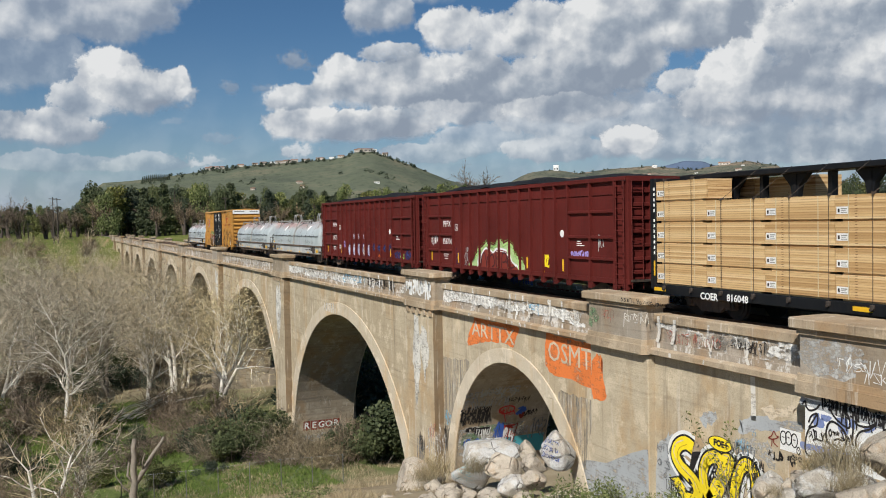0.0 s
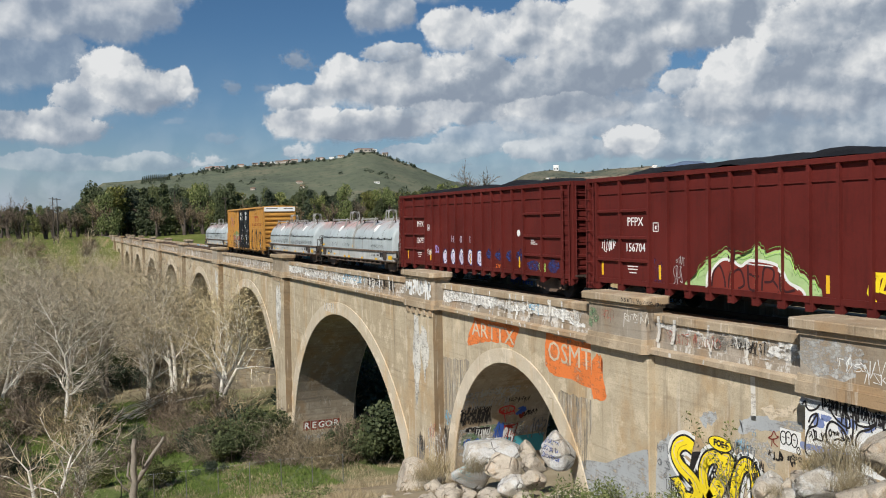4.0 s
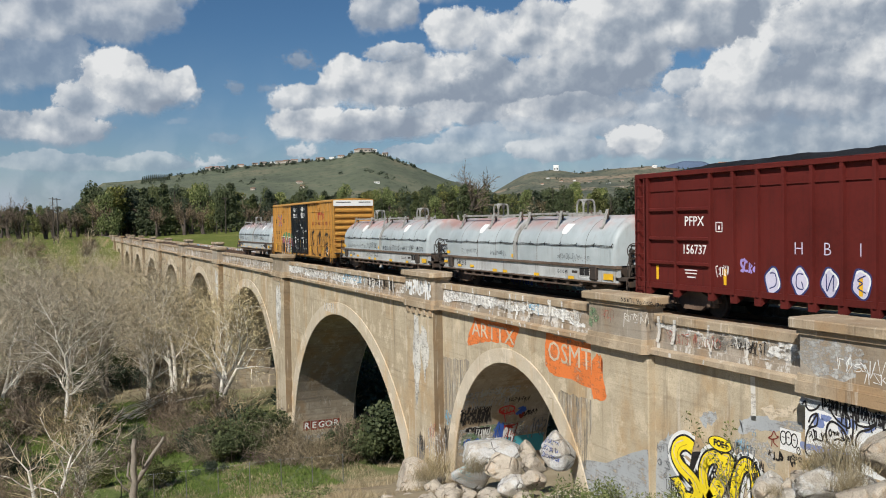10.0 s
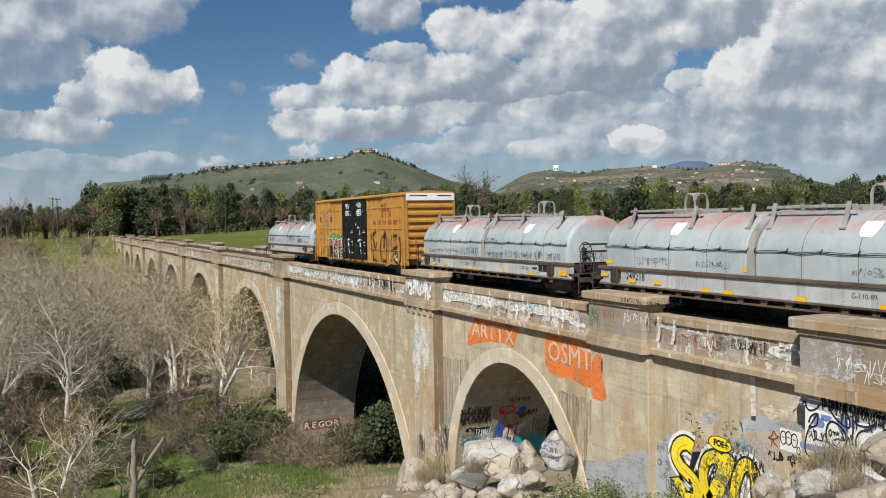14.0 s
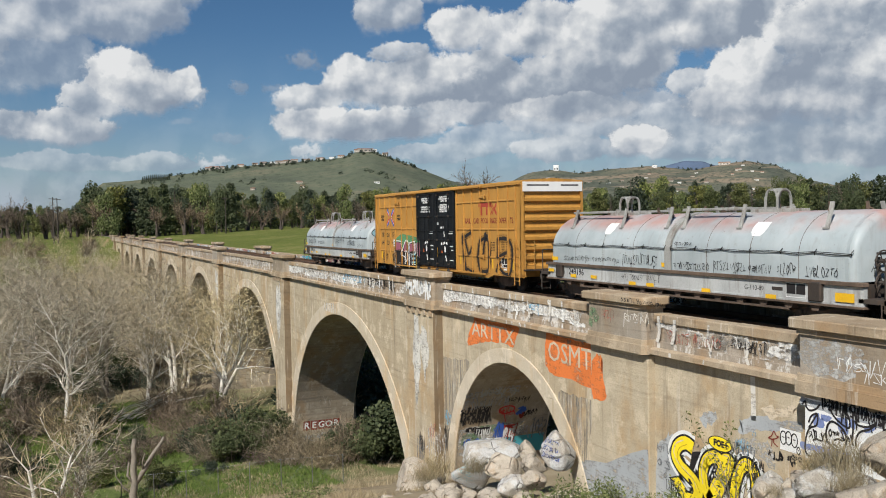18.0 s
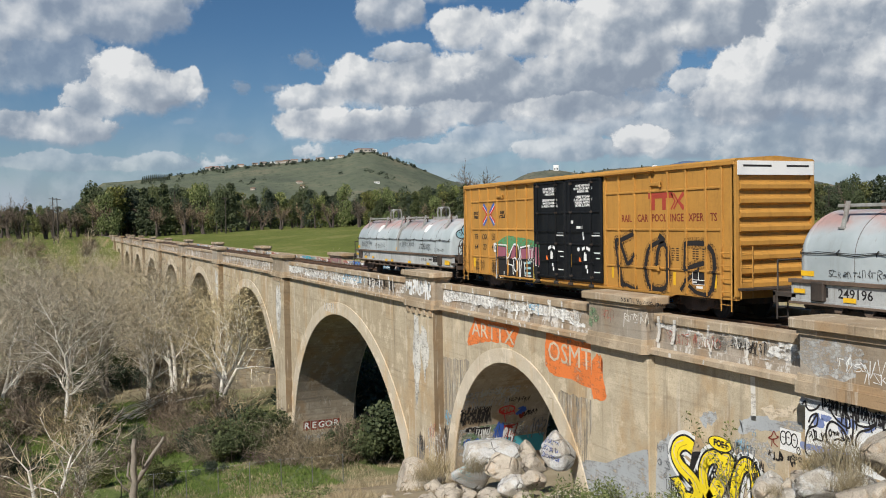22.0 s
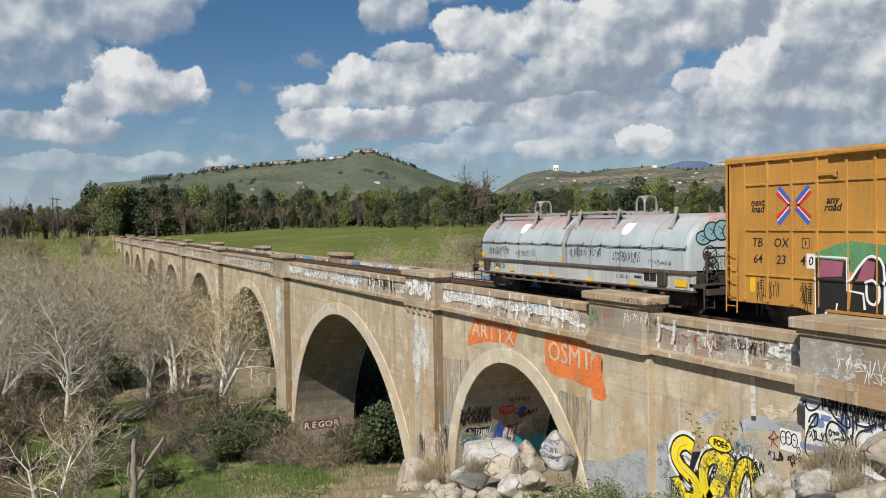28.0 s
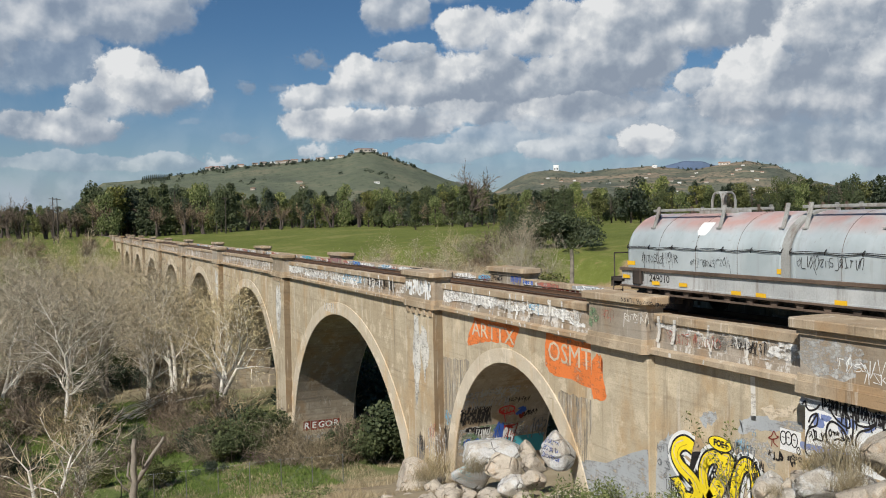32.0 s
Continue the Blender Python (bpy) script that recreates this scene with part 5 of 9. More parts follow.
        for k, (a, z) in enumerate(((6.18, 1.35), (7.18, 1.39), (8.19, 1.41), (9.18, 1.43), (10.2, 1.41))):
            ring = [(H - a + (0.29 + 0.025 * sin(q * 0.8 + k)) * cos(q * pi / 16), z + (0.38 + 0.03 * cos(q * 0.7 + k)) * sin(q * pi / 16)) for q in range(33)]
            bub = part("sprayed_bubble", flat(B(), ring[:-1], P - 0.003), LAVENDER, car, "pale lilac bubble letter with a dark outline")
            part("rim", ribbon(B(), ring, 0.055, P - 0.001), NAVY, bub)
            part("highlight", ribbon(B(), [(y + 0.045 * (1 if y < H - a else -1), q * 0.88 + z * 0.12) for y, q in ring[4:20]], 0.05, P - 0.002), WHITE, bub)
            part("stroke", ribbon(B(), smooth_line([(H - a + u, z + v) for u, v in inner[k]]), 0.035, P - 0.003), NAVY, bub)
        for q, words in ((7.13, "H"), (8.10, "B"), (9.15, "I")):
            lettering(car, words, 0.5, H - q, 2.27, P, LAVENDER, -0.008, 0, "sprayed_letter")
        for a, z, hw, hh in ((11.2, 1.63, 0.34, 0.24), (12.19, 1.62, 0.36, 0.22), (13.21, 1.62, 0.36, 0.22), (14.19, 1.65, 0.36, 0.24), (15.33, 1.28, 0.5, 0.24), (16.98, 1.30, 0.45, 0.24)):
            pts = [(H - a + hw * rnd.uniform(0.75, 1.2) * cos(q * pi / 9), z + hh * rnd.uniform(0.7, 1.4) * sin(q * pi / 9)) for q in range(18)]
            part("sprayed_smudge", flat(B(), pts, P - 0.003), BLUE_MIST, car, "soft dark blue smudge of spray")
        part("sprayed_tag", scrawl(B(), H - 4.9, H - 5.6, 1.5, 1.98, P, 0.08, 3, 4), PURPLE, car)
        part("sprayed_tag", scrawl(B(), H - 3.85, H - 4.45, 1.35, 1.8, P, 0.03, 4, 5), WHITE, car)
        part("sprayed_tag", scrawl(B(), H - 11.85, H - 12.55, 0.98, 1.25, P, 0.03, 24, 5), ORANGE_STICKER, car)
        part("sprayed_tag", scrawl(B(), H - 15.75, H - 16.35, 1.0, 1.55, P, 0.025, 44, 4), LIME, car)
    return car


# coil cars
def coil_car(off, number, label, tags):
    car = thing("coil_car", placed(off), label, "freight car", "coil cars")
    CARS.append((car, off))
    H, L = 8.35, 7.42
    # sill beam with a lip
    for sx in (-1, 1):
        bm = B()
        x0, x1 = sorted((sx * 1.5, sx * 1.36))
        prof = [(sx * 1.36, 0.86), (sx * 1.53, 0.86), (sx * 1.53, 0.91), (sx * 1.5, 0.91), (sx * 1.5, 1.36), (sx * 1.36, 1.36)]
        normals(prism(bm, prof, "y", -L - 0.25, L + 0.25))
        part("side_sill", bm, SILL, car, "pale grey steel sill with rust streaks")
        part("sill_lip", box(B(), *sorted((sx * 1.58, sx * 1.36)), -L - 0.3, L + 0.3, 1.36, 1.47, 0.012), RUSTY, car, "rust-brown lip along the sill")
        part("sill_flange", box(B(), *sorted((sx * 1.56, sx * 1.3)), -L - 0.3, L + 0.3, 0.79, 0.86, 0.01), RUSTY, car)
        # walkway under the sill on brackets
        bm = B()
        for k in range(14):
            y = -L + 1.3 + k * (2 * L - 2.6) / 13
            prism(bm, [(y - 0.2, 0.83), (y + 0.2, 0.83), (y + 0.1, 0.64), (y - 0.1, 0.64)], "x", *sorted((sx * 1.48, sx * 1.2)))
        box(bm, *sorted((sx * 1.5, sx * 1.15)), -5.2, 5.2, 0.585, 0.605)
        for x in (1.56, 1.47, 1.38, 1.29):
            box(bm, *sorted((sx * x, sx * (x - 0.04))), -5.2, 5.2, 0.605, 0.65)
        part("walkway", normals(bm), RUSTY, car, "grimy steel walkway grating")
    part("trough", box(B(), -1.3, 1.3, -L, L, 0.7, 1.4), STEEL, car)
    # two round-topped covers
    prof = [(-1.5, 1.46), (-1.5, 2.05)] + [(-1.5 * cos(w * pi / 24), 2.05 + 1.27 * sin(w * pi / 24)) for w in range(1, 24)] + [(1.5, 2.05), (1.5, 1.46)]
    for k, (y0, y1) in enumerate(((0.05, L), (-L, -0.05))):
        bm = B()
        n = len(prof)
        rows = []
        for y, s in ((y0, 0.90), (y0 + 0.07, 0.97), (y0 + 0.2, 1.0), ((y0 + y1) / 2, 1.0), (y1 - 0.2, 1.0), (y1 - 0.07, 0.97), (y1, 0.90)):
            rows.append([bm.verts.new((x * s, y, 1.46 + (z - 1.46) * s)) for x, z in prof])
        for a, b in zip(rows, rows[1:]):
            for i in range(n - 1):
                bm.faces.new((a[i], a[i + 1], b[i + 1], b[i]))
        bm.faces.new(rows[0])
        bm.faces.new(rows[-1])
        cover = part("cover", normals(bm), COVER, car, "faded grey-white rounded steel cover with pinkish rust on top", True)
        # joints of the sheet and edge bands
        for q in (0.25, 0.5, 0.75):
            yy = y0 + (y1 - y0) * q
            part("sheet_joint", ribs_over(prof, yy, 0.014, 1.003), RUSTY, cover)
        for q, s in ((y0 + 0.25, 0.1), (y1 - 0.25, 0.1)):
            part("edge_band", ribs_over(prof, q, 0.1, 1.004), COVER, cover)
        bm = B()
        pts = [(-1.53, y0 + 0.1 + (y1 - y0 - 0.2) * i / 12, 2.2 + 0.02 * ((i % 3) - 1)) for i in range(13)]
        for dz in (0.0, -0.055):
            tube(bm, [(x, y, z + dz * (0.4 + 0.6 * (i % 2))) for i, (x, y, z) in enumerate(pts)], 0.011, 5)
        for i in range(0, 13, 2):
            tube(bm, [(-1.5, pts[i][1], 2.13), (-1.54, pts[i][1] - 0.02, 2.2), (-1.5, pts[i][1] - 0.07, 2.28)], 0.014, 5)
        part("side_cable", bm, INK, cover, "dark cable along the cover")
        m = (y0 + y1) / 2 + (0.4 if k else 0.4)
        # lifting arch: four legs with round-headed openings under a bent plate, on a base rail
        bm = B()
        hoop = [(-0.27, 3.36), (-0.27, 3.72), (-0.2, 3.9), (-0.08, 3.98), (0.08, 3.98), (0.2, 3.9), (0.27, 3.72), (0.27, 3.36)]
        for d in (-0.24, 0.24):
            strip_bar(bm, [(a, m + d, z) for a, z in hoop], 0.07, 0.035)
            strip_bar(bm, [(d * 1.1, m + a * 0.88, z) for a, z in hoop], 0.07, 0.035)
        vs = [[bm.verts.new((a * 1.02, m + d, z + 0.03)) for d in (-0.25, 0.25)] for a, z in hoop[2:6]]
        for p0, p1 in zip(vs, vs[1:]):
            bm.faces.new((p0[0], p0[1], p1[1], p1[0]))
        part("lifting_arch", normals(bm), GREY_STEEL, cover, "grey steel lifting arch on the crown")
        bm = B()
        for dx in (-0.26, 0.26):
            box(bm, dx - 0.03, dx + 0.03, m - 0.95, m + 0.85, 3.28, 3.4, 0.01)
        part("base_rail", bm, GREY_STEEL, cover)
        # guide brackets leaning off the cover, joined by flat rails
        spots = [y0 + (y1 - y0) * q for q in ((0.16, 0.6, 0.95) if k else (0.05, 0.4, 0.84))]
        for yy in spots:
            for sx in (-1, 1):
                bm = B()
                strip_bar(bm, [(sx * 1.17, yy, 2.84), (sx * 1.03, yy + 0.02, 3.2), (sx * 0.93, yy + 0.03, 3.54)], 0.12, 0.05)
                box(bm, *sorted((sx * 1.24, sx * 1.1)), yy - 0.1, yy + 0.1, 2.82, 2.86)
                part("guide_bracket", normals(bm), GREY_STEEL, cover)
                bm = B()
                strip_bar(bm, [(sx * 1.04, yy + 0.03, 3.22), (sx * 0.85, yy + 0.25, 3.32), (sx * 0.72, yy + 0.3, 3.40)], 0.05, 0.04)
                strip_bar(bm, [(sx * 0.72, yy + 0.3, 3.0), (sx * 0.70, yy + 0.32, 3.56)], 0.08, 0.05)
                part("bracket_brace", normals(bm), RUSTY, cover)
        for sx in (-1, 1):
            part("guide_rail", box(B(), *sorted((sx * 0.9, sx * 0.82)), spots[1] - 0.15, spots[2] + 0.4, 3.38, 3.47, 0.012), GREY_STEEL, cover)
        # shield-shaped white sticker
        yy = m - 0.5
        ang = lambda w: (-1.506 * cos(radians(w)), 2.05 + 1.277 * sin(radians(w)))
        bm = B()
        gr = []
        for i, w in enumerate((26, 32, 38, 44, 49)):
            hw = (0.16, 0.26, 0.29, 0.29, 0.27)[i]
            x, z = ang(w)
            gr.append([bm.verts.new((x, yy + hw, z)), bm.verts.new((x, yy - hw, z))])
        for a, b in zip(gr, gr[1:]):
            bm.faces.new((a[0], a[1], b[1], b[0]))
        part("shield_sticker", bm, WHITE, cover, "white shield-shaped patch")
    part("centre_band", ribs_over(prof, 0.0, 0.28, 1.02), GREY_STEEL, car, "grey band where the covers meet")
    P = -1.5
    patch(car, "mark", L - 0.62, L - 1.0, 1.02, 1.28, P, INK)
    lettering(car, number, 0.36, L - 1.85, 1.14, P, INK, 0.004)
    lettering(car, "G-100-61" if number == "249010" else "G-110-89", 0.2, -3.9, 1.12, P, INK)
    for y in (-5.3, -5.65):
        patch(car, "data_panel", y + 0.16, y - 0.16, 1.04, 1.32, P, INK)
    patch(car, "data_line", -4.6, -5.0, 1.1, 1.2, P, STEEL)
    for a, b, c, d in ((-5.12, -5.83, 1.33, 1.345), (-5.12, -5.83, 0.95, 0.965), (-5.12, -5.135, 0.95, 1.345), (-5.815, -5.83, 0.95, 1.345)):
        patch(car, "data_rule", a, b, c, d, P - 0.001, WHITE)
    for y, z in ((7.35, 1.15), (5.7, 1.0), (4.3, 1.02), (1.9, 0.92), (0.9, 0.92), (-1.9, 0.92), (-4.6, 0.92)):
        patch(car, "reflector", y + 0.2, y - 0.2, z - 0.06, z + 0.06, P - 0.045, SIGNAL)
    patch(car, "reflector", -6.85, -7.45, 0.95, 1.18, P - 0.06, SIGNAL, "yellow stencil patch")
    for y, z in ((7.1, 1.56), (0.1, 1.56)):
        patch(car, "reflector", y + 0.22, y - 0.22, z, z + 0.14, -1.51, SIGNAL)
    for y in (6.7, -6.2):
        part("step_box", box(B(), -1.62, -1.45, y - 0.22, y + 0.22, 0.9, 1.42, 0.03), STEEL, car)
    for sy in (-1, 1):
        bm = box(B(), -1.5, 1.5, *sorted((sy * (L + 0.1), sy * H)), 0.95, 1.06)
        box(bm, -1.5, 1.5, *sorted((sy * (H - 0.08), sy * H)), 0.75, 1.1)
        part("platform", bm, STEEL, car, "rusty end platform")
        bm = B()
        for x in (-1.42, 1.42):
            tube(bm, [(x, sy * (H - 0.1), 1.0), (x, sy * (H - 0.1), 1.95)], 0.025, 5)
        tube(bm, [(-1.42, sy * (H - 0.1), 1.95), (1.42, sy * (H - 0.1), 1.95)], 0.025, 5)
        for x in (-1.5, -1.1):
            tube(bm, [(x, sy * (H - 0.15), 0.3), (x, sy * (H - 0.15), 1.0)], 0.022, 5)
        for z in (0.35, 0.6, 0.82):
            tube(bm, [(-1.5, sy * (H - 0.15), z), (-1.1, sy * (H - 0.15), z)], 0.018, 5)
        part("hand_rail", bm, STEEL, car)
        coupler(car, sy * H, sy)
        truck(car, sy * 6.15)
    part("underframe", box(B(), -0.3, 0.3, -H, H, 0.5, 0.9), STEEL, car)
    bm = B()
    for zc in (2.0, 1.45):
        tube(bm, [(-0.85 + 0.27 * cos(q * pi / 8), -L - 0.3, zc + 0.27 * sin(q * pi / 8)) for q in range(17)], 0.022, 6)
        for q in range(4):
            tube(bm, [(-0.85, -L - 0.26, zc), (-0.85 + 0.27 * cos(q * pi / 2 + 0.5), -L - 0.3, zc + 0.27 * sin(q * pi / 2 + 0.5))], 0.016, 5)
        disc(bm, (-0.85, -L - 0.2, zc), "y", 0.06, 0.25, 8)
    tube(bm, [(-0.85, -L - 0.15, 1.0), (-0.85, -L - 0.15, 2.1)], 0.05, 6)
    part("brake_wheel", bm, STEEL, car, "dark brake hand wheel")
    # marks on the near end of the cover
    def on_end(bm):
        for v in bm.verts:
            v.co = Vector((v.co.y, -L - 0.004 + v.co.x, v.co.z))
        return bm

    for z in (2.18, 1.32):
        part("data_line", on_end(box(B(), -0.004, 0, -0.75, 0.35, z - 0.03, z + 0.03)), INK, car)
    if number == "249010":
        for k, (x, z, rx, rz) in enumerate(((-0.85, 2.52, 0.3, 0.22), (-0.5, 2.72, 0.33, 0.3), (-0.1, 2.75, 0.33, 0.32), (0.3, 2.7, 0.36, 0.3), (0.62, 2.55, 0.26, 0.22))):
            ring = [(x + rx * cos(q * pi / 12), z + rz * sin(q * pi / 12)) for q in range(25)]
            part("sprayed_bubble", on_end(ribbon(B(), ring, 0.05, -0.001 * k)), INK, car)
            part("sprayed_bubble", on_end(flat(B(), ring[:-1], -0.0034 - 0.001 * k)), AQUA, car, "light blue bubble letters with a dark outline")
            part("sprayed_bubble", on_end(ribbon(B(), smooth_line([(x - rx * 0.4, z + rz * 0.4), (x + rx * 0.1, z), (x - rx * 0.2, z - rz * 0.4)]), 0.025, -0.006 - 0.001 * k)), INK, car)
    part("sprayed_tag", on_end(scrawl(B(), -0.9, 0.5, 1.5, 2.0, 0.0, 0.02, 61 + int(number) % 7, 8)), INK, car)
    for k, (y0, y1, z0, z1, w) in enumerate(tags):
        part("sprayed_tag", scrawl(B(), y0, y1, z0, z1, -1.512, w * 0.55, k + int(number) % 97, int(abs(y1 - y0) * 5) + 3), INK, car, "thin dark sprayed tag")
    return car


def strip_bar(bm, pts, wide, thick):
    """A flat bar bent along pts; wide along the car, or across it where the bar runs along the car."""
    pts = [Vector(q) for q in pts]
    span = pts[-1] - pts[0]
    wd = Vector((1, 0, 0)) if abs(span.y) > abs(span.x) + 0.1 else Vector((0, 1, 0))
    rows = []
    for i, q in enumerate(pts):
        d = (pts[min(i + 1, len(pts) - 1)] - pts[max(i - 1, 0)]).normalized()
        th = d.cross(wd).normalized() * thick / 2
        w2 = wd * wide / 2
        rows.append([bm.verts.new(q + u) for u in (w2 + th, th - w2, -w2 - th, w2 - th)])
    for a, b in zip(rows, rows[1:]):
        for i in range(4):
            bm.faces.new((a[i], a[(i + 1) % 4], b[(i + 1) % 4], b[i]))
    bm.faces.new(rows[0])
    bm.faces.new(rows[-1])
    return bm


def ribs_over(prof, y, w, s):
    """A thin band that follows a cover's section."""
    bm = B()
    rows = [[bm.verts.new((x * s, y + d, 1.46 + (z - 1.46) * s)) for x, z in prof] for d in (-w / 2, w / 2)]
    inner = [[bm.verts.new((x * 0.98, y + d, 1.46 + (z - 1.46) * 0.98)) for x, z in prof] for d in (-w / 2, w / 2)]
    for i in range(len(prof) - 1):
        bm.faces.new((rows[0][i], rows[0][i + 1], rows[1][i + 1], rows[1][i]))
        bm.faces.new((rows[0][i], inner[0][i], inner[0][i + 1], rows[0][i + 1]))
        bm.faces.new((rows[1][i], rows[1][i + 1], inner[1][i + 1], inner[1][i]))
    return normals(bm)


# centre-beam lumber car
LUMBER, nt, p, vec = start("sawn_lumber", 0.75, 0, 0.2)
n1 = noise_of(nt, stretched(nt, vec, (1, 0.22, 22)), 2.0, 6, 0.65)
boards = noise_of(nt, stretched(nt, vec, (0.2, 0.05, 30)), 1.0, 3, 0.6)
isl = mathn(nt, "FRACT", mathn(nt, "ADD", nt.nodes.new("ShaderNodeNewGeometry").outputs["Random Per Island"], nt.nodes.new("ShaderNodeObjectInfo").outputs["Random"]))
col = ramp(nt, isl, [(0.0, (0.42, 0.255, 0.11)), (0.35, (0.55, 0.365, 0.17)), (0.7, (0.62, 0.43, 0.215)), (1.0, (0.68, 0.50, 0.275))])
col = mixc(nt, ramp(nt, boards, [(0.50, 0.0), (0.6, 0.6)]), col, (0.66, 0.52, 0.32))
col = mixc(nt, ramp(nt, n1, [(0.50, 0.0), (0.66, 0.75)]), col, (0.27, 0.14, 0.055))
col = mixc(nt, ramp(nt, boards, [(0.36, 0.8), (0.42, 0.0)]), col, (0.16, 0.085, 0.035))
knot = noise_of(nt, stretched(nt, vec, (3, 1.5, 9)), 2.0, 2, 0.5)
col = mixc(nt, ramp(nt, knot, [(0.70, 0.0), (0.74, 0.8)]), col, (0.12, 0.06, 0.025))
nt.links.new(col, p.inputs["Base Color"])
bump(nt, p, n1, 0.2, 0.01)


PALE_STRAP = plain("pale_plastic_strap", (0.55, 0.47, 0.30), 0.5, var=0.1)
PLANK = []


def lumber_car(off):
    car = thing("centerbeam_flatcar", placed(off), "black centre-beam flatcar stacked with bundles of yellow sawn lumber", "freight car")
    CARS.append((car, off))
    H, X = 11.3, -HALF
    part("deck", box(B(), -1.5, 1.5, -H, H, 0.82, 0.97), BLACK, car)
    for sx in (-1, 1):
        part("side_sill", box(B(), *sorted((sx * 1.53, sx * 1.4)), -H, H, 0.66, 0.95, 0.01), BLACK, car)
        bm = box(B(), *sorted((sx * 1.6, sx * 1.5)), -0.06, 0.06, 0.84, 0.94, 0.015)
        disc(bm, (sx * 1.56, 0, 0.83), "x", 0.045, 0.12, 10)
        first = part("winch", bm, STEEL, car)
        first.location.y = H - 0.6
        for k in range(1, 16):
            share("winch", first.data, car, pose(0, H - 0.6 - k * 1.35, 0))
    part("underframe", box(B(), -0.4, 0.4, -H, H, 0.45, 0.82), BLACK, car)
    for sy in (-1, 1):
        y0, y1 = sorted((sy * (H - 0.12), sy * (H - 0.0)))
        bh = part("bulkhead", box(B(), -1.52, 1.52, y0, y1, 0.9, 4.5, 0.02), BLACK, car, "black end bulkhead with white lettering bars")
        for x in (-1.45, -0.7, 0, 0.7, 1.45):
            part("bulkhead_post", box(B(), x - 0.07, x + 0.07, *sorted((sy * H, sy * (H + 0.15))), 0.8, 4.5), BLACK, bh)
        for k in range(12):
            z = 4.15 - k * 0.18 - (0.15 if k > 4 else 0)
            part("letter_bar", box(B(), -1.526, -1.52, y0 + 0.025, y1 - 0.025, z - 0.05, z + 0.05), WHITE, bh)
        part("reflector", box(B(), -1.526, -1.52, y0 + 0.025, y1 - 0.025, 1.25, 1.75), SIGNAL, bh)
        coupler(car, sy * (H + 0.1), sy)
        truck(car, sy * 9.0)
    # centre beam: chord, posts and gussets
    part("top_chord", box(B(), -0.42, 0.42, -H, H, 4.42, 4.6, 0.03), BLACK, car)
    for k in range(17):
        y = H - 0.9 - k * 1.3
        bm = box(B(), -0.12, 0.12, y - 0.07, y + 0.07, 0.95, 4.45)
        if k % 2:
            prism(bm, [(y - 0.5, 4.43), (y + 0.5, 4.43), (y + 0.16, 4.05), (y + 0.1, 3.7), (y - 0.1, 3.7), (y - 0.16, 4.05)], "x", -0.1, 0.1)
        part("centre_post", normals(bm), BLACK, car)
    rnd = random.Random(11)
    length, tiers = 2.44, (0.99, 1.665, 2.345, 3.02)
    for side in (-1, 1):
        for c in range(9):
            y1 = H - 0.16 - c * (length + 0.015)
            for t in range(5):
                if t == 4 and not (c == 0 or (side > 0 and c in (0, 1))):
                    continue
                z0 = (0.99, 1.675, 2.36, 3.045, 3.73)[t]
                near = side < 0 and c < 5
                bm = B()
                if near:
                    box(bm, -1.40, -0.45, y1 - length + 0.02, y1 - 0.02, z0 + 0.036, z0 + 0.65)
                for r in range(0 if near else 9):
                    z = z0 + 0.035 + r * 0.0685
                    box(bm, *sorted((side * 0.45, side * (1.5 - 0.006 * rnd.random()))), y1 - length, y1, z, z + 0.0665)
                bundle = part("lumber_packet", bm, LUMBER, car, "bundle of yellow sawn planks" if t else "")
                if near:
                    for r in range(9):
                        if PLANK:
                            ob = share("plank", PLANK[0], bundle, pose(0, 0, 0))
                        else:
                            ob = part("plank", box(B(), -0.07, 0.0, -length / 2, length / 2, 0, 0.0655), LUMBER, bundle)
                            PLANK.append(ob.data)
                        ob.location = (-1.43 + 0.006 * rnd.random(), y1 - length / 2 + rnd.uniform(-0.012, 0.012), z0 + 0.036 + r * 0.0685)
                else:
                    bundle["kind"] = "stuff"
                part("bearer", box(B(), *sorted((side * 0.5, side * 1.45)), y1 - length + 0.2, y1 - 0.2, z0 - 0.035, z0 + 0.034), LUMBER, bundle)
                if side < 0:
                    if t < 4 or c == 0:
                        patch(bundle, "label", y1 - 0.05, y1 - 0.42, z0 + 0.16, z0 + 0.35, -1.502, WHITE, "white printed paper label")
                        for a, b, lo, hi in ((0.09, 0.15, 0.2, 0.3), (0.19, 0.38, 0.28, 0.31), (0.19, 0.34, 0.24, 0.26), (0.19, 0.38, 0.19, 0.21)):
                            patch(bundle, "label_print", y1 - a, y1 - b, z0 + lo, z0 + hi, -1.507, GREY_STEEL if a > 0.1 else STEEL)
                    for q in (0.42, 1.9):
                        part("strap", box(B(), -1.506, -1.5, y1 - q - 0.012, y1 - q + 0.012, z0 + 0.02, z0 + 0.66), PALE_STRAP, bundle)
        # tie-down cables over the stack
    for k in range(16):
        y = H - 0.6 - k * 1.35
        top = 4.44 if k < 2 else 3.72
        bm = tube(B(), [(-1.54, y, 0.8), (-1.535, y, top), (-1.45, y, top + 0.03), (-0.35, y - (0.3 if k > 1 else 0), 4.62)], 0.008, 5)
        box(bm, -1.55, -1.44, y - 0.03, y + 0.03, top - 0.04, top + 0.03)
        part("tie_down", bm, STEEL, car)
    lettering(car, "COER", 0.30, 8.56, 0.72, -1.535, WHITE, 0.006)
    lettering(car, "816048", 0.30, 7.32, 0.74, -1.535, WHITE, 0.006)
    for y in (0.35, 8.4, 12.2):
        patch(car, "reflector", H - y + 0.3, H - y - 0.3, 0.75, 0.87, -1.535, SIGNAL)
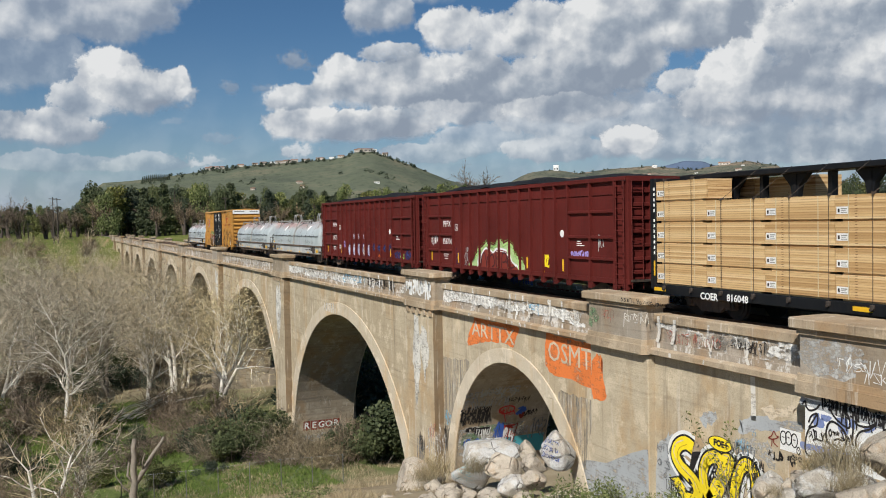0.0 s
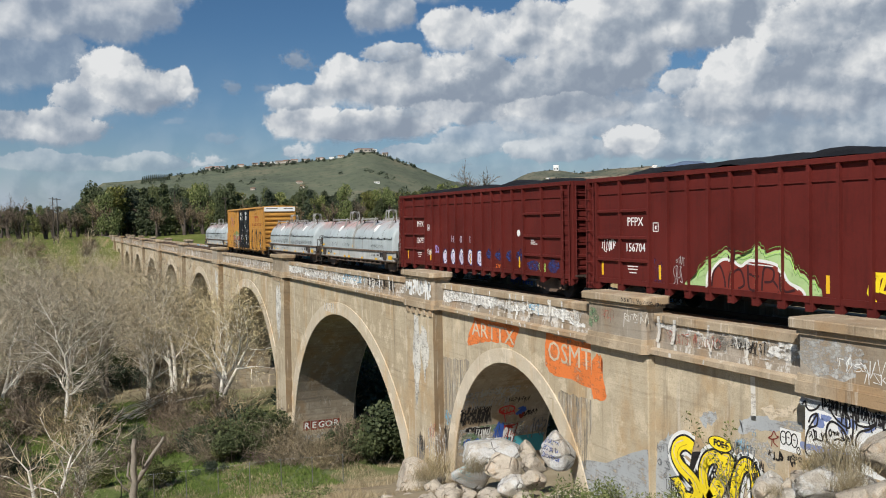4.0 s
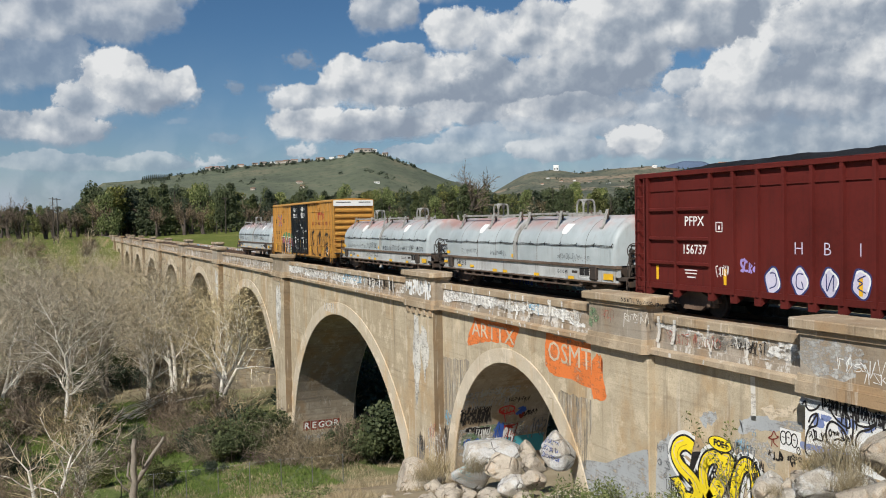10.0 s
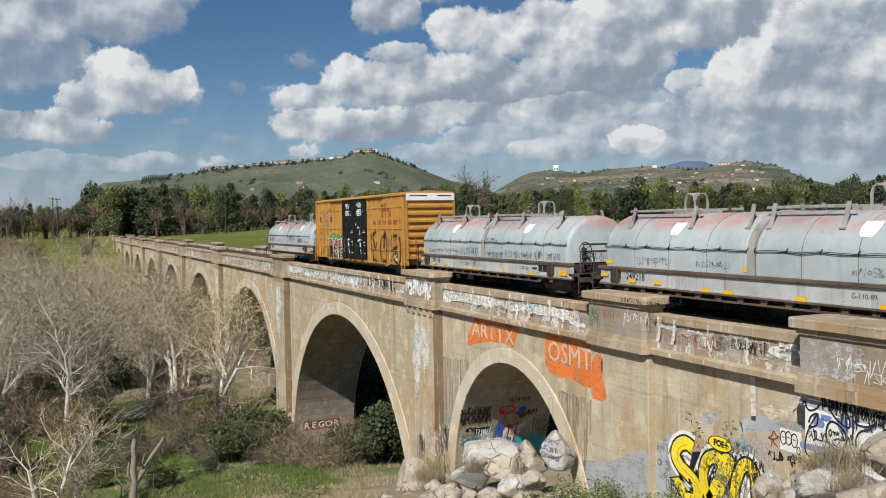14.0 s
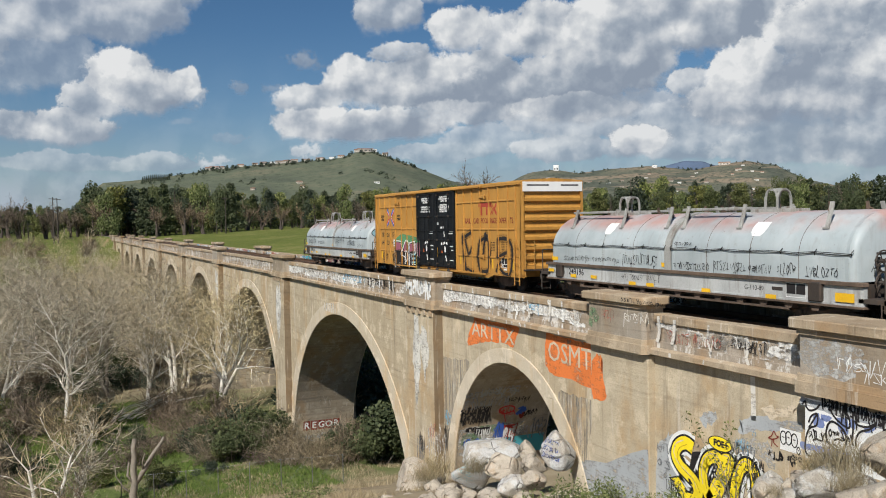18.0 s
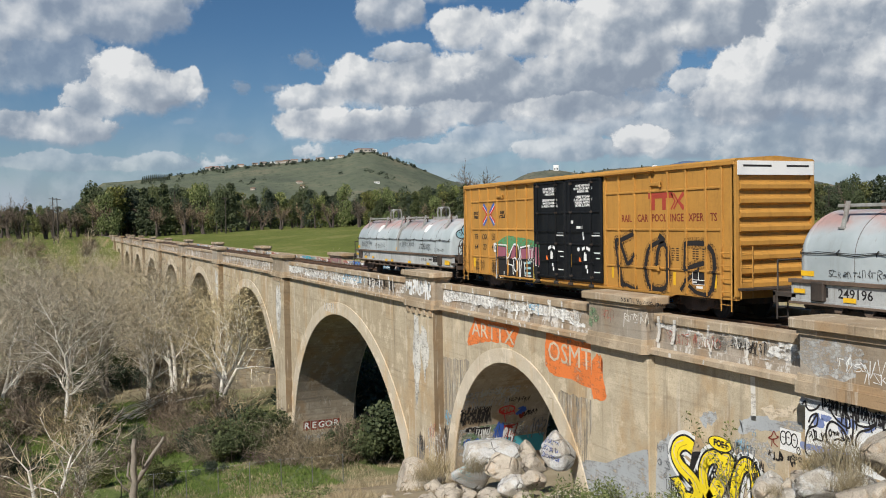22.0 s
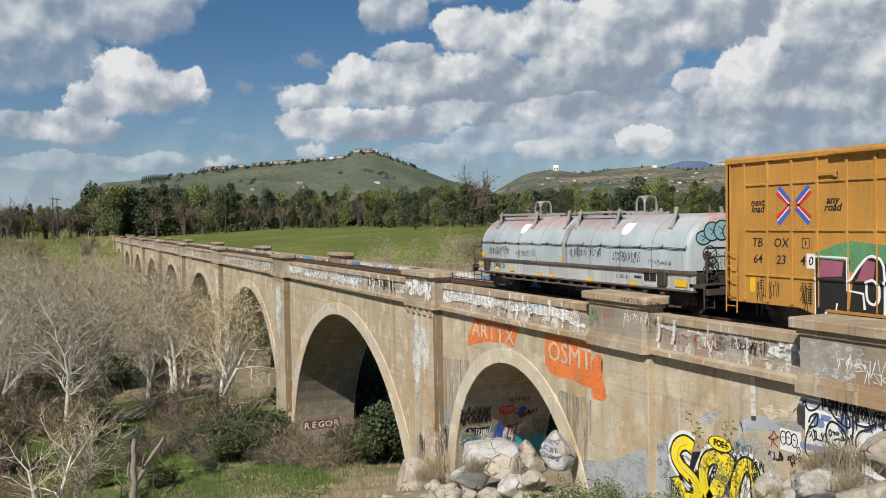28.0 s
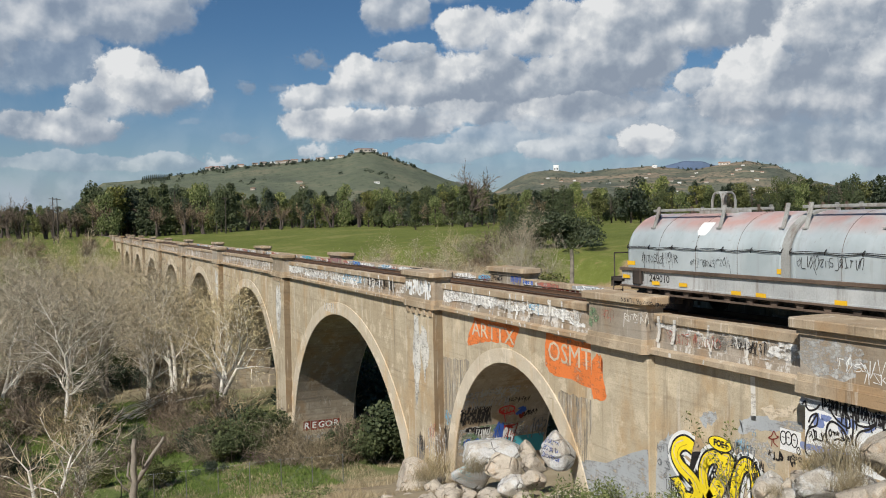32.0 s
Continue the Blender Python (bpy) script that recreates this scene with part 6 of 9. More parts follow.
    for z in (0.86, 0.76):
        patch(car, "data_line", H - 9.6, H - 10.7, z - 0.03, z + 0.03, -1.535, WHITE)
    return car


boxcar()
coil_car(9.3, "249010", "grey-white covered coil car with dark scrawled tags, last in the train", ((6.5, 4.6, 1.6, 2.1, 0.04), (4.0, 2.2, 1.6, 1.95, 0.03), (-0.4, -2.6, 1.7, 2.1, 0.035), (-3.3, -5.0, 1.6, 2.0, 0.05), (-5.4, -6.6, 1.55, 1.8, 0.03)))
coil_car(-28.5, "249196", "grey-white covered coil car with rows of black tags", ((6.4, 4.6, 1.55, 1.78, 0.03), (4.4, 2.7, 1.58, 1.8, 0.035), (2.5, 0.5, 1.55, 1.98, 0.04), (-0.3, -2.0, 1.52, 1.75, 0.04), (-2.2, -3.6, 1.55, 1.9, 0.035), (-3.7, -4.6, 1.55, 1.85, 0.04), (-4.8, -5.5, 1.55, 1.9, 0.04), (-5.8, -6.9, 1.55, 1.85, 0.035), (-0.35, -1.2, 2.3, 2.42, 0.03), (2.6, 0.4, 1.0, 1.3, 0.025)))
coil_car(-45.9, "249218", "grey-white covered coil car with faint drips and tags", ((5.5, 3.6, 1.6, 1.9, 0.025), (2.4, 0.8, 1.6, 1.85, 0.025), (-3.5, -6.0, 1.6, 1.85, 0.02)))
gondola(-64.0, False)
gondola(-83.6, True)
lumber_car(-105.65)
# ---- plants and rocks ----
def limb(vs, fs, a, b, r0, r1, sides):
    """A tapered round piece between two points, added to plain lists."""
    d = (b - a)
    if d.length < 1e-6:
        return
    d = d.normalized()
    s = d.orthogonal().normalized()
    u = d.cross(s)
    n = len(vs)
    for p, r in ((a, r0), (b, r1)):
        for k in range(sides):
            w = 2 * pi * k / sides
            vs.append(p + (s * cos(w) + u * sin(w)) * r)
    for k in range(sides):
        fs.append((n + k, n + (k + 1) % sides, n + sides + (k + 1) % sides, n + sides + k))


def twig_strip(vs, fs, a, b, w):
    """A flat thin twig."""
    d = b - a
    s = d.orthogonal().normalized() * w * 1.15
    s.rotate(Matrix.Rotation((a.x * 7.1 + a.y * 5.3) % 6.28, 3, d.normalized()))
    n = len(vs)
    vs.extend((a - s, a + s, b + s * 0.6, b - s * 0.6))
    fs.append((n, n + 1, n + 2, n + 3))


def bare_tree(seed, height, lean=0.15, trunks=1, fine=4, spread=1.0, thick=1.0, woody=2):
    """A leafless tree: trunk and limbs, and a haze of twigs."""
    rnd = random.Random(seed)
    wood, twig = ([], []), ([], [])

    def grow(p, d, length, r, level):
        steps = 4 if level < 2 else 3 if level == 2 else 2
        out = wood if level < woody else twig
        sides = (7, 5, 4, 3, 3)[level]
        q = p
        for i in range(steps):
            jig = Vector((rnd.gauss(0, 1), rnd.gauss(0, 1), rnd.gauss(0, 0.7))) * (0.14 if level == 0 else 0.26)
            d = (d + jig + Vector((0, 0, 0.10 if level < 3 else 0.02))).normalized()
            e = q + d * (length / steps)
            ra, rb = r * (1 - 0.62 * i / steps), r * (1 - 0.62 * (i + 1) / steps)
            if level > 2:
                twig_strip(*out, q, e, ra)
            else:
                limb(*out, q, e, ra, rb, sides)
            q = e
            if level < fine and (i > 0 or level > 0):
                for _ in range((2, 2, 2, 2, 0)[level] + (rnd.random() < (0.0, 0.3, 0.35, 0.3, 0)[level])):
                    side = d.orthogonal().normalized()
                    side.rotate(Matrix.Rotation(rnd.uniform(0, 2 * pi), 3, d))
                    tilt = rnd.uniform(0.45, 1.0) * spread
                    nd = (d * cos(tilt) + side * sin(tilt)).normalized()
                    grow(q, nd, length * rnd.uniform(0.42, 0.68), max(rb * rnd.uniform(0.45, 0.7), 0.015 * thick), level + 1)

    for k in range(trunks):
        d = Vector((rnd.gauss(0, lean), rnd.gauss(0, lean), 1)).normalized()
        grow(Vector((rnd.gauss(0, 0.25 * (trunks - 1)), rnd.gauss(0, 0.25 * (trunks - 1)), -0.3)), d, height * rnd.uniform(0.5, 0.62), height * 0.017 * thick, 0)
    return wood, twig


def leaf_cloud(vs, fs, centre, radii, n, size, rnd, hollow=0.55, droop=0.0):
    """Many small leaf clumps through the outer part of an ellipsoid."""
    for _ in range(n):
        while True:
            v = Vector((rnd.uniform(-1, 1), rnd.uniform(-1, 1), rnd.uniform(-1, 1)))
            if hollow < v.length < 1:
                break
        p = Vector((centre[i] + v[i] * radii[i] for i in range(3)))
        s = size * rnd.uniform(0.6, 1.4)
        a = Vector((rnd.gauss(0, 1), rnd.gauss(0, 1), rnd.gauss(0, 0.6))).normalized()
        b = a.orthogonal().normalized()
        b.rotate(Matrix.Rotation(rnd.uniform(0, 6.3), 3, a))
        if droop:
            b = (b * (1 - droop) + Vector((0, 0, -droop))).normalized()
            a = b.cross(a).normalized()
        k = len(vs)
        vs.extend((p - a * s * 0.5, p + b * s * 0.55, p + a * s * 0.5, p - b * s * 0.6))
        fs.append((k, k + 1, k + 2, k + 3))


def leaf_material(name, dark, mid, light):
    m, nt, p, vec = start(name, 0.75, 0, 0.2)
    isl = nt.nodes.new("ShaderNodeNewGeometry").outputs["Random Per Island"]
    rn = nt.nodes.new("ShaderNodeObjectInfo").outputs["Random"]
    col = ramp(nt, isl, [(0.0, dark), (0.5, mid), (1.0, light)])
    tint = ramp(nt, rn, [(0.0, (0.75, 0.78, 0.8)), (0.5, (1, 1, 1)), (1.0, (1.14, 1.1, 0.88))])
    nt.links.new(mixc(nt, 1.0, col, tint, "MULTIPLY"), p.inputs["Base Color"])
    p.inputs["Subsurface Weight"].default_value = 0.0
    return m


BARK = plain("bark", (0.225, 0.195, 0.155), 0.9, var=0.4, scale=4, bumpy=0.5)
DARK_BARK = plain("dark_bark", (0.075, 0.06, 0.05), 0.9, var=0.3, bumpy=0)
PALE_BARK = plain("pale_bark", (0.60, 0.56, 0.49), 0.9, var=0.3, scale=3, bumpy=0.4)
TWIG = leaf_material("grey_twigs", (0.17, 0.135, 0.09), (0.36, 0.305, 0.215), (0.58, 0.51, 0.385))
RED_TWIG = leaf_material("brown_twigs", (0.085, 0.062, 0.046), (0.165, 0.125, 0.09), (0.28, 0.22, 0.165))
LEAF = leaf_material("green_leaves", (0.045, 0.058, 0.027), (0.068, 0.084, 0.037), (0.10, 0.114, 0.054))
DARK_LEAF = leaf_material("dark_green_leaves", (0.042, 0.055, 0.035), (0.06, 0.076, 0.047), (0.082, 0.097, 0.06))
OLIVE_LEAF = leaf_material("olive_leaves", (0.065, 0.075, 0.026), (0.115, 0.125, 0.042), (0.19, 0.185, 0.07))
FRESH_LEAF = leaf_material("fresh_leaves", (0.06, 0.082, 0.024), (0.125, 0.155, 0.05), (0.24, 0.25, 0.11))
SCRUB_TWIG = leaf_material("scrub_twigs", (0.10, 0.077, 0.05), (0.215, 0.172, 0.115), (0.37, 0.305, 0.215))
GRASS = leaf_material("grass_blades", (0.05, 0.085, 0.015), (0.10, 0.16, 0.03), (0.19, 0.22, 0.07))
STRAW = leaf_material("straw", (0.20, 0.155, 0.09), (0.33, 0.265, 0.16), (0.45, 0.38, 0.25))


def plant(name, label, category, trunk, crown, bark, leaf, group=""):
    t = thing(name, pose(0, 0, -500), label, category, group)
    if trunk[0]:
        part("trunk", trunk, bark, t, smooth=True)
    part("crown", crown, leaf, t)
    return t


def spread(protos, spots, seed):
    """Copies of plants at spots (x, y, size); the first use of each is the plant itself."""
    rnd = random.Random(seed)
    used = set()
    for x, y, s in spots:
        q = rnd.choice(protos)
        m = pose(x, y, ground_z(x, y) - 0.15, 0, 0, rnd.uniform(0, 360)) 
        if q.name not in used:
            used.add(q.name)
            ob = q
            ob.matrix_basis = m
        else:
            ob = copy_thing(q, m)
        ob.scale = (s, s, s * rnd.uniform(0.92, 1.08))
    for q in protos:
        if q.name not in used:
            for c in list(q.children):
                bpy.data.objects.remove(c)
            bpy.data.objects.remove(q)


# bare willows and cottonwoods of the river bed
willows = []
for k in range(5):
    w, t = bare_tree(30 + k, 13.0, 0.18, 1 + k % 2, 4, 1.0, 1.0)
    willows.append(plant("bare_tree", "leafless grey willow with fine twigs in the river bed", "tree", w, t, PALE_BARK if k % 2 else BARK, TWIG, "bare trees of the river bed"))
for seed, x, y, h, turn in ((41, 0.9, 86, 14.5, 20), (57, 14.6, 87, 14.0, 200), (63, 8.5, 96, 13.0, 80), (66, -4.5, 92, 13.0, 130), (67, 12.0, 104, 14.0, 10)):
    w, t = bare_tree(seed, h, 0.2, 2, 4, 1.05, 1.15, 3)
    big = plant("bare_tree", "large leafless tree with pale spreading limbs", "tree", w, t, PALE_BARK, TWIG, "bare trees of the river bed")
    big.matrix_basis = pose(x, y, ground_z(x, y) - 0.2, 0, 0, turn)
rnd = random.Random(77)
spots = [(13.8, 114, 1.05), (5.5, 104, 1.0), (-4.6, 106, 1.05), (4.2, 118, 1.05), (-9.5, 116, 1.1), (8.2, 112, 1.05), (13.6, 107, 1.0), (10.5, 124, 1.05), (14.2, 122, 1.0), (13.5, 136, 1.0), (-7.5, 98, 1.05)]
for k in range(12):
    spots.append((rnd.uniform(12.0, 15.8), 128 + k * 10.5 + rnd.uniform(-3, 3), rnd.uniform(0.85, 1.0) * (1 - 0.015 * k)))
while len(spots) < 66:
    y = rnd.uniform(105, 250)
    x = rnd.uniform(-0.11 * y - 6, 14.0)
    s = rnd.uniform(0.9, 1.22)
    if y > 215:
        s *= 0.7
    if min(hypot(x - a, y - b) for a, b, _ in spots) > 3.6:
        spots.append((x, y, s))
# bare trees behind the viaduct, on the river bank
for k in range(26):
    spots.append((*bearing(rnd.uniform(18.0, 30.5), rnd.uniform(125, 190)), rnd.uniform(0.75, 1.15)))
spread(willows, spots, 5)

# thickets: low twiggy scrub
scrubs = []
for k in range(4):
    rr = random.Random(300 + k)
    vs, fs = [], []
    for _ in range(78):
        a = Vector((rr.gauss(0, 0.7), rr.gauss(0, 0.7), 0))
        d = Vector((rr.gauss(0, 0.45), rr.gauss(0, 0.45), 1)).normalized()
        q, L = a, rr.uniform(0.5, 1.15)
        for i in range(3):
            d = (d + Vector((rr.gauss(0, 0.25), rr.gauss(0, 0.25), rr.gauss(0, 0.1)))).normalized()
            e = q + d * L
            limb(vs, fs, q, e, 0.022 * (1 - i * 0.25), 0.016 * (1 - i * 0.25), 3)
            q = e
            for _ in range(2):
                n = (d + Vector((rr.gauss(0, 0.7), rr.gauss(0, 0.7), rr.gauss(0, 0.4)))).normalized()
                twig_strip(vs, fs, q, q + n * L * 0.7, 0.016)
                n = (n + Vector((rr.gauss(0, 0.5), rr.gauss(0, 0.5), 0.2))).normalized()
                twig_strip(vs, fs, q + d * L * 0.2, q + n * L * 0.8, 0.013)
    scrubs.append(plant("scrub", ("tangled grey-brown leafless thicket", "reddish-brown dead brush on the valley floor")[k % 2], "shrub", ([], []), (vs, fs), BARK, (SCRUB_TWIG, RED_TWIG)[k % 2], "thickets"))
spots = [(16.9, 66.2, 0.50), (18.0, 65.3, 0.46), (19.2, 65.0, 0.50), (20.2, 65.2, 0.43), (13.5, 64.5, 0.43), (15.3, 64.9, 0.50), (21.1, 63.7, 0.37), (16.2, 65, 0.9), (14.6, 66.5, 0.95), (15.5, 62.5, 0.8), (12.2, 73, 0.9), (17.2, 60, 0.75), (19.5, 62, 0.9), (20.5, 64, 0.9)]
rnd = random.Random(12)
for k in range(14):
    spots.append((rnd.uniform(-8, 1.2), rnd.uniform(50, 68), rnd.uniform(0.45, 0.85)))
for k in range(20):
    spots.append((*bearing(rnd.uniform(-5, 2.2), rnd.uniform(255, 335)), rnd.uniform(0.8, 1.4)))
for k in range(16):
    spots.append((rnd.uniform(24.5, 40), rnd.uniform(48, 125), rnd.uniform(1.2, 2.0)))
for k in range(14):
    spots.append((*bearing(rnd.uniform(19.5, 29.5), rnd.uniform(160, 215)), rnd.uniform(1.1, 1.9)))
for k in range(24):
    spots.append((*bearing(rnd.uniform(17.5, 30), rnd.uniform(120, 185)), rnd.uniform(1.2, 2.0)))
for k in range(10):
    spots.append((rnd.uniform(3.0, 15.0), rnd.uniform(66, 86), rnd.uniform(0.45, 0.95)))
while len(spots) < 232:
    y = rnd.uniform(66, 190) if len(spots) < 212 else rnd.uniform(200, 270)
    x = rnd.uniform(-0.12 * y - 5, 15.0)
    if 3.2 < x < 12 and y < 80:
        continue
    spots.append((x, y, rnd.uniform(0.7, 1.35)))
spread(scrubs, spots, 6)

# leafy shrubs
shrubs = []
for k, (leaf, lab) in enumerate(((LEAF, "dense dark green leafy shrub"), (DARK_LEAF, "dark evergreen shrub beside the pier"), (OLIVE_LEAF, "olive-green shrub in the river bed"))):
    rr = random.Random(500 + k)
    vs, fs, tv, tf = [], [], [], []
    for _ in range(7):
        c = (rr.gauss(0, 0.8), rr.gauss(0, 0.8), rr.uniform(0.7, 2.3))
        leaf_cloud(vs, fs, c, (0.95, 0.95, 0.8), 620, 0.125, rr, 0.2)
        limb(tv, tf, Vector((c[0] * 0.2, c[1] * 0.2, -0.2)), Vector(c), 0.05, 0.015, 5)
    shrubs.append(plant("shrub", lab, "shrub", (tv, tf), (vs, fs), BARK, leaf, "leafy shrubs"))
spots = [(12.6, 72.0, 1.25), (11.3, 73.5, 1.0), (13.6, 75, 1.1), (21.3, 60.5, 1.15), (22.2, 61.5, 1.2), (20.3, 63, 0.9), (2.5, 103, 1.3), (-2.0, 100, 1.0), (5.6, 112, 1.5), (7.5, 108, 1.2), (-5, 90, 1.0),
         (12.0, 67.8, 1.00), (13.9, 69.6, 1.25), (15.1, 68.0, 0.90), (12.5, 74.4, 1.10), (14.8, 75.4, 1.20), (20.9, 66.0, 0.80), (22.3, 65.2, 0.95), (19.5, 66.7, 0.60), (13.2, 84, 1.0), (-6.5, 84, 1.2), (-3.6, 74, 0.8), (11.8, 70, 0.7), (15.0, 70.4, 0.7)]
rnd = random.Random(3)
for k in range(14):
    spots.append((rnd.uniform(24.2, 32), 46 + k * 6.2 + rnd.uniform(-2, 2), rnd.uniform(1.6, 2.6)))
for k in range(9):
    spots.append((*bearing(rnd.uniform(26.5, 32.5), rnd.uniform(150, 205)), rnd.uniform(1.9, 3.2)))
for k in range(8):
    spots.append((rnd.uniform(2, 15), rnd.uniform(60, 84), rnd.uniform(0.4, 0.8)))
while len(spots) < 75:
    y = rnd.uniform(80, 230)
    spots.append((rnd.uniform(-0.1 * y - 4, 14), y, rnd.uniform(0.6, 1.2)))
spread(shrubs, spots, 7)

# dead trees in front
w, t = bare_tree(91, 7.5, 0.3, 2, 2, 1.1, 1.4)
dead = plant("dead_tree", "dead grey tree with broken bare limbs", "tree", w, t, PALE_BARK, TWIG)
dead.matrix_basis = pose(-0.6, 54.0, ground_z(-0.6, 54) - 0.2, 0, -6, 40)
w, t = bare_tree(95, 6.5, 0.35, 3, 3, 1.0, 1.1)
dead = plant("dead_tree", "leafless dead tree leaning over the brush", "tree", w, t, PALE_BARK, TWIG)
dead.matrix_basis = pose(0.9, 57.5, ground_z(0.9, 57.5) - 0.2, 4, 0, 110)
bm = tube(B(), [(0, 0, -0.5), (0.06, 0, 0.7), (-0.04, 0.03, 1.5), (0.08, 0, 2.1), (0.01, 0, 2.9), (0.09, 0.02, 3.6), (0.05, 0, 4.1), (0.14, 0.05, 4.6)], 0.25, 8, taper=0.11)
tube(bm, [(0.05, 0, 2.0), (0.55, 0.1, 2.7), (1.1, 0.15, 3.6), (1.55, 0.1, 4.2), (1.7, 0.1, 4.5)], 0.17, 7, taper=0.08)
tube(bm, [(0.03, 0, 2.1), (-0.3, 0, 2.6), (-0.2, 0.1, 3.3)], 0.09, 6, taper=0.05)
tube(bm, [(-0.04, 0.03, 1.5), (-0.5, 0.1, 1.9), (-0.9, 0.1, 2.6), (-0.95, 0.0, 3.3)], 0.07, 6, taper=0.02)
tube(bm, [(0.55, 0.1, 2.7), (0.5, -0.2, 3.3), (0.62, -0.3, 3.8)], 0.06, 6, taper=0.02)
snag = obj("tree_stump", normals(bm), BARK, True)
snag.matrix_basis = pose(3.75, 52.0, ground_z(3.75, 52) - 0.1)
tagged(snag, "broken forked dead trunk without branches", "tree")
bm = tube(B(), [(-0.6, 0, 0.4), (0.2, 0.2, 1.1), (0.8, 0.3, 1.7), (1.1, 0.4, 2.3)], 0.13, 7, taper=0.05)
snag = obj("fallen_branch", normals(bm), BARK, True)
snag.matrix_basis = pose(4.4, 84.0, ground_z(4.4, 84))
tagged(snag, "dark broken branch lying in the brush", "branch")
bm = B()
rr = random.Random(8)
for k in range(16):
    a = Vector((rr.gauss(0, 1.0), rr.gauss(0, 0.5), 0.3))
    tube(bm, [a, a + Vector((2.2 + rr.gauss(0, 0.6), rr.gauss(0, 0.4), 1.0 + rr.gauss(0, 0.3))), a + Vector((4.4 + rr.gauss(0, 0.8), rr.gauss(0, 0.8), 1.6 + rr.gauss(0, 0.5)))], 0.05, 5, taper=0.015)
pile = obj("fallen_tree", bm, PALE_BARK)
pile.matrix_basis = pose(5.2, 88.0, ground_z(5.2, 88))
tagged(pile, "fallen bare tree top lying in the thicket", "tree")

# trees of the park beyond the river
park = []
kinds = ((LEAF, "round green park tree on the lawn", 0), (DARK_LEAF, "tall dark green pine beside lawns", 1), (OLIVE_LEAF, "yellowish olive-green tree in the park", 0), (LEAF, "drooping green pepper tree on the lawn", 2), (DARK_LEAF, "dark broad evergreen tree in the park", 0), (DARK_LEAF, "spreading dark green pine on the lawn", 1), (LEAF, "tall green conifer in the park", 1), (FRESH_LEAF, "yellow-green weeping willow beside the lawn", 2), (OLIVE_LEAF, "thin half-bare tree with brown-green leaves", 3))
for k, (leaf, lab, form) in enumerate(kinds):
    rr = random.Random(900 + k)
    vs, fs, tv, tf = [], [], [], []
    H = 12.0
    limb(tv, tf, Vector((0, 0, -0.5)), Vector((0.2, 0.1, H * 0.35)), 0.32, 0.24, 7)
    limb(tv, tf, Vector((0.2, 0.1, H * 0.35)), Vector((0.1, 0.3, H * 0.85)), 0.24, 0.06, 6)
    if form == 1:
        for i in range(13):
            z = H * (0.12 + 0.88 * i / 13)
            r = (4.2 if k == 5 else 2.5 if k == 6 else 3.1) * (1 - i / 14) ** 0.8 + 0.3
            for _ in range(3):
                w = rr.uniform(0, 6.3)
                leaf_cloud(vs, fs, (r * 0.5 * cos(w), r * 0.5 * sin(w), z + rr.uniform(-0.4, 0.4)), (r * 0.65, r * 0.65, 0.75), 62, 0.40, rr, 0.2)
    else:
        for i in range(13 if form != 3 else 9):
            w, rad = rr.uniform(0, 6.3), rr.uniform(0.5, 3.0)
            z = rr.uniform(0.16, 0.9) * H
            rad *= 1 - max(0, z / H - 0.5) * 1.3
            c = (rad * cos(w), rad * sin(w), z)
            n = 190 if form != 3 else 110
            leaf_cloud(vs, fs, c, (1.7, 1.7, 1.3 if form != 2 else 2.4), n, 0.40, rr, 0.35, 0.55 if form == 2 else 0)
            limb(tv, tf, Vector((0.2, 0.1, H * rr.uniform(0.28, 0.5))), Vector(c), 0.1, 0.03, 5)
    park.append(plant("park_tree", lab, "tree", (tv, tf), (vs, fs), DARK_BARK, leaf, "park trees"))
w, t = bare_tree(60, 13, 0.08, 2, 3, 0.55, 3.0)
park.append(plant("park_tree", "tall leafless poplar with upright twigs", "tree", w, t, DARK_BARK, RED_TWIG, "park trees"))

w, t = bare_tree(61, 12, 0.2, 2, 3, 0.9, 3.0)
park.append(plant("park_tree", "broad leafless grey-brown tree behind the lawn", "tree", w, t, DARK_BARK, RED_TWIG, "park trees"))


def row_of(protos, n, a0, a1, r0, r1, s0, s1, seed):
    rr = random.Random(seed)
    out = []
    for i in range(n):
        a = a0 + (a1 - a0) * (i + rr.uniform(-0.4, 0.4)) / n
        out.append((*bearing(a, rr.uniform(r0, r1)), rr.uniform(s0, s1)))
    return out


spots = (row_of(park, 40, -5, 4, 380, 520, 0.8, 1.25, 1) + row_of(park, 36, 1.5, 10.5, 365, 430, 1.2, 1.75, 2) + row_of(park, 64, 8, 25, 385, 470, 1.1, 1.55, 3)
         + row_of(park, 24, 20, 33, 340, 400, 1.0, 1.4, 4) + row_of(park, 64, 24, 54, 390, 480, 1.15, 1.6, 5) + row_of(park, 26, 31, 54, 320, 380, 0.8, 1.2, 6)
         + row_of(park, 12, az_of(165), az_of(300), 350, 395, 1.35, 1.75, 17) + [(*bearing(22.1, 300), 1.05), (*bearing(25.3, 310), 1.25), (*bearing(35.9, 330), 1.55), (*bearing(29.0, 215), 0.75), (*bearing(28.2, 222), 0.7), (*bearing(30.0, 226), 0.65)])
bare = [q for q in park if "leafless" in q["label"] or "half-bare" in q["label"]]
spread([q for q in park if q not in bare], spots, 21)
spread(bare, row_of(bare, 30, -4.5, 9, 350, 400, 0.75, 1.2, 7) + row_of(bare, 14, 8, 24, 365, 400, 0.8, 1.1, 8) + row_of(bare, 16, 24, 54, 350, 420, 0.8, 1.2, 9) + [(*bearing(25.6, 330), 1.75)], 22)

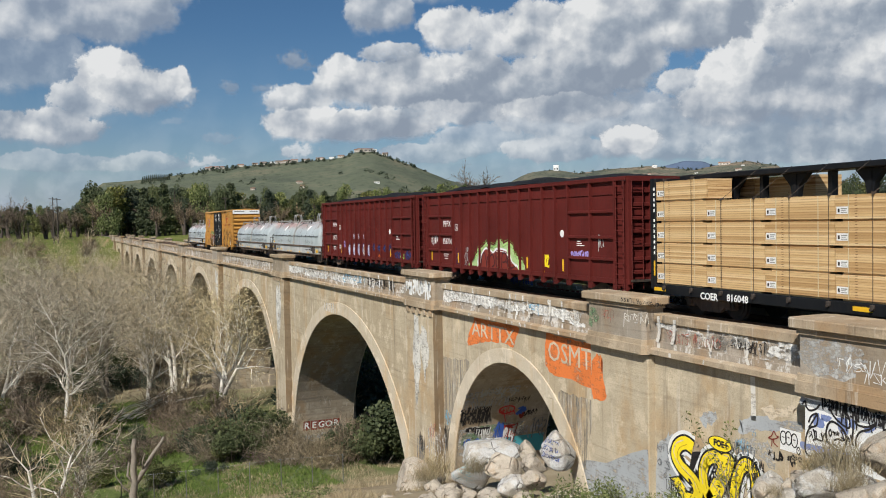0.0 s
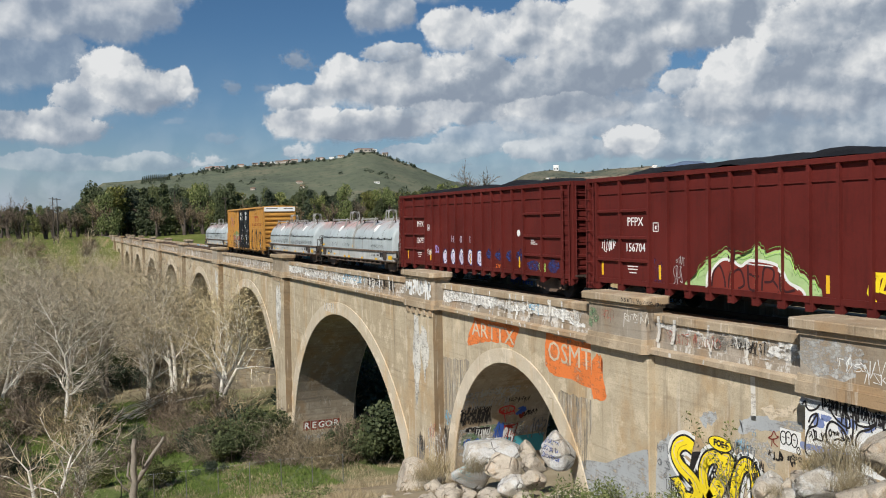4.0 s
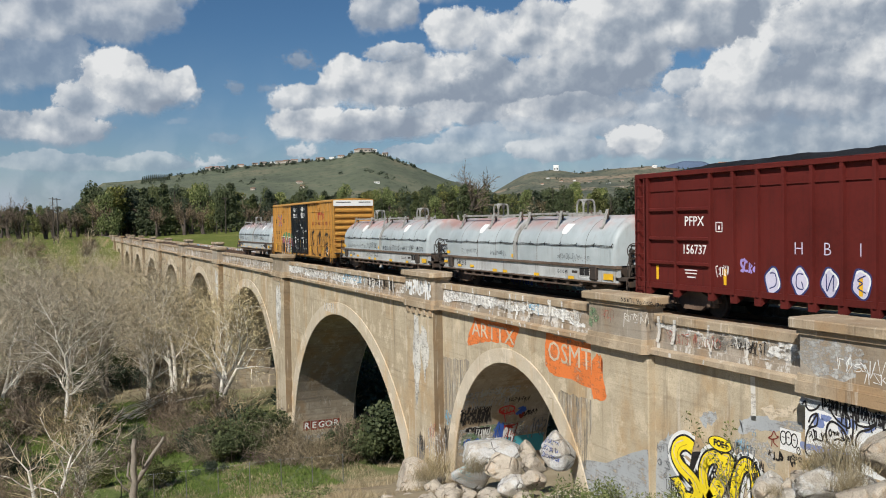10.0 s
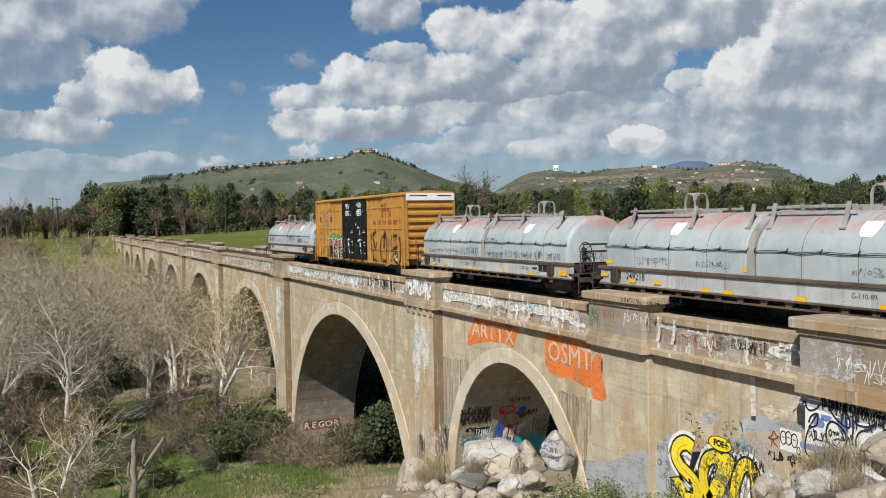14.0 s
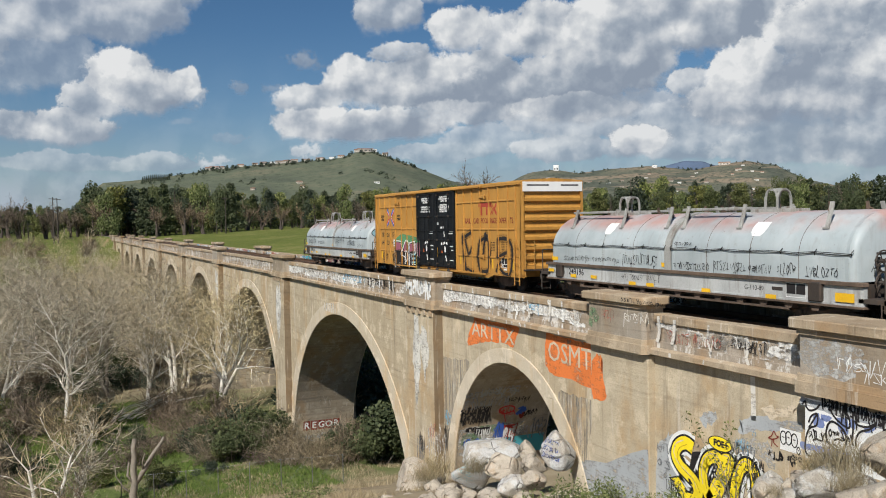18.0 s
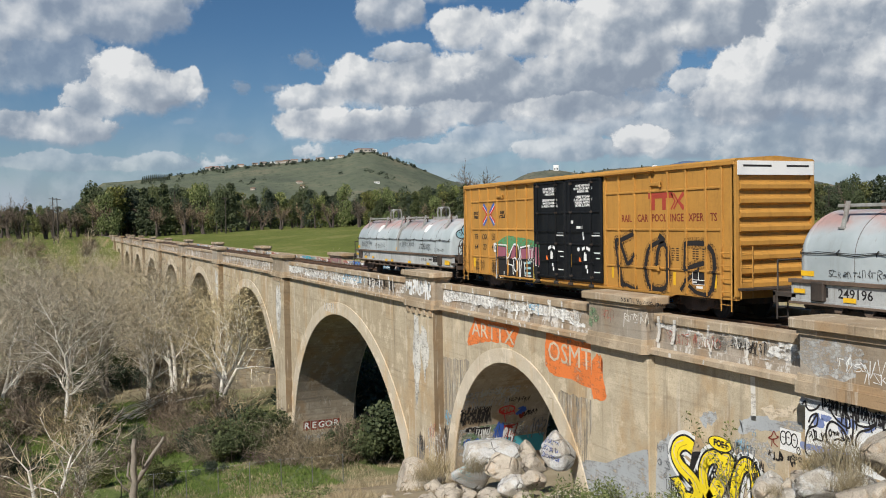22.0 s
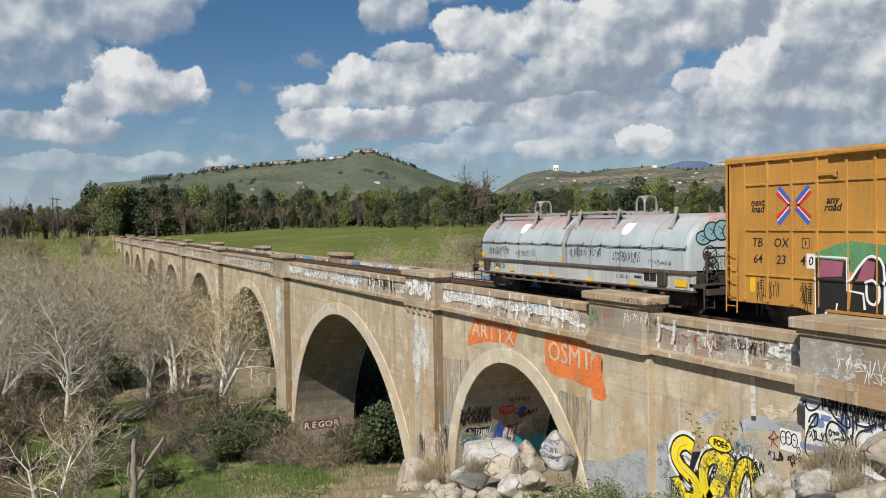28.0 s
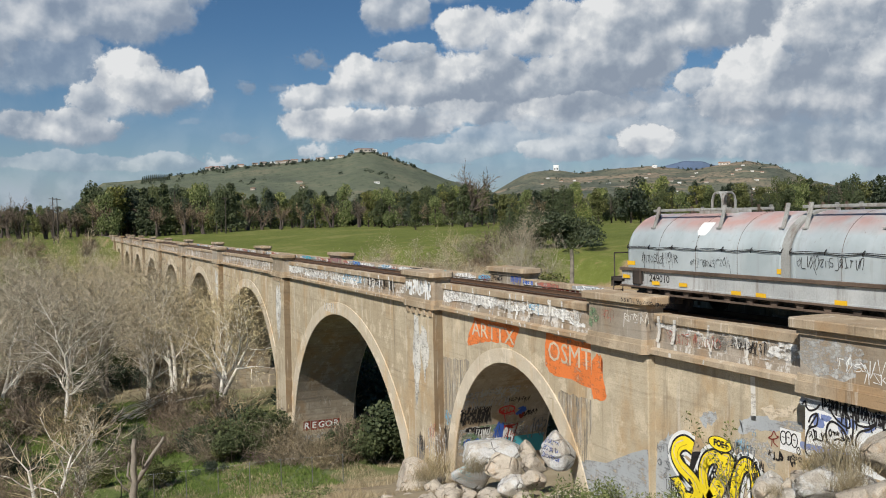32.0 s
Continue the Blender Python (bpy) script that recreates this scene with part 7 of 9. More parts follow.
# far woods: one mass of clumps
rr = random.Random(44)
vs, fs = [], []
for i in range(1500):
    a, r = rr.uniform(-8, 60), rr.uniform(520, 1150)
    x, y = bearing(a, r)
    h = rr.uniform(4, 11)
    leaf_cloud(vs, fs, (x, y, ground_z(x, y) + h * 0.5), (h * 0.55, h * 0.55, h * 0.6), 42, h * 0.3, rr, 0.5)
tagged(obj("woods", (vs, fs), DARK_LEAF), "dark distant belt of trees below the hills", "woods", kind="stuff")
rr = random.Random(45)
vs, fs = [], []
for i in range(900):
    a, r = rr.uniform(-3, 24), rr.uniform(1250, 1720)
    if i > 480:
        a, r = rr.uniform(24, 52), rr.uniform(1900, 2450)
    x, y = bearing(a, r)
    hit, pos, _, _ = hills_hit(x, y)
    if hit and (noise.noise((x * 0.008, y * 0.008, 3)) > 0.22 or pos.z < 42):
        leaf_cloud(vs, fs, (x, y, pos.z + 1.5), (4.5, 4.5, 3.5), 12, 3.2, rr, 0.3)
tagged(obj("hillside_trees", (vs, fs), DARK_LEAF), "scattered dark trees and bushes on the hillsides", "woods", kind="stuff")
# ---- boulders, foreground plants ----
def granite(name, light, mid, dark, wash):
    """Weathered granite with dirt in the hollows, grain, and splashes of old paint."""
    m, nt, p, vec = start(name, 0.9, 0, 0.2)
    n1, n2, n3 = noise_of(nt, vec, 1.1, 6, 0.65), noise_of(nt, vec, 5.0, 7, 0.7), noise_of(nt, vec, 40, 4, 0.7)
    col = ramp(nt, n1, [(0.36, mid), (0.5, light), (0.62, tuple(min(1, c * 1.12) for c in light))])
    col = mixc(nt, ramp(nt, n2, [(0.52, 0.0), (0.68, 0.7)]), col, dark)
    col = mixc(nt, ramp(nt, noise_of(nt, vec, 2.2, 6, 0.65), [(0.54, 0.0), (0.66, 0.5)]), col, (mid[0] * 1.1, mid[1] * 0.86, mid[2] * 0.62))
    if wash:
        col = mixc(nt, ramp(nt, noise_of(nt, vec, 0.9, 9, 0.72), [(0.47, 0.0), (0.51, wash)]), col, (0.72, 0.72, 0.70))
    # cracks
    v = node(nt, "TexVoronoi", Vector=vec, Scale=1.3, Detail=2.0, Roughness=0.6)
    v.feature = "DISTANCE_TO_EDGE"
    crack = mathn(nt, "MULTIPLY", ramp(nt, v.outputs[0], [(0.006, 1.0), (0.03, 0.0)]), ramp(nt, n1, [(0.44, 0.0), (0.56, 0.9)]))
    col = mixc(nt, crack, col, tuple(c * 0.35 for c in dark))
    col = mixc(nt, ramp(nt, n3, [(0.36, 0.5), (0.52, 0.0)]), col, tuple(c * 0.5 for c in dark))
    nt.links.new(col, p.inputs["Base Color"])
    h = mathn(nt, "SUBTRACT", mathn(nt, "ADD", n2, mathn(nt, "MULTIPLY", n3, 0.4)), mathn(nt, "MULTIPLY", crack, 0.8))
    bump(nt, p, h, 1.0, 0.08)
    return m


ROCK = granite("granite", (0.62, 0.55, 0.45), (0.52, 0.45, 0.36), (0.27, 0.22, 0.165), 0.0)
PALE_ROCK = granite("whitewashed_granite", (0.68, 0.64, 0.57), (0.58, 0.53, 0.45), (0.30, 0.25, 0.19), 0.9)


def boulder(x, y, z, w, h, seed, material, label):
    """An angular block: the hull of scattered points, chamfered and roughened."""
    rr = random.Random(seed)
    bm = B()
    bmesh.ops.create_icosphere(bm, subdivisions=4, radius=1)
    cuts = []
    for _ in range(13):
        n = Vector((rr.gauss(0, 1), rr.gauss(0, 1), rr.gauss(0, 1))).normalized()
        cuts.append((n, rr.uniform(0.55, 0.9)))
    sc = Vector((w * 0.6, w * 0.6, h * 0.62))
    off = Vector((seed * 1.7, 0, 0))
    for v in bm.verts:
        d = v.co.normalized()
        k = 0.0
        for n, q in cuts:
            c = d.dot(n) / q
            if c > 0:
                k += c ** 60
        r = 1 / max(k, 1e-9) ** (1 / 60)
        r = min(r, 0.98)
        r *= 1 + 0.05 * noise.noise(d * 2.2 + off) + 0.035 * noise.noise(d * 6 + off) + 0.02 * noise.noise(d * 15 + off)
        v.co = Vector((d.x * r * sc.x, d.y * r * sc.y, d.z * r * sc.z))
    ob = obj("boulder", bm, material, True)
    ob.matrix_basis = pose(x, y, z, rr.uniform(-12, 12), rr.uniform(-12, 12), rr.uniform(0, 360))
    return tagged(ob, label, "boulder", "boulders by the abutment")


LEFT_ROCKS = ((15.3, 32.05, -6.91, 1.48, 1.14), (16.2, 32.44, -6.33, 2.55, 1.04), (15.8, 30.28, -6.25, 1.31, 1.1), (15.0, 28.02, -6.33, 1.14, 0.78), (16.6, 27.64, -5.1, 1.3, 1.3),
              (16.0, 28.31, -5.72, 0.94, 0.71), (15.8, 39.25, -9.05, 2.3, 1.79), (14.8, 32.93, -7.87, 0.88, 0.69), (14.6, 30.82, -7.34, 0.74, 0.61), (14.6, 29.1, -6.9, 0.84, 0.59),
              (15.2, 26.79, -5.74, 0.98, 0.59), (15.4, 36.17, -8.65, 0.91, 0.91), (15.0, 39.26, -9.77, 1.34, 0.75), (16.9, 30.39, -5.79, 0.67, 0.89))
RIGHT_ROCKS = ((15.5, 16.03, -3.15, 0.66, 0.75), (15.9, 15.77, -3.05, 0.4, 0.36), (14.6, 13.27, -2.15, 1.5, 0.8), (13.8, 11.78, -1.95, 1.0, 0.55), (15.2, 12.6, -1.45, 0.8, 0.95),
               (13.8, 11.47, -1.75, 0.42, 0.45), (14.6, 14.4, -2.8, 0.55, 0.4), (14.4, 13.71, -2.6, 0.55, 0.36), (15.9, 15.3, -2.75, 0.7, 0.3), (15.2, 15.8, -3.14, 0.55, 0.45))
rocks = []
for k, r in enumerate(LEFT_ROCKS):
    pale = k in (0, 1, 3, 4)
    rocks.append(boulder(*r, 40 + k, PALE_ROCK if pale else ROCK, "pale paint-splashed granite boulder below the arch" if pale else "tan angular granite boulder on the bank"))
rr = random.Random(51)
for k, (rock, mt) in enumerate(((4, INK), (4, BLUE), (0, LIGHT_BLUE))):
    x, y, z, w, h = LEFT_ROCKS[rock]
    for q in range(3):
        bm = scrawl(B(), y + 0.3 * w, y - 0.3 * w, z - 0.25 * h + 0.22 * h * q, z - 0.1 * h + 0.22 * h * q, x - 0.56 * w, 0.02, 950 + 5 * k + q, 4)
        hull = rocks[rock]
        inv = hull.matrix_basis.inverted()
        for v in bm.verts:
            hit, at, nrm, _ = hull.ray_cast(inv @ Vector((x - 2.5, v.co.y - 1.2, v.co.z + 0.9)), (inv.to_3x3() @ Vector((2.5, 1.2, -0.9))).normalized())
            v.co = at + nrm * 0.012 if hit else inv @ v.co
        part("painted_tag", bm, mt, hull)["kind"] = "stuff"
for k, r in enumerate(RIGHT_ROCKS):
    boulder(*r, 70 + k, PALE_ROCK if k in (0, 2, 6) else ROCK, "grey granite boulder against the abutment wall")
rr = random.Random(19)
for k in range(26):
    y = rr.uniform(24, 41)
    x = rr.uniform(13.0, 17.0)
    w = rr.uniform(0.5, 1.2)
    boulder(x, y, float(np.interp(y, (12, 17, 24, 28, 33, 39, 42), (-2.6, -3.6, -5.7, -6.7, -7.9, -9.6, -10.6))) - 0.1, w, w * 0.75, 120 + k, ROCK, "tan angular granite boulder on the bank")


def tuft(name, label, n, h, w, spread_r, material, seed, lean=0.5):
    """A clump of grass blades."""
    rr = random.Random(seed)
    vs, fs = [], []
    for _ in range(n):
        a = Vector((rr.gauss(0, spread_r), rr.gauss(0, spread_r), -0.05))
        d = Vector((rr.gauss(0, lean), rr.gauss(0, lean), 1)).normalized()
        L = h * rr.uniform(0.5, 1.1)
        s = Vector((rr.gauss(0, 1), rr.gauss(0, 1), 0)).normalized() * w
        mid = a + d * L * 0.55
        tip = mid + (d + Vector((d.x, d.y, -0.25)) * 0.8).normalized() * L * 0.5
        k = len(vs)
        vs.extend((a - s, a + s, mid + s * 0.8, mid - s * 0.8, tip))
        fs.extend(((k, k + 1, k + 2, k + 3), (k + 3, k + 2, k + 4)))
    t = obj(name, (vs, fs), material)
    return tagged(t, label, "grass", "grass tufts")


dry = tuft("grass_tuft", "dry straw-coloured grass tuft among the boulders", 260, 0.95, 0.006, 0.22, STRAW, 1)
dry2 = tuft("grass_tuft", "dry straw-coloured grass tuft among the boulders", 170, 0.6, 0.006, 0.2, STRAW, 2, 0.7)
for i, (x, y, z, s) in enumerate(((14.9, 13.6, -1.95, 1.0), (15.3, 14.3, -2.2, 0.95), (14.6, 12.9, -1.75, 1.0), (15.6, 14.8, -2.3, 0.8), (13.7, 12.2, -1.9, 0.6), (14.3, 14.6, -2.7, 0.6),
                                  (15.0, 31.2, -6.5, 1.0), (15.6, 37.8, -8.6, 1.5), (15.9, 37.2, -8.2, 1.5), (15.4, 36.9, -8.3, 1.2), (14.2, 12.4, -1.9, 0.5))):
    m = pose(x, y, z, 0, 0, 57 * i) @ Matrix.Diagonal((s, s, s, 1))
    src = dry if i % 2 == 0 else dry2
    if i < 2:
        src.matrix_basis = m
    else:
        c = copy_thing(src, pose(x, y, z, 0, 0, 57 * i))
        c.scale = (s, s, s)

# leafy brush in the foreground: stems with many small leaves
def brush(name, label, h, stems, per, size, seed, wide=0.45, leaf=None):
    rr = random.Random(seed)
    tv, tf, vs, fs = [], [], [], []
    for _ in range(stems):
        q = Vector((rr.gauss(0, 0.15), rr.gauss(0, 0.15), -0.1))
        d = Vector((rr.gauss(0, wide), rr.gauss(0, wide), 1)).normalized()
        L = h * rr.uniform(0.6, 1.05) / 5
        for i in range(5):
            d = (d + Vector((rr.gauss(0, 0.2), rr.gauss(0, 0.2), 0.05))).normalized()
            e = q + d * L
            limb(tv, tf, q, e, 0.016 * (1 - i * 0.17), 0.016 * (1 - (i + 1) * 0.17), 4)
            for _ in range(per if i > 0 else 0):
                c = q.lerp(e, rr.random())
                out = (Vector((rr.gauss(0, 1), rr.gauss(0, 1), rr.gauss(0.3, 0.5)))).normalized()
                s = size * rr.uniform(0.6, 1.3)
                side = out.orthogonal().normalized()
                side.rotate(Matrix.Rotation(rr.uniform(0, 6.3), 3, out))
                k = len(vs)
                b = c + out * s * rr.uniform(0.2, 1.6)
                vs.extend((b, b + out * s * 0.5 + side * s * 0.22, b + out * s, b + out * s * 0.5 - side * s * 0.22))
                fs.append((k, k + 1, k + 2, k + 3))
            q = e
    return plant(name, label, "shrub", (tv, tf), (vs, fs), BARK, leaf or FRESH_LEAF, "foreground brush")


bushes = [brush("bush", "light green small-leaved bush on the bank", 1.55, 13, 20, 0.12, 600 + k, 0.55) for k in range(3)]
spots_b = [(14.2, 24.2, 0.95), (15.0, 22.9, 0.9), (15.9, 20.6, 0.8), (15.6, 24.6, 1.0), (16.4, 23.6, 0.85), (13.4, 25.6, 0.8), (15.9, 26.0, 0.7), (13.2, 23.4, 0.7),
           (9.8, 39.5, 1.3), (11.0, 42.5, 1.3), (12.6, 43.5, 1.0)]
for i, (x, y, s) in enumerate(spots_b):
    zz = float(np.interp(y, (12, 17, 24, 28, 33, 39, 46), (-2.6, -4.1, -6.3, -7.3, -8.6, -10.0, -12.0)))
    m = pose(x, y, zz, 0, 0, 70 * i)
    q = bushes[i % 3]
    if i < 3:
        q.matrix_basis = m
        q.scale = (s, s, s)
    else:
        copy_thing(q, m).scale = (s, s, s)
sapling = brush("sapling", "thin leafy sapling before the painted wall", 3.1, 2, 22, 0.12, 640, 0.10, OLIVE_LEAF)
sapling.matrix_basis = pose(16.6, 18.7, -4.6, 0, -2, 0)
sap = brush("sapling", "bare-stemmed sapling with curving twigs", 2.0, 9, 3, 0.10, 655, 0.42, OLIVE_LEAF)
sap.matrix_basis = pose(16.2, 18.1, -4.3)
for ob in (*sapling.children, *sap.children):
    ob["kind"] = "stuff"

# ground cover of the river bed: grass blades and dead straw, too many to count
def blades(n, y0, y1, west, east, bare, h0, h1, w0, w1, seed, scale):
    rr = random.Random(seed)
    vs, fs = [], []
    for _ in range(n):
        y = rr.uniform(y0, y1)
        x = rr.uniform(west * y - 2, east)
        if noise.noise((x * scale, y * scale, 2.0 + seed)) + 0.35 * noise.noise((x * 0.9, y * 0.9, seed)) < bare:
            continue
        z = ground_z(x, y)
        s = Vector((rr.gauss(0, 1), rr.gauss(0, 1), 0)).normalized() * rr.uniform(w0, w1)
        k = len(vs)
        b = Vector((x, y, z - 0.03))
        vs.extend((b - s, b + s, b + Vector((rr.gauss(0, 0.12), rr.gauss(0, 0.12), rr.uniform(h0, h1)))))
        fs.append((k, k + 1, k + 2))
    return vs, fs


tagged(obj("grass", blades(150000, 52, 100, -0.09, 16.6, -0.1, 0.08, 0.3, 0.015, 0.045, 31, 0.13), GRASS), "patchy bright green grass on the valley floor", "grass", kind="stuff")
tagged(obj("dead_grass", blades(60000, 36, 66, -0.02, 24.0, 0.02, 0.08, 0.34, 0.012, 0.03, 57, 0.3), STRAW), "sparse dry straw and dead weeds on the dirt", "grass", kind="stuff")
# ---- graffiti and stains on the viaduct ----
GREY_PAINT = paint("grey_overpaint", (0.40, 0.42, 0.43), 0.85, 0.42)
CREAM = paint("cream_overpaint", (0.66, 0.56, 0.42), 0.85, 0.42)
LIME_RUN = paint("lime_run", (0.66, 0.63, 0.57), 0.9, 0.43)
FADED_RED = paint("faded_red_spray", (0.42, 0.15, 0.11), 0.85, 0.46, 2.0)
FADED_GREEN = paint("faded_green_spray", (0.20, 0.30, 0.17), 0.85, 0.50, 2.5)
LIME_WASH = paint("lime_wash", (0.68, 0.66, 0.61), 0.9, 0.50, 1.6)
GRIME = paint("dark_grime", (0.11, 0.09, 0.07), 0.9, 0.50, 1.6)
GREY_INK = paint("washed_out_black_spray", (0.16, 0.17, 0.18), 0.85, 0.40, 3.0)
PALE_BLUE = paint("dusty_blue_paint", (0.20, 0.26, 0.48), 0.85, 0.36)
OCHRE = paint("ochre_shading", (0.62, 0.42, 0.02), 0.8, 0.46)
SPLASH = paint("white_splash", (0.80, 0.79, 0.75), 0.85, 0.46, 2.2)
PATCHY = paint("flaking_grey_paint", (0.47, 0.47, 0.45), 0.85, 0.50, 2.0)
SKY_BLUE = paint("sky_blue_spray", (0.18, 0.42, 0.6), 0.8, 0.45)


def wall_blob(name, pts, x, material, label="", rough=0.0, seed=0):
    """A painted area with a wavering edge on a face that looks towards smaller x."""
    rr = random.Random(seed)
    if rough:
        fine = smooth_line([*pts, pts[0]], 5)[:-1]
        pts = [(q[0] + rr.gauss(0, rough), q[1] + rr.gauss(0, rough)) for q in fine]
    bm = B()
    bm.faces.new([bm.verts.new((x, *q)) for q in pts])
    bmesh.ops.triangulate(bm, faces=bm.faces)
    return part(name, bm, material, viaduct, label)


def stroke(name, pts, w, x, material, label="", n=7):
    return part(name, ribbon(B(), smooth_line(pts, n), w, x), material, viaduct, label)


F = FACE
P_WALL = 17.476


def streaked(name):
    """Weather streaks: dark, grey and pale runs that fade into the wall."""
    m, nt, p, vec = start(name, 0.9, 0, 0.2)
    k = noise_of(nt, stretched(nt, vec, (4.5, 4.5, 0.3)), 1.0, 8, 0.75)
    col = ramp(nt, k, [(0.32, (0.07, 0.06, 0.05)), (0.44, (0.22, 0.20, 0.17)), (0.52, (0.42, 0.37, 0.29)), (0.62, (0.66, 0.61, 0.52))])
    nt.links.new(col, p.inputs["Base Color"])
    cover = mathn(nt, "ADD", mathn(nt, "MULTIPLY", noise_of(nt, stretched(nt, vec, (5, 5, 0.3)), 1.0, 6, 0.7), 0.75), mathn(nt, "MULTIPLY", noise_of(nt, vec, 1.4, 5, 0.6), 0.25))
    nt.links.new(ramp(nt, cover, [(0.42, 0.0), (0.58, 0.8)]), p.inputs["Alpha"])
    return m


STREAKS = streaked("weather_streaks")
BLOOM = paint("lime_bloom", (0.66, 0.64, 0.58), 0.9, 0.43, 0.8)
# overpainted patches
wall_blob("paint_patch", ((19.21, -2.38), (18.66, -2.11), (17.83, -2.1), (17.05, -1.99), (17.0, -2.23), (17.74, -2.38), (18.56, -2.51), (19.22, -2.75)), F - 0.004, GREY_PAINT, "grey-blue patch of overpaint", 0.03, 1)
wall_blob("paint_patch", ((18.34, -1.85), (18.1, -1.71), (17.63, -1.74), (17.3, -1.59), (17.26, -1.81), (17.63, -1.95), (18.1, -2.08)), F - 0.005, CREAM, "cream patch of overpaint", 0.035, 2)
wall_blob("paint_patch", ((26.33, -5.2), (25.43, -5.07), (24.6, -4.67), (23.96, -4.37), (23.35, -4.13), (23.07, -4.05), (23.07, -8.0), (26.33, -8.0)), F - 0.274, GREY_PAINT, "grey patch of overpaint")
wall_blob("paint_patch", ((27.6, -5.6), (27.1, -5.4), (26.38, -5.25), (26.38, -8.0), (27.6, -8.0)), F - 0.004, GREY_PAINT)
wall_blob("paint_patch", ((22.95, -3.9), (22.5, -3.55), (22.2, -3.42), (21.93, -3.72), (21.7, -4.5), (21.5, -5.53), (21.6, -6.3), (22.97, -6.5)), F - 0.0035, GREY_PAINT, "", 0.04, 4)
wall_blob("paint_patch", ((20.97, -2.56), (20.5, -2.35), (20.18, -2.41), (20.26, -2.67), (20.75, -2.81)), F - 0.004, GREY_PAINT, "", 0.04, 5)
wall_blob("paint_patch", ((19.3, -2.9), (18.6, -2.75), (17.95, -2.85), (17.95, -3.4), (18.7, -3.3)), F - 0.004, PATCHY, "faded grey spray", 0.06, 6)
# the large yellow piece: white halo, black outline, yellow body
LETTERS = ((((21.22, -3.61), (21.58, -3.53), (21.93, -3.72), (22.04, -4.03), (21.83, -4.29), (21.49, -4.45), (21.15, -4.63), (21.00, -4.88), (21.08, -5.18)), 0.40), (((21.16, -5.16), (21.58, -5.18), (21.84, -4.97), (22.05, -4.81)), 0.30),
           (((20.46, -4.96), (20.70, -4.66), (20.77, -4.22), (20.59, -3.82), (20.29, -3.65), (20.06, -3.69), (19.94, -3.89), (20.06, -4.22), (20.31, -4.65), (20.50, -5.01)), 0.36),
           (((20.21, -4.93), (19.87, -4.27), (19.64, -3.81), (19.61, -3.60), (19.80, -3.58), (19.94, -3.73)), 0.26), (((19.51, -4.73), (19.36, -4.10), (19.18, -3.72), (18.96, -3.55), (18.72, -3.66), (18.62, -3.91), (18.58, -4.46)), 0.34))
for pts, w in LETTERS:
    stroke("painted_letter", pts, w + 0.36, F - 0.004, WHITE)
for k, (pts, w) in enumerate(LETTERS):
    stroke("painted_letter", pts, w + 0.13, F - 0.006 - 0.0008 * k, INK)
for k, (pts, w) in enumerate(LETTERS):
    stroke("painted_letter", pts, w, F - 0.010 - 0.0012 * k, BRIGHT, "bulging yellow graffiti letter outlined in black")
    stroke("painted_letter", [(a + 0.07, b + 0.07) for a, b in pts[1:-1]], 0.035, F - 0.018, CREAM)
    stroke("painted_letter", [(a - 0.09, b - 0.03) for a, b in pts[1:-1]], 0.03, F - 0.0185, OCHRE)
# pointed tail, black shadow and the counters of the letters
for pts, mt, d in ((((21.94, -4.64), (22.39, -4.81), (22.06, -4.92), (21.79, -5.13), (21.52, -4.95)), INK, 0.012), (((21.89, -4.68), (22.27, -4.80), (22.00, -4.89), (21.76, -5.05), (21.57, -4.93)), BRIGHT, 0.0172),
                   (((21.24, -3.73), (20.86, -3.63), (21.25, -4.39), (21.43, -4.33)), INK, 0.012), (((20.40, -4.07), (20.25, -4.07), (20.11, -4.23), (20.30, -4.28)), INK, 0.019), (((20.30, -4.13), (20.25, -4.14), (20.20, -4.22), (20.28, -4.23)), GREY_PAINT, 0.020),
                   (((21.46, -4.59), (21.36, -4.59), (21.23, -4.73), (21.39, -4.74)), INK, 0.019), (((21.77, -3.96), (21.61, -4.03), (21.51, -4.18), (21.72, -4.13)), INK, 0.019), (((18.79, -3.76), (18.53, -3.66), (18.45, -4.30), (18.62, -4.22)), INK, 0.0195)):
    wall_blob("painted_letter", pts, F - d, mt)
for r, mt, d in ((1.0, INK, 0.012), (0.9, BRIGHT, 0.016)):
    wall_blob("painted_bubble", [(20.03 + 0.52 * r * cos(q * pi / 12), -3.22 + 0.22 * r * sin(q * pi / 12)) for q in range(24)], F - d, mt, "small yellow speech bubble")
lettering(viaduct, "FOE+", 0.25, 20.0, -3.22, F - 0.018, INK, 0.014)
# angular outline letters beside it, pale blue and black tangles over it
for k, (y0, y1, z0, z1, w, n, mt) in enumerate(((22.97, 22.29, -4.13, -3.79, 0.035, 3, GREY_INK), (22.95, 22.24, -4.59, -4.26, 0.035, 2, GREY_INK), (22.61, 22.38, -4.89, -4.68, 0.03, 1, GREY_INK), (22.42, 21.68, -5.41, -4.86, 0.02, 7, INK),
                                                (19.45, 18.57, -3.34, -2.95, 0.03, 9, GREY_INK), (19.38, 18.89, -3.24, -2.84, 0.025, 6, SKY_BLUE), (19.22, 18.61, -3.67, -3.19, 0.03, 6, INK), (18.71, 18.56, -2.72, -2.56, 0.03, 1, SKY_BLUE),
                                                (19.80, 18.79, -4.57, -3.52, 0.016, 3, INK), (18.78, 18.23, -3.59, -3.33, 0.04, 4, INK))):
    part("scrawl", scrawl(B(), y0, y1, z0, z1, F - 0.021, w, 700 + k, n), mt, viaduct)
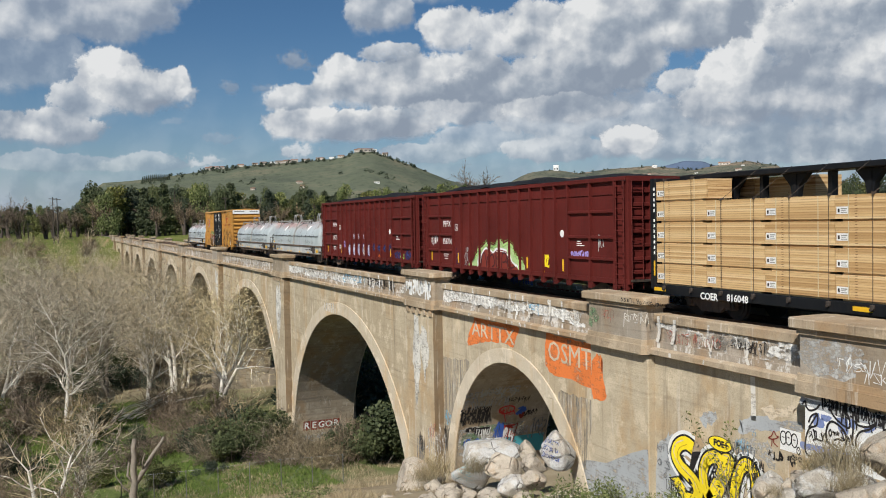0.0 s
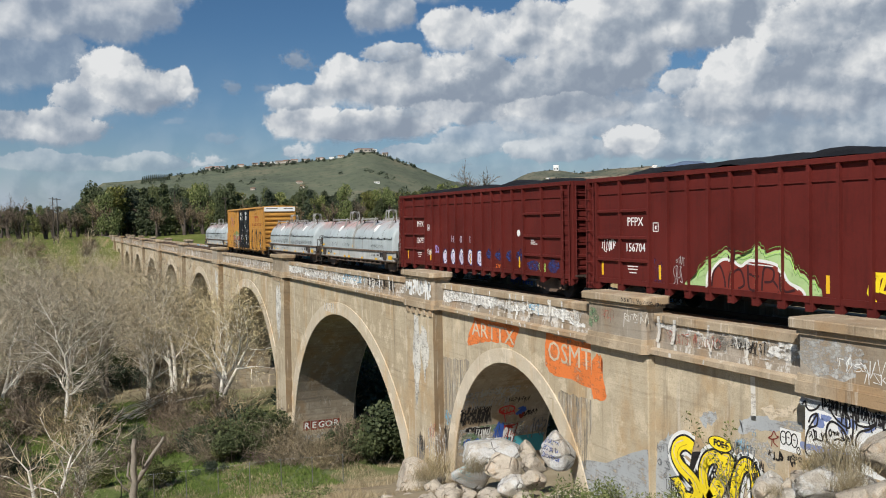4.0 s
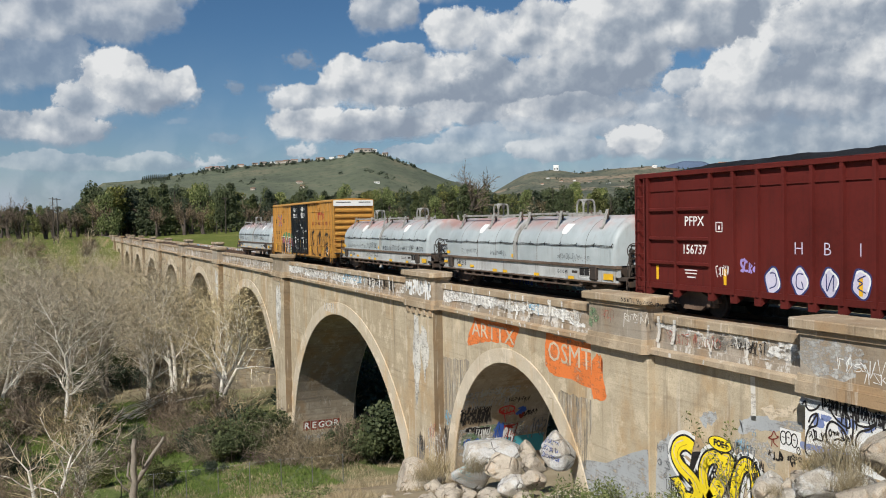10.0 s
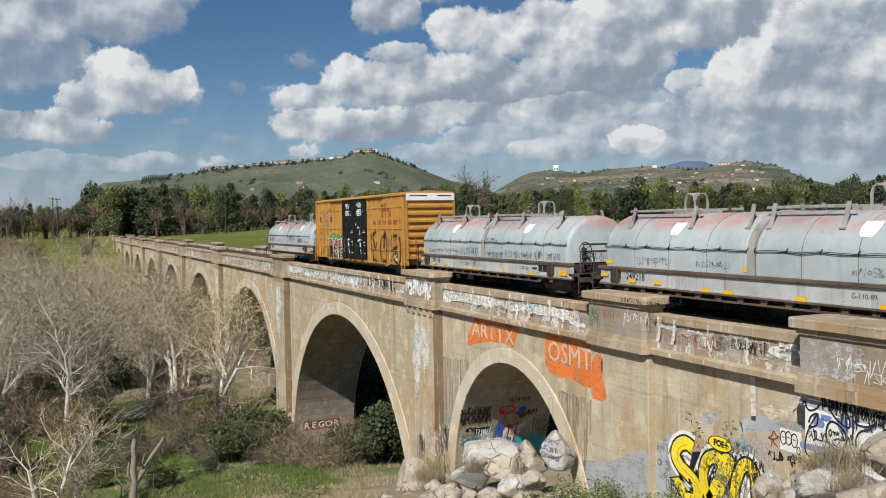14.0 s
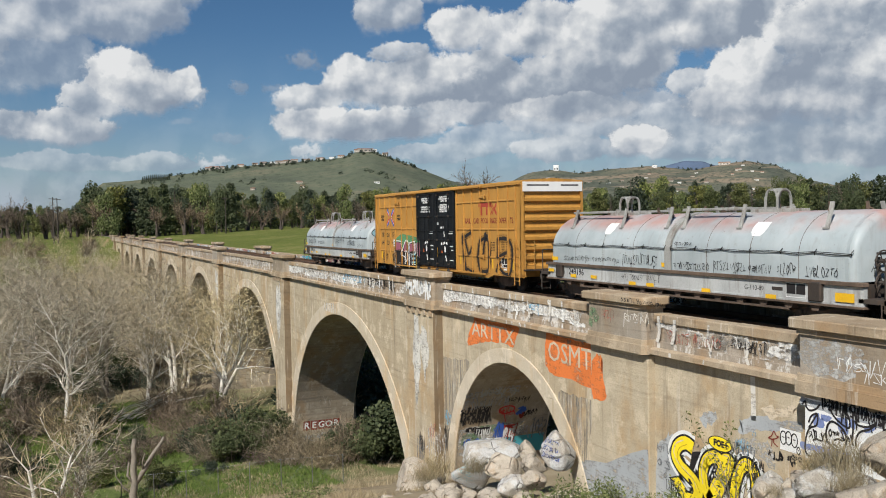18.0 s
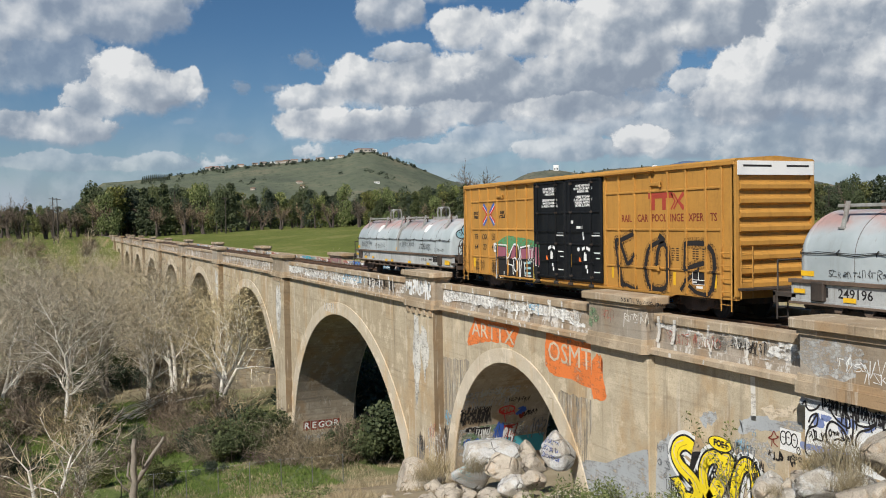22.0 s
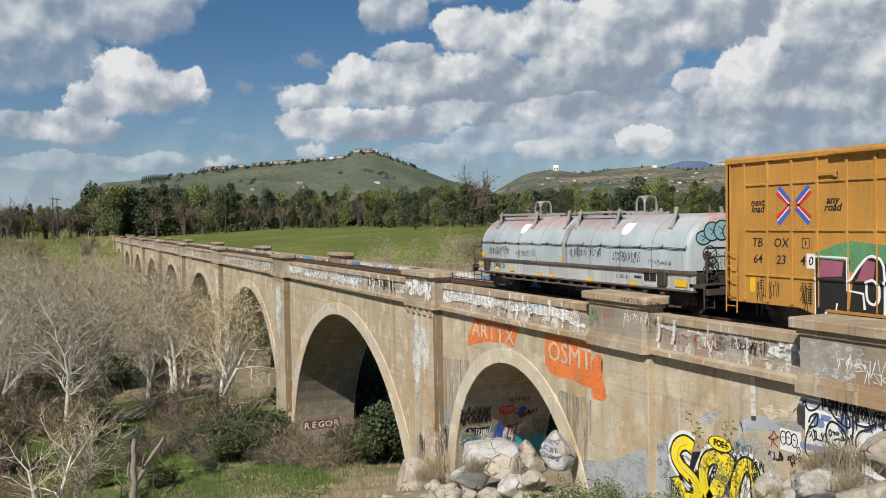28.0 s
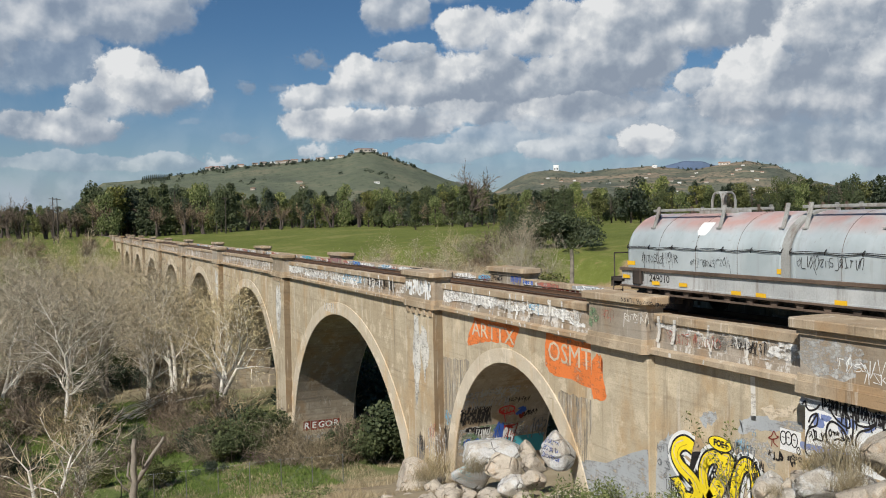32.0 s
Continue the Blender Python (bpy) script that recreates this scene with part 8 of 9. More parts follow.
# orange blocks with letters left bare
wall_blob("painted_block", ((36.25, -1.07), (34.0, -1.05), (32.08, -1.09), (32.38, -1.58), (32.61, -1.95), (34.05, -1.9), (35.43, -2.1), (36.78, -2.4), (37.01, -2.11)), F - 0.004, ORANGE_PAINT, "orange painted block with bare letters", 0.03, 8)
lettering(viaduct, "ARTTX", 0.95, 34.5, -1.58, F - 0.009, RING, 0.0, wide=1.35)
wall_blob("painted_block", ((29.88, -1.07), (28.07, -1.08), (26.4, -1.17), (26.4, -1.74), (26.4, -2.66), (28.1, -2.61), (29.11, -2.62), (29.91, -2.36)), F - 0.004, ORANGE_PAINT, "orange painted block with bare letters", 0.03, 9)
lettering(viaduct, "OSMT", 1.1, 28.2, -1.75, F - 0.009, RING, 0.0, wide=1.05)
wall_blob("painted_block", ((26.3, -1.65), (25.95, -1.38), (25.61, -1.45), (25.68, -1.87), (25.46, -2.52), (25.5, -2.88), (26.25, -2.89)), F - 0.275, ORANGE_PAINT, "", 0.03, 10)
# white panel with black scrawl and blue fill on the end block
E4 = F - 0.67
part("painted_panel", box(B(), E4 - 0.006, E4 - 0.002, 9.0, 16.22, -2.62, -1.12), WHITE, viaduct, "white painted panel with black and blue scrawl")
wall_blob("paint_patch", ((16.34, -1.12), (15.95, -1.14), (14.95, -1.18), (13.91, -1.24), (12.91, -1.28), (12.91, -1.58), (13.91, -1.45), (14.95, -1.41), (15.78, -1.35), (16.35, -1.32)), E4 - 0.008, GREY_PAINT, "", 0.012, 41)
wall_blob("paint_patch", ((16.35, -2.24), (15.79, -2.24), (14.95, -2.18), (14.95, -2.34), (15.79, -2.38), (16.35, -2.41)), E4 - 0.008, PALE_BLUE, "", 0.012, 42)
for k, pts in enumerate((((15.94, -1.51), (15.80, -1.44), (15.76, -1.54), (15.64, -1.55), (15.66, -1.76), (15.94, -1.76)), ((15.73, -1.44), (15.42, -1.45), (15.48, -1.57), (15.71, -1.57)), ((15.26, -1.44), (14.95, -1.41), (14.93, -1.75), (15.08, -1.78), (15.21, -1.68)), ((14.90, -1.39), (14.71, -1.41), (14.73, -1.60), (14.87, -1.58)), ((14.48, -1.50), (14.14, -1.35), (14.21, -1.52), (14.45, -1.62)))):
    wall_blob("paint_patch", pts, E4 - 0.009, PALE_BLUE, "dusty blue fill", 0.008, 43 + k)
# hand-drawn black lines of the piece
for k, (w, pts) in enumerate(((0.05, ((16.31, -1.31), (16.20, -1.21), (16.17, -1.34), (16.06, -1.41), (15.87, -1.34), (15.75, -1.21))), (0.05, ((16.10, -1.72), (16.01, -1.54), (15.83, -1.46), (15.85, -1.73), (16.06, -1.85), (16.17, -2.07), (16.21, -2.40), (16.07, -2.55), (15.75, -2.40))), (0.045, ((15.83, -1.46), (15.96, -1.65), (16.10, -1.85))),
                              (0.055, ((15.58, -1.92), (15.51, -1.66), (15.37, -1.55), (15.14, -1.63), (15.00, -1.76), (14.98, -1.99), (15.15, -2.19), (15.41, -2.15), (15.54, -2.02), (15.58, -1.86))), (0.05, ((15.42, -1.31), (15.23, -1.49), (14.90, -1.61), (14.90, -1.35), (15.05, -1.24))), (0.05, ((14.79, -1.19), (14.78, -1.61), (14.82, -1.89), (14.76, -2.00))),
                              (0.05, ((14.14, -1.35), (14.40, -1.48), (14.66, -1.48), (14.73, -1.40))), (0.05, ((14.14, -1.36), (14.33, -1.52), (14.59, -1.64), (14.70, -1.83), (14.70, -2.02))), (0.04, ((15.96, -2.14), (15.89, -2.07), (15.80, -2.08))), (0.045, ((15.34, -2.00), (15.21, -1.93), (15.08, -1.94), (14.95, -1.86))),
                              (0.04, ((15.48, -2.22), (15.36, -2.09), (15.18, -2.14))))):
    stroke("painted_line", pts, w, E4 - 0.012 - 0.0004 * k, INK)
for k, (a, b, c, d, w, n) in enumerate(((15.73, 14.95, -1.36, -0.97, 0.05, 7), (15.00, 13.88, -1.43, -1.04, 0.05, 9), (15.69, 14.79, -1.30, -1.01, 0.035, 8), (14.79, 13.45, -1.47, -1.06, 0.035, 10), (16.12, 15.54, -2.11, -1.87, 0.042, 4), (15.49, 15.02, -1.90, -1.71, 0.042, 4), (14.98, 14.76, -1.95, -1.79, 0.04, 4), (14.03, 12.91, -1.83, -1.21, 0.05, 6))):
    part("scrawl", scrawl(B(), a, b, c, d, E4 - 0.017, w, 200 + k, n), INK, viaduct)
part("painted_panel", box(B(), F - 0.006, F - 0.002, 17.0, 17.72, -2.83, -2.25), WHITE, viaduct, "small white painted panel with bubble letters")
for k, (a, b) in enumerate(((17.6, -2.5), (17.42, -2.48), (17.22, -2.5), (17.08, -2.74))):
    r = 0.13 if k < 3 else 0.07
    stroke("painted_line", [(a + r * 0.8 * cos(q * pi / 5), b + r * 1.35 * sin(q * pi / 5)) for q in range(11)], 0.035, F - 0.009, INK)
    stroke("painted_line", [(a + r * 0.3, b + 0.02), (a - r * 0.3, b + 0.01)], 0.03, F - 0.009, INK)
part("scrawl", scrawl(B(), 18.13, 17.62, -3.16, -2.88, F - 0.006, 0.055, 221, 4), INK, viaduct)
part("scrawl", scrawl(B(), 17.46, 16.98, -3.12, -2.85, F - 0.006, 0.055, 226, 4), INK, viaduct)
# small figure of a hat over two strokes
for pts in (((18.14, -2.62), (18.02, -2.54), (17.94, -2.40), (17.86, -2.50), (17.78, -2.53), (17.98, -2.63), (18.14, -2.62)), ((18.00, -2.64), (18.02, -2.83)), ((17.94, -2.63), (17.94, -2.72), (17.80, -2.79))):
    stroke("painted_line", pts, 0.035, F - 0.006, DARK_RED, n=4)
part("scrawl", scrawl(B(), 22.9, 22.4, -4.4, -3.6, F - 0.009, 0.03, 223, 5), GREY_PAINT, viaduct)
part("scrawl", scrawl(B(), 22.5, 21.9, -5.4, -4.8, F - 0.009, 0.03, 224, 6), INK, viaduct)
# parapet scrawls, paint runs and lime runs
for k, (a, b, c, d, w, n, mt) in enumerate(((22.4, 21.3, -0.5, -0.1, 0.03, 6, FADED_RED), (21.1, 19.9, -0.55, -0.1, 0.035, 5, FADED_RED), (21.0, 20.0, -0.5, -0.15, 0.03, 8, LIME_RUN), (19.5, 18.1, -0.4, -0.02, 0.03, 10, INK),
                                             (30.6, 27.2, -0.4, 0.0, 0.05, 14, LIME_RUN), (36.5, 31.5, -0.42, 0.02, 0.07, 18, LIME_RUN), (31.2, 30.2, -0.3, 0.02, 0.04, 6, SKY_BLUE),
                                             (56.0, 51.5, -0.45, 0.03, 0.08, 9, SKY_BLUE), (51.0, 46.5, -0.5, 0.03, 0.09, 11, INK), (69.0, 57.0, -0.45, 0.03, 0.09, 40, LIME_RUN), (98.0, 78.0, -0.45, 0.03, 0.1, 44, LIME_RUN))):
    part("scrawl", scrawl(B(), a, b, c, d, 17.476, w, 240 + k, n), mt, viaduct)
for k, pts in enumerate((((39.48, -0.00), (37.76, 0.16), (36.29, 0.10), (36.19, -0.36), (37.78, -0.37), (39.50, -0.56)), ((36.29, 0.05), (34.25, 0.14), (33.41, -0.09), (32.55, -0.12), (32.71, -0.37), (33.84, -0.32), (36.19, -0.41)), ((32.70, -0.18), (31.58, -0.12), (30.51, 0.04), (30.53, -0.37), (31.58, -0.32), (32.71, -0.44)),
                         ((30.56, 0.12), (28.92, 0.01), (28.00, -0.06), (28.09, -0.36), (29.35, -0.35), (30.52, -0.35)), ((28.09, -0.23), (27.47, -0.34), (26.95, -0.46), (27.17, -0.65), (28.01, -0.48)), ((22.84, 0.08), (21.92, 0.02), (22.00, -0.13), (22.81, -0.06)), ((71.12, 0.18), (66.29, 0.27), (66.51, -0.35), (70.80, -0.46)), ((65.50, -0.22), (60.18, -0.14), (60.36, -0.63), (65.38, -0.64)),
                         ((58.13, -0.12), (53.79, -0.13), (52.11, -0.25), (54.17, -0.59), (57.89, -0.50)), ((18.01, -0.10), (17.45, -0.15), (17.49, -0.36), (18.01, -0.34)), ((17.74, 0.17), (17.10, 0.10), (17.14, -0.14), (17.68, -0.06)))):
    wall_blob("white_splash", pts, P_WALL - 0.003 - 0.0004 * (k % 3), SPLASH, "thick splash of white paint or lime", 0.025, 560 + k)
for k, (px0, drop) in enumerate(((71.98, 0.50), (67.73, 0.55), (62.52, 0.70), (60.04, 0.80), (57.20, 0.75), (54.23, 0.60), (52.18, 0.80), (50.57, 0.85), (48.85, 0.80), (47.13, 0.90), (39.22, 0.70), (38.49, 0.45), (36.18, 0.75), (34.47, 0.90), (32.59, 0.80), (32.10, 1.00), (31.48, 0.75), (29.46, 0.60), (28.47, 0.85))):
    rr = random.Random(900 + k)
    pts = [(px0 + rr.gauss(0, 0.03), 0.03 - 0.6 * drop * q / 3) for q in range(4)]
    stroke("lime_run", pts, rr.uniform(0.09, 0.2), P_WALL - 0.004, SPLASH)
    stroke("lime_run", [(px0, 0.3), (px0 + rr.gauss(0, 0.02), 0.07)], rr.uniform(0.08, 0.16), 17.428, SPLASH)
    if drop > 0.7:
        stroke("lime_run", [(px0 + 0.02, -0.56), (px0 + rr.gauss(0, 0.05), -0.74)], rr.uniform(0.07, 0.14), 17.455, SPLASH)
        stroke("lime_run", [(px0, -0.80), (px0 + rr.gauss(0, 0.05), -0.94)], 0.1, 17.244, SPLASH)
rr = random.Random(16)
for k in range(46):
    y = 17.3 + 0.42 * k + 0.022 * k * k + rr.uniform(-0.2, 0.2)
    if any(abs(y - q) < 2.2 for q in (24.6, 41.65, 72.4)):
        continue
    hw, top, low = rr.uniform(0.2, 0.7), rr.uniform(-0.1, 0.04), rr.uniform(-0.56, -0.2)
    wall_blob("paint_patch", ((y + hw, low), (y + hw * 0.9, top), (y - hw, top - 0.05), (y - hw * 0.8, (low + top) / 2), (y, low - 0.0)), 17.4775, GRIME if k % 4 == 1 else LIME_WASH, "", 0.02, 500 + k)
rr = random.Random(6)
for y in (21.9, 20.35, 18.85, 27.6, 29.3, 31.0, 32.6, 34.2, 36.0, 37.4, 46.5, 48.2, 50.5, 52.6, 55.0, 57.2, 59.5, 62.0, 64.0, 66.5, 68.5, 22.7):
    top = rr.uniform(-0.05, 0.3)
    w = rr.uniform(0.05, 0.16)
    pts = [(y + 0.03 * rr.gauss(0, 1), top), (y + 0.05 * rr.gauss(0, 1), -0.25), (y + 0.08 * rr.gauss(0, 1), -0.56)]
    stroke("lime_run", pts, w, 17.41 if top > 0.06 else 17.478, LIME_RUN, "white lime run")
    stroke("lime_run", [(y, -0.56), (y + rr.gauss(0, 0.06), -0.74)], w, 17.45, LIME_RUN)
    if rr.random() < 0.7:
        stroke("lime_run", [(y, -0.80), (y + rr.gauss(0, 0.05), -0.93)], w * 0.9, 17.244, LIME_RUN)
stroke("lime_run", [(18.72, -1.05), (18.7, -1.6), (18.69, -2.27)], 0.18, F, LIME_RUN, "white lime run")
# pillars
for k, (y0, y1, c, d, x, mt, w, n) in enumerate(((24.1, 22.8, -0.05, 0.35, 17.12, LIME_RUN, 0.035, 7), (26.05, 25.6, -0.4, 0.3, 17.12, FADED_GREEN, 0.2, 2), (25.4, 24.6, 0.0, 0.35, 17.12, FADED_RED, 0.03, 3),
                                                 (15.3, 13.4, -0.28, 0.12, 16.75, WHITE, 0.024, 9), (14.4, 12.0, -0.5, -0.2, 16.75, WHITE, 0.022, 10), (13.6, 12.8, -0.1, 0.3, 16.75, BLUE, 0.06, 3),
                                                 (43.3, 40.0, -0.35, 0.45, 16.98, WHITE, 0.16, 14), (24.0, 21.3, 0.66, 0.8, 16.93, INK, 0.02, 16))):
    part("scrawl", scrawl(B(), y0, y1, c, d, x, w, 280 + k, n), mt, viaduct)
wall_blob("paint_patch", ((16.2, 0.35), (14.6, 0.35), (14.4, -0.1), (15.2, -0.5), (16.2, -0.3)), 16.746, PATCHY, "", 0.05, 30)
for y in (41.4, 72.2, 103.0):
    for k in range(4):
        dy, hw, top, low = rr.uniform(-0.8, 0.8), rr.uniform(0.3, 0.65), rr.uniform(-1.9, -1.4), rr.uniform(-6.5, -4.2)
        mid = (top + low) / 2
        wall_blob("lime_run", ((y + dy + hw * 0.5, top), (y + dy - hw * 0.4, top - 0.2), (y + dy - hw, mid), (y + dy - hw * 0.3, low + 0.5), (y + dy, low), (y + dy + hw * 0.4, low + 0.8), (y + dy + hw, mid + 0.4)), F - 0.523 - 0.001 * k, BLOOM, "pale lime bloom on the pilaster", 0.06, 650 + k)
for k, (y0, y1, z0, z1, x, mt) in enumerate(((74.0, 71.0, -15.0, -13.4, F - 0.95, INK), (74.2, 71.2, -16.0, -14.2, F - 0.95, SKY_BLUE), (73.5, 71.0, -13.0, -11.6, F - 0.52, INK), (74.1, 71.0, -14.4, -13.2, F - 0.95, WHITE), (73.8, 71.2, -15.8, -14.8, F - 0.95, WHITE))):
    part("scrawl", scrawl(B(), y0, y1, z0, z1, x, 0.07, 300 + k, 9), mt, viaduct)
# weather streaks at the haunches
for k, (pts, x) in enumerate(((((29.01, -3.23), (28.27, -3.17), (27.58, -3.24), (27.53, -4.36), (27.40, -5.38), (28.10, -5.98), (28.40, -4.98), (28.94, -4.01)), F - 0.003),
                              (((27.80, -3.16), (26.61, -3.19), (26.55, -3.75), (27.01, -4.88), (27.26, -5.97), (27.54, -5.21)), F - 0.004),
                              (((39.85, -3.28), (38.05, -3.21), (36.93, -3.16), (37.20, -4.00), (38.14, -5.50), (38.58, -6.68), (39.70, -7.77), (39.87, -5.26)), F - 0.003))):
    wall_blob("water_stain", pts, x, STREAKS, "grey and white weather streaks", 0.03, 610 + k)
for k, (a, b, c, d, x, mt, w, n) in enumerate(((40.59, 39.87, -7.40, -6.74, F - 0.52, FADED_RED, 0.05, 4), (42.31, 41.23, -9.12, -7.58, F - 0.52, GREY_INK, 0.04, 9), (41.98, 41.21, -8.43, -7.40, F - 0.52, INK, 0.035, 8), (40.03, 39.00, -8.01, -6.65, F, INK, 0.03, 14), (39.77, 38.95, -6.57, -5.87, F, SKY_BLUE, 0.06, 5), (40.99, 38.52, -8.85, -6.29, F - 0.52, LIME_WASH, 0.08, 9))):
    part("scrawl", scrawl(B(), a, b, c, d, x - 0.004, w, 740 + k, n), mt, viaduct)

# inside the arches: the piers' faces that look towards the abutment
def on_pier(bm, y):
    """Lays flat work made for x = 0 on the inner face of a pier and up the vault: (y, z) become (x, z)."""
    yc, a, b, crown = y
    for v in bm.verts:
        q = max(-1.0, min(1.0, (v.co.z - crown + b) / b))
        face = yc + a * (sqrt(1 - q * q) if q > 0 else 1.0)
        v.co = Vector((v.co.y, face + v.co.x - 0.012, v.co.z))
    return bm


Y1 = SMALL
for k, (a, b, c, d, mt) in enumerate(((17.60, 21.16, -8.01, -6.56, LIME_WASH), (17.74, 18.79, -7.63, -6.91, FADED_GREEN), (18.63, 19.96, -6.93, -6.56, FADED_GREEN), (18.41, 19.22, -7.02, -6.65, INK), (19.93, 20.57, -7.47, -6.67, RED), (20.46, 21.11, -7.44, -6.74, LIME_WASH), (21.00, 21.76, -8.26, -7.51, INK), (20.06, 22.34, -8.24, -7.33, TEAL))):
    bm = B()
    for i in range(8):
        box(bm, -0.003 - 0.001 * k, 0, a, b, c + (d - c) * i / 8, c + (d - c) * (i + 1) / 8)
    bmesh.ops.remove_doubles(bm, verts=bm.verts, dist=0.0001)
    part("paint_patch", on_pier(bm, Y1), mt, viaduct)
for k, (a, b, c, d, w, n, mt) in enumerate(((17.91, 18.47, -6.88, -6.61, 0.07, 4, INK), (18.47, 19.22, -7.02, -6.69, 0.06, 5, WHITE), (17.87, 18.64, -7.63, -7.12, 0.05, 5, BLUE), (18.54, 19.29, -7.65, -7.17, 0.06, 6, BLUE), (19.43, 20.00, -7.52, -6.61, 0.07, 4, BLUE), (20.00, 20.58, -7.47, -6.86, 0.09, 4, WHITE),
                                            (17.44, 18.86, -5.04, -4.68, 0.06, 7, GREY_PAINT), (18.14, 20.36, -5.04, -4.45, 0.06, 9, GREY_PAINT), (17.47, 19.97, -5.66, -5.08, 0.05, 12, GREY_PAINT), (17.43, 18.88, -5.95, -5.52, 0.06, 8, INK), (17.69, 19.08, -6.46, -5.97, 0.07, 7, INK), (17.49, 18.26, -6.19, -5.67, 0.09, 4, INK),
                                            (18.24, 19.05, -6.44, -5.44, 0.05, 7, INK), (19.51, 20.53, -6.17, -5.67, 0.05, 5, RED), (20.54, 21.03, -6.14, -5.69, 0.2, 2, BLUE), (20.71, 20.97, -6.45, -5.95, 0.16, 1, DARK_RED), (20.92, 21.71, -6.26, -5.88, 0.05, 5, INK), (19.98, 20.78, -7.55, -6.47, 0.05, 3, DARK_RED),
                                            (19.72, 21.02, -5.47, -5.15, 0.04, 9, INK), (21.08, 22.24, -7.22, -6.78, 0.05, 6, GREY_PAINT), (19.45, 21.54, -8.14, -7.67, 0.06, 9, SKY_BLUE), (21.57, 22.57, -7.60, -6.51, 0.05, 5, GREY_INK))):
    part("scrawl", on_pier(scrawl(B(), a, b, c, d, -0.012, w, 330 + k, n), Y1), mt, viaduct)
stroke_ring = [(19.96 + 0.42 * cos(q * pi / 8), -5.82 + 0.2 * sin(q * pi / 8)) for q in range(17)]
part("painted_line", on_pier(ribbon(B(), stroke_ring, 0.07, 0.0, 0.012), Y1), RED, viaduct, "red outlined eye shape")
Y2 = ((PIERS[0] + PIERS[1]) / 2, R_BIG, R_BIG, CROWN)
for i, ch in enumerate("REGOR"):
    x = 18.55 + i * 0.62
    part("painted_block", on_pier(box(B(), -0.004, 0, x - 0.28, x + 0.28, -13.55, -12.75), Y2), DARK_RED, viaduct, "dark red painted block with a white letter")
    bm = text_bm(ch, 0.75, 0.02)
    for v in bm.verts:
        v.co = Vector((-0.012 - v.co.z, x + v.co.x, v.co.y - 13.15))
    part("lettering", on_pier(bm, Y2), WHITE, viaduct)
for k, (a, b, c, d, mt) in enumerate(((20.0, 22.3, -14.6, -13.8, INK), (21.5, 22.8, -15.3, -14.2, TEAL), (18.3, 20.2, -14.6, -13.9, GREY_PAINT))):
    part("scrawl", on_pier(scrawl(B(), a, b, c, d, -0.012, 0.07, 360 + k, 9), Y2), mt, viaduct)

# far parapet and its pillars, seen on their inner side
for k, (a, b, c, d, mt, w, n) in enumerate(((62.0, 58.0, -0.1, 0.04, SKY_BLUE, 0.2, 4), (57.5, 53.5, -0.12, 0.04, INK, 0.09, 9), (50.0, 44.0, -0.1, 0.04, WHITE, 0.06, 12), (43.2, 42.0, -0.1, 0.04, BLUE, 0.1, 4), (66.0, 63.0, -0.1, 0.04, PINK, 0.1, 6),
                                            (80.0, 67.0, -0.1, 0.04, WHITE, 0.12, 20), (38.0, 34.0, -0.1, 0.04, DARK_RED, 0.06, 9), (41.0, 39.9, 0.1, 0.5, BLUE, 0.05, 8), (43.3, 42.0, 0.0, 0.5, INK, 0.05, 8), (74.0, 70.8, 0.0, 0.5, PINK, 0.08, 8))):
    part("scrawl", scrawl(B(), a, b, c, d, 22.01 if k in (7, 8, 9) else 22.13, w, 400 + k, n), mt, viaduct)

rr = random.Random(88)
y = 27.5
k = 0
while y < 150:
    w = rr.uniform(0.8, 2.6) * (1 + y / 80)
    x = 22.076
    for q in range(2):
        y2 = y + rr.uniform(0, w * 0.5)
        wall_blob("paint_patch", ((y2 + w * 0.5, rr.uniform(0.06, 0.12)), (y2 + w * 0.45, rr.uniform(0.2, 0.31)), (y2 - w * 0.1, rr.uniform(0.2, 0.31)), (y2 - w * 0.2, 0.07)), x - 0.001 * q, (SPLASH, LIME_WASH, SKY_BLUE, SPLASH, GREY_PAINT, FADED_RED)[(k + 2 * q) % 6], "", 0.02, 800 + k)
    if k % 2 == 0 and y < 100:
        part("scrawl", scrawl(B(), y + w * 0.5, y - w * 0.2, 0.07, 0.31, x - 0.004, 0.03 + 0.0006 * y, 820 + k, 6), (INK, WHITE, BLUE, DARK_RED, TEAL)[k // 2 % 5], viaduct)
    y += w
    k += 1

# lime on the crown of the large arch
for k in range(7):
    y = 57.9 + k * 0.42
    stroke("lime_run", [(y, -2.1 - 0.02 * k), (y + 0.02, -2.45), (y, -2.78)], 0.16 + 0.05 * (k % 3), F - 0.062, LIME_RUN)
# ---- poles, fence, houses, palm ----
POLE = plain("pole_wood", (0.06, 0.05, 0.042), 0.9, var=0.3)
GALV = plain("galvanised_steel", (0.2, 0.2, 0.2), 0.5, 0.6, var=0.15)
ROOF = plain("roof_tiles", (0.28, 0.16, 0.11), 0.9, var=0.3, scale=0.3)
PLASTER = plain("house_plaster", (0.48, 0.43, 0.37), 0.9, var=0.12, scale=0.2)
GLASS = plain("dark_window", (0.03, 0.035, 0.045), 0.15, bumpy=0)


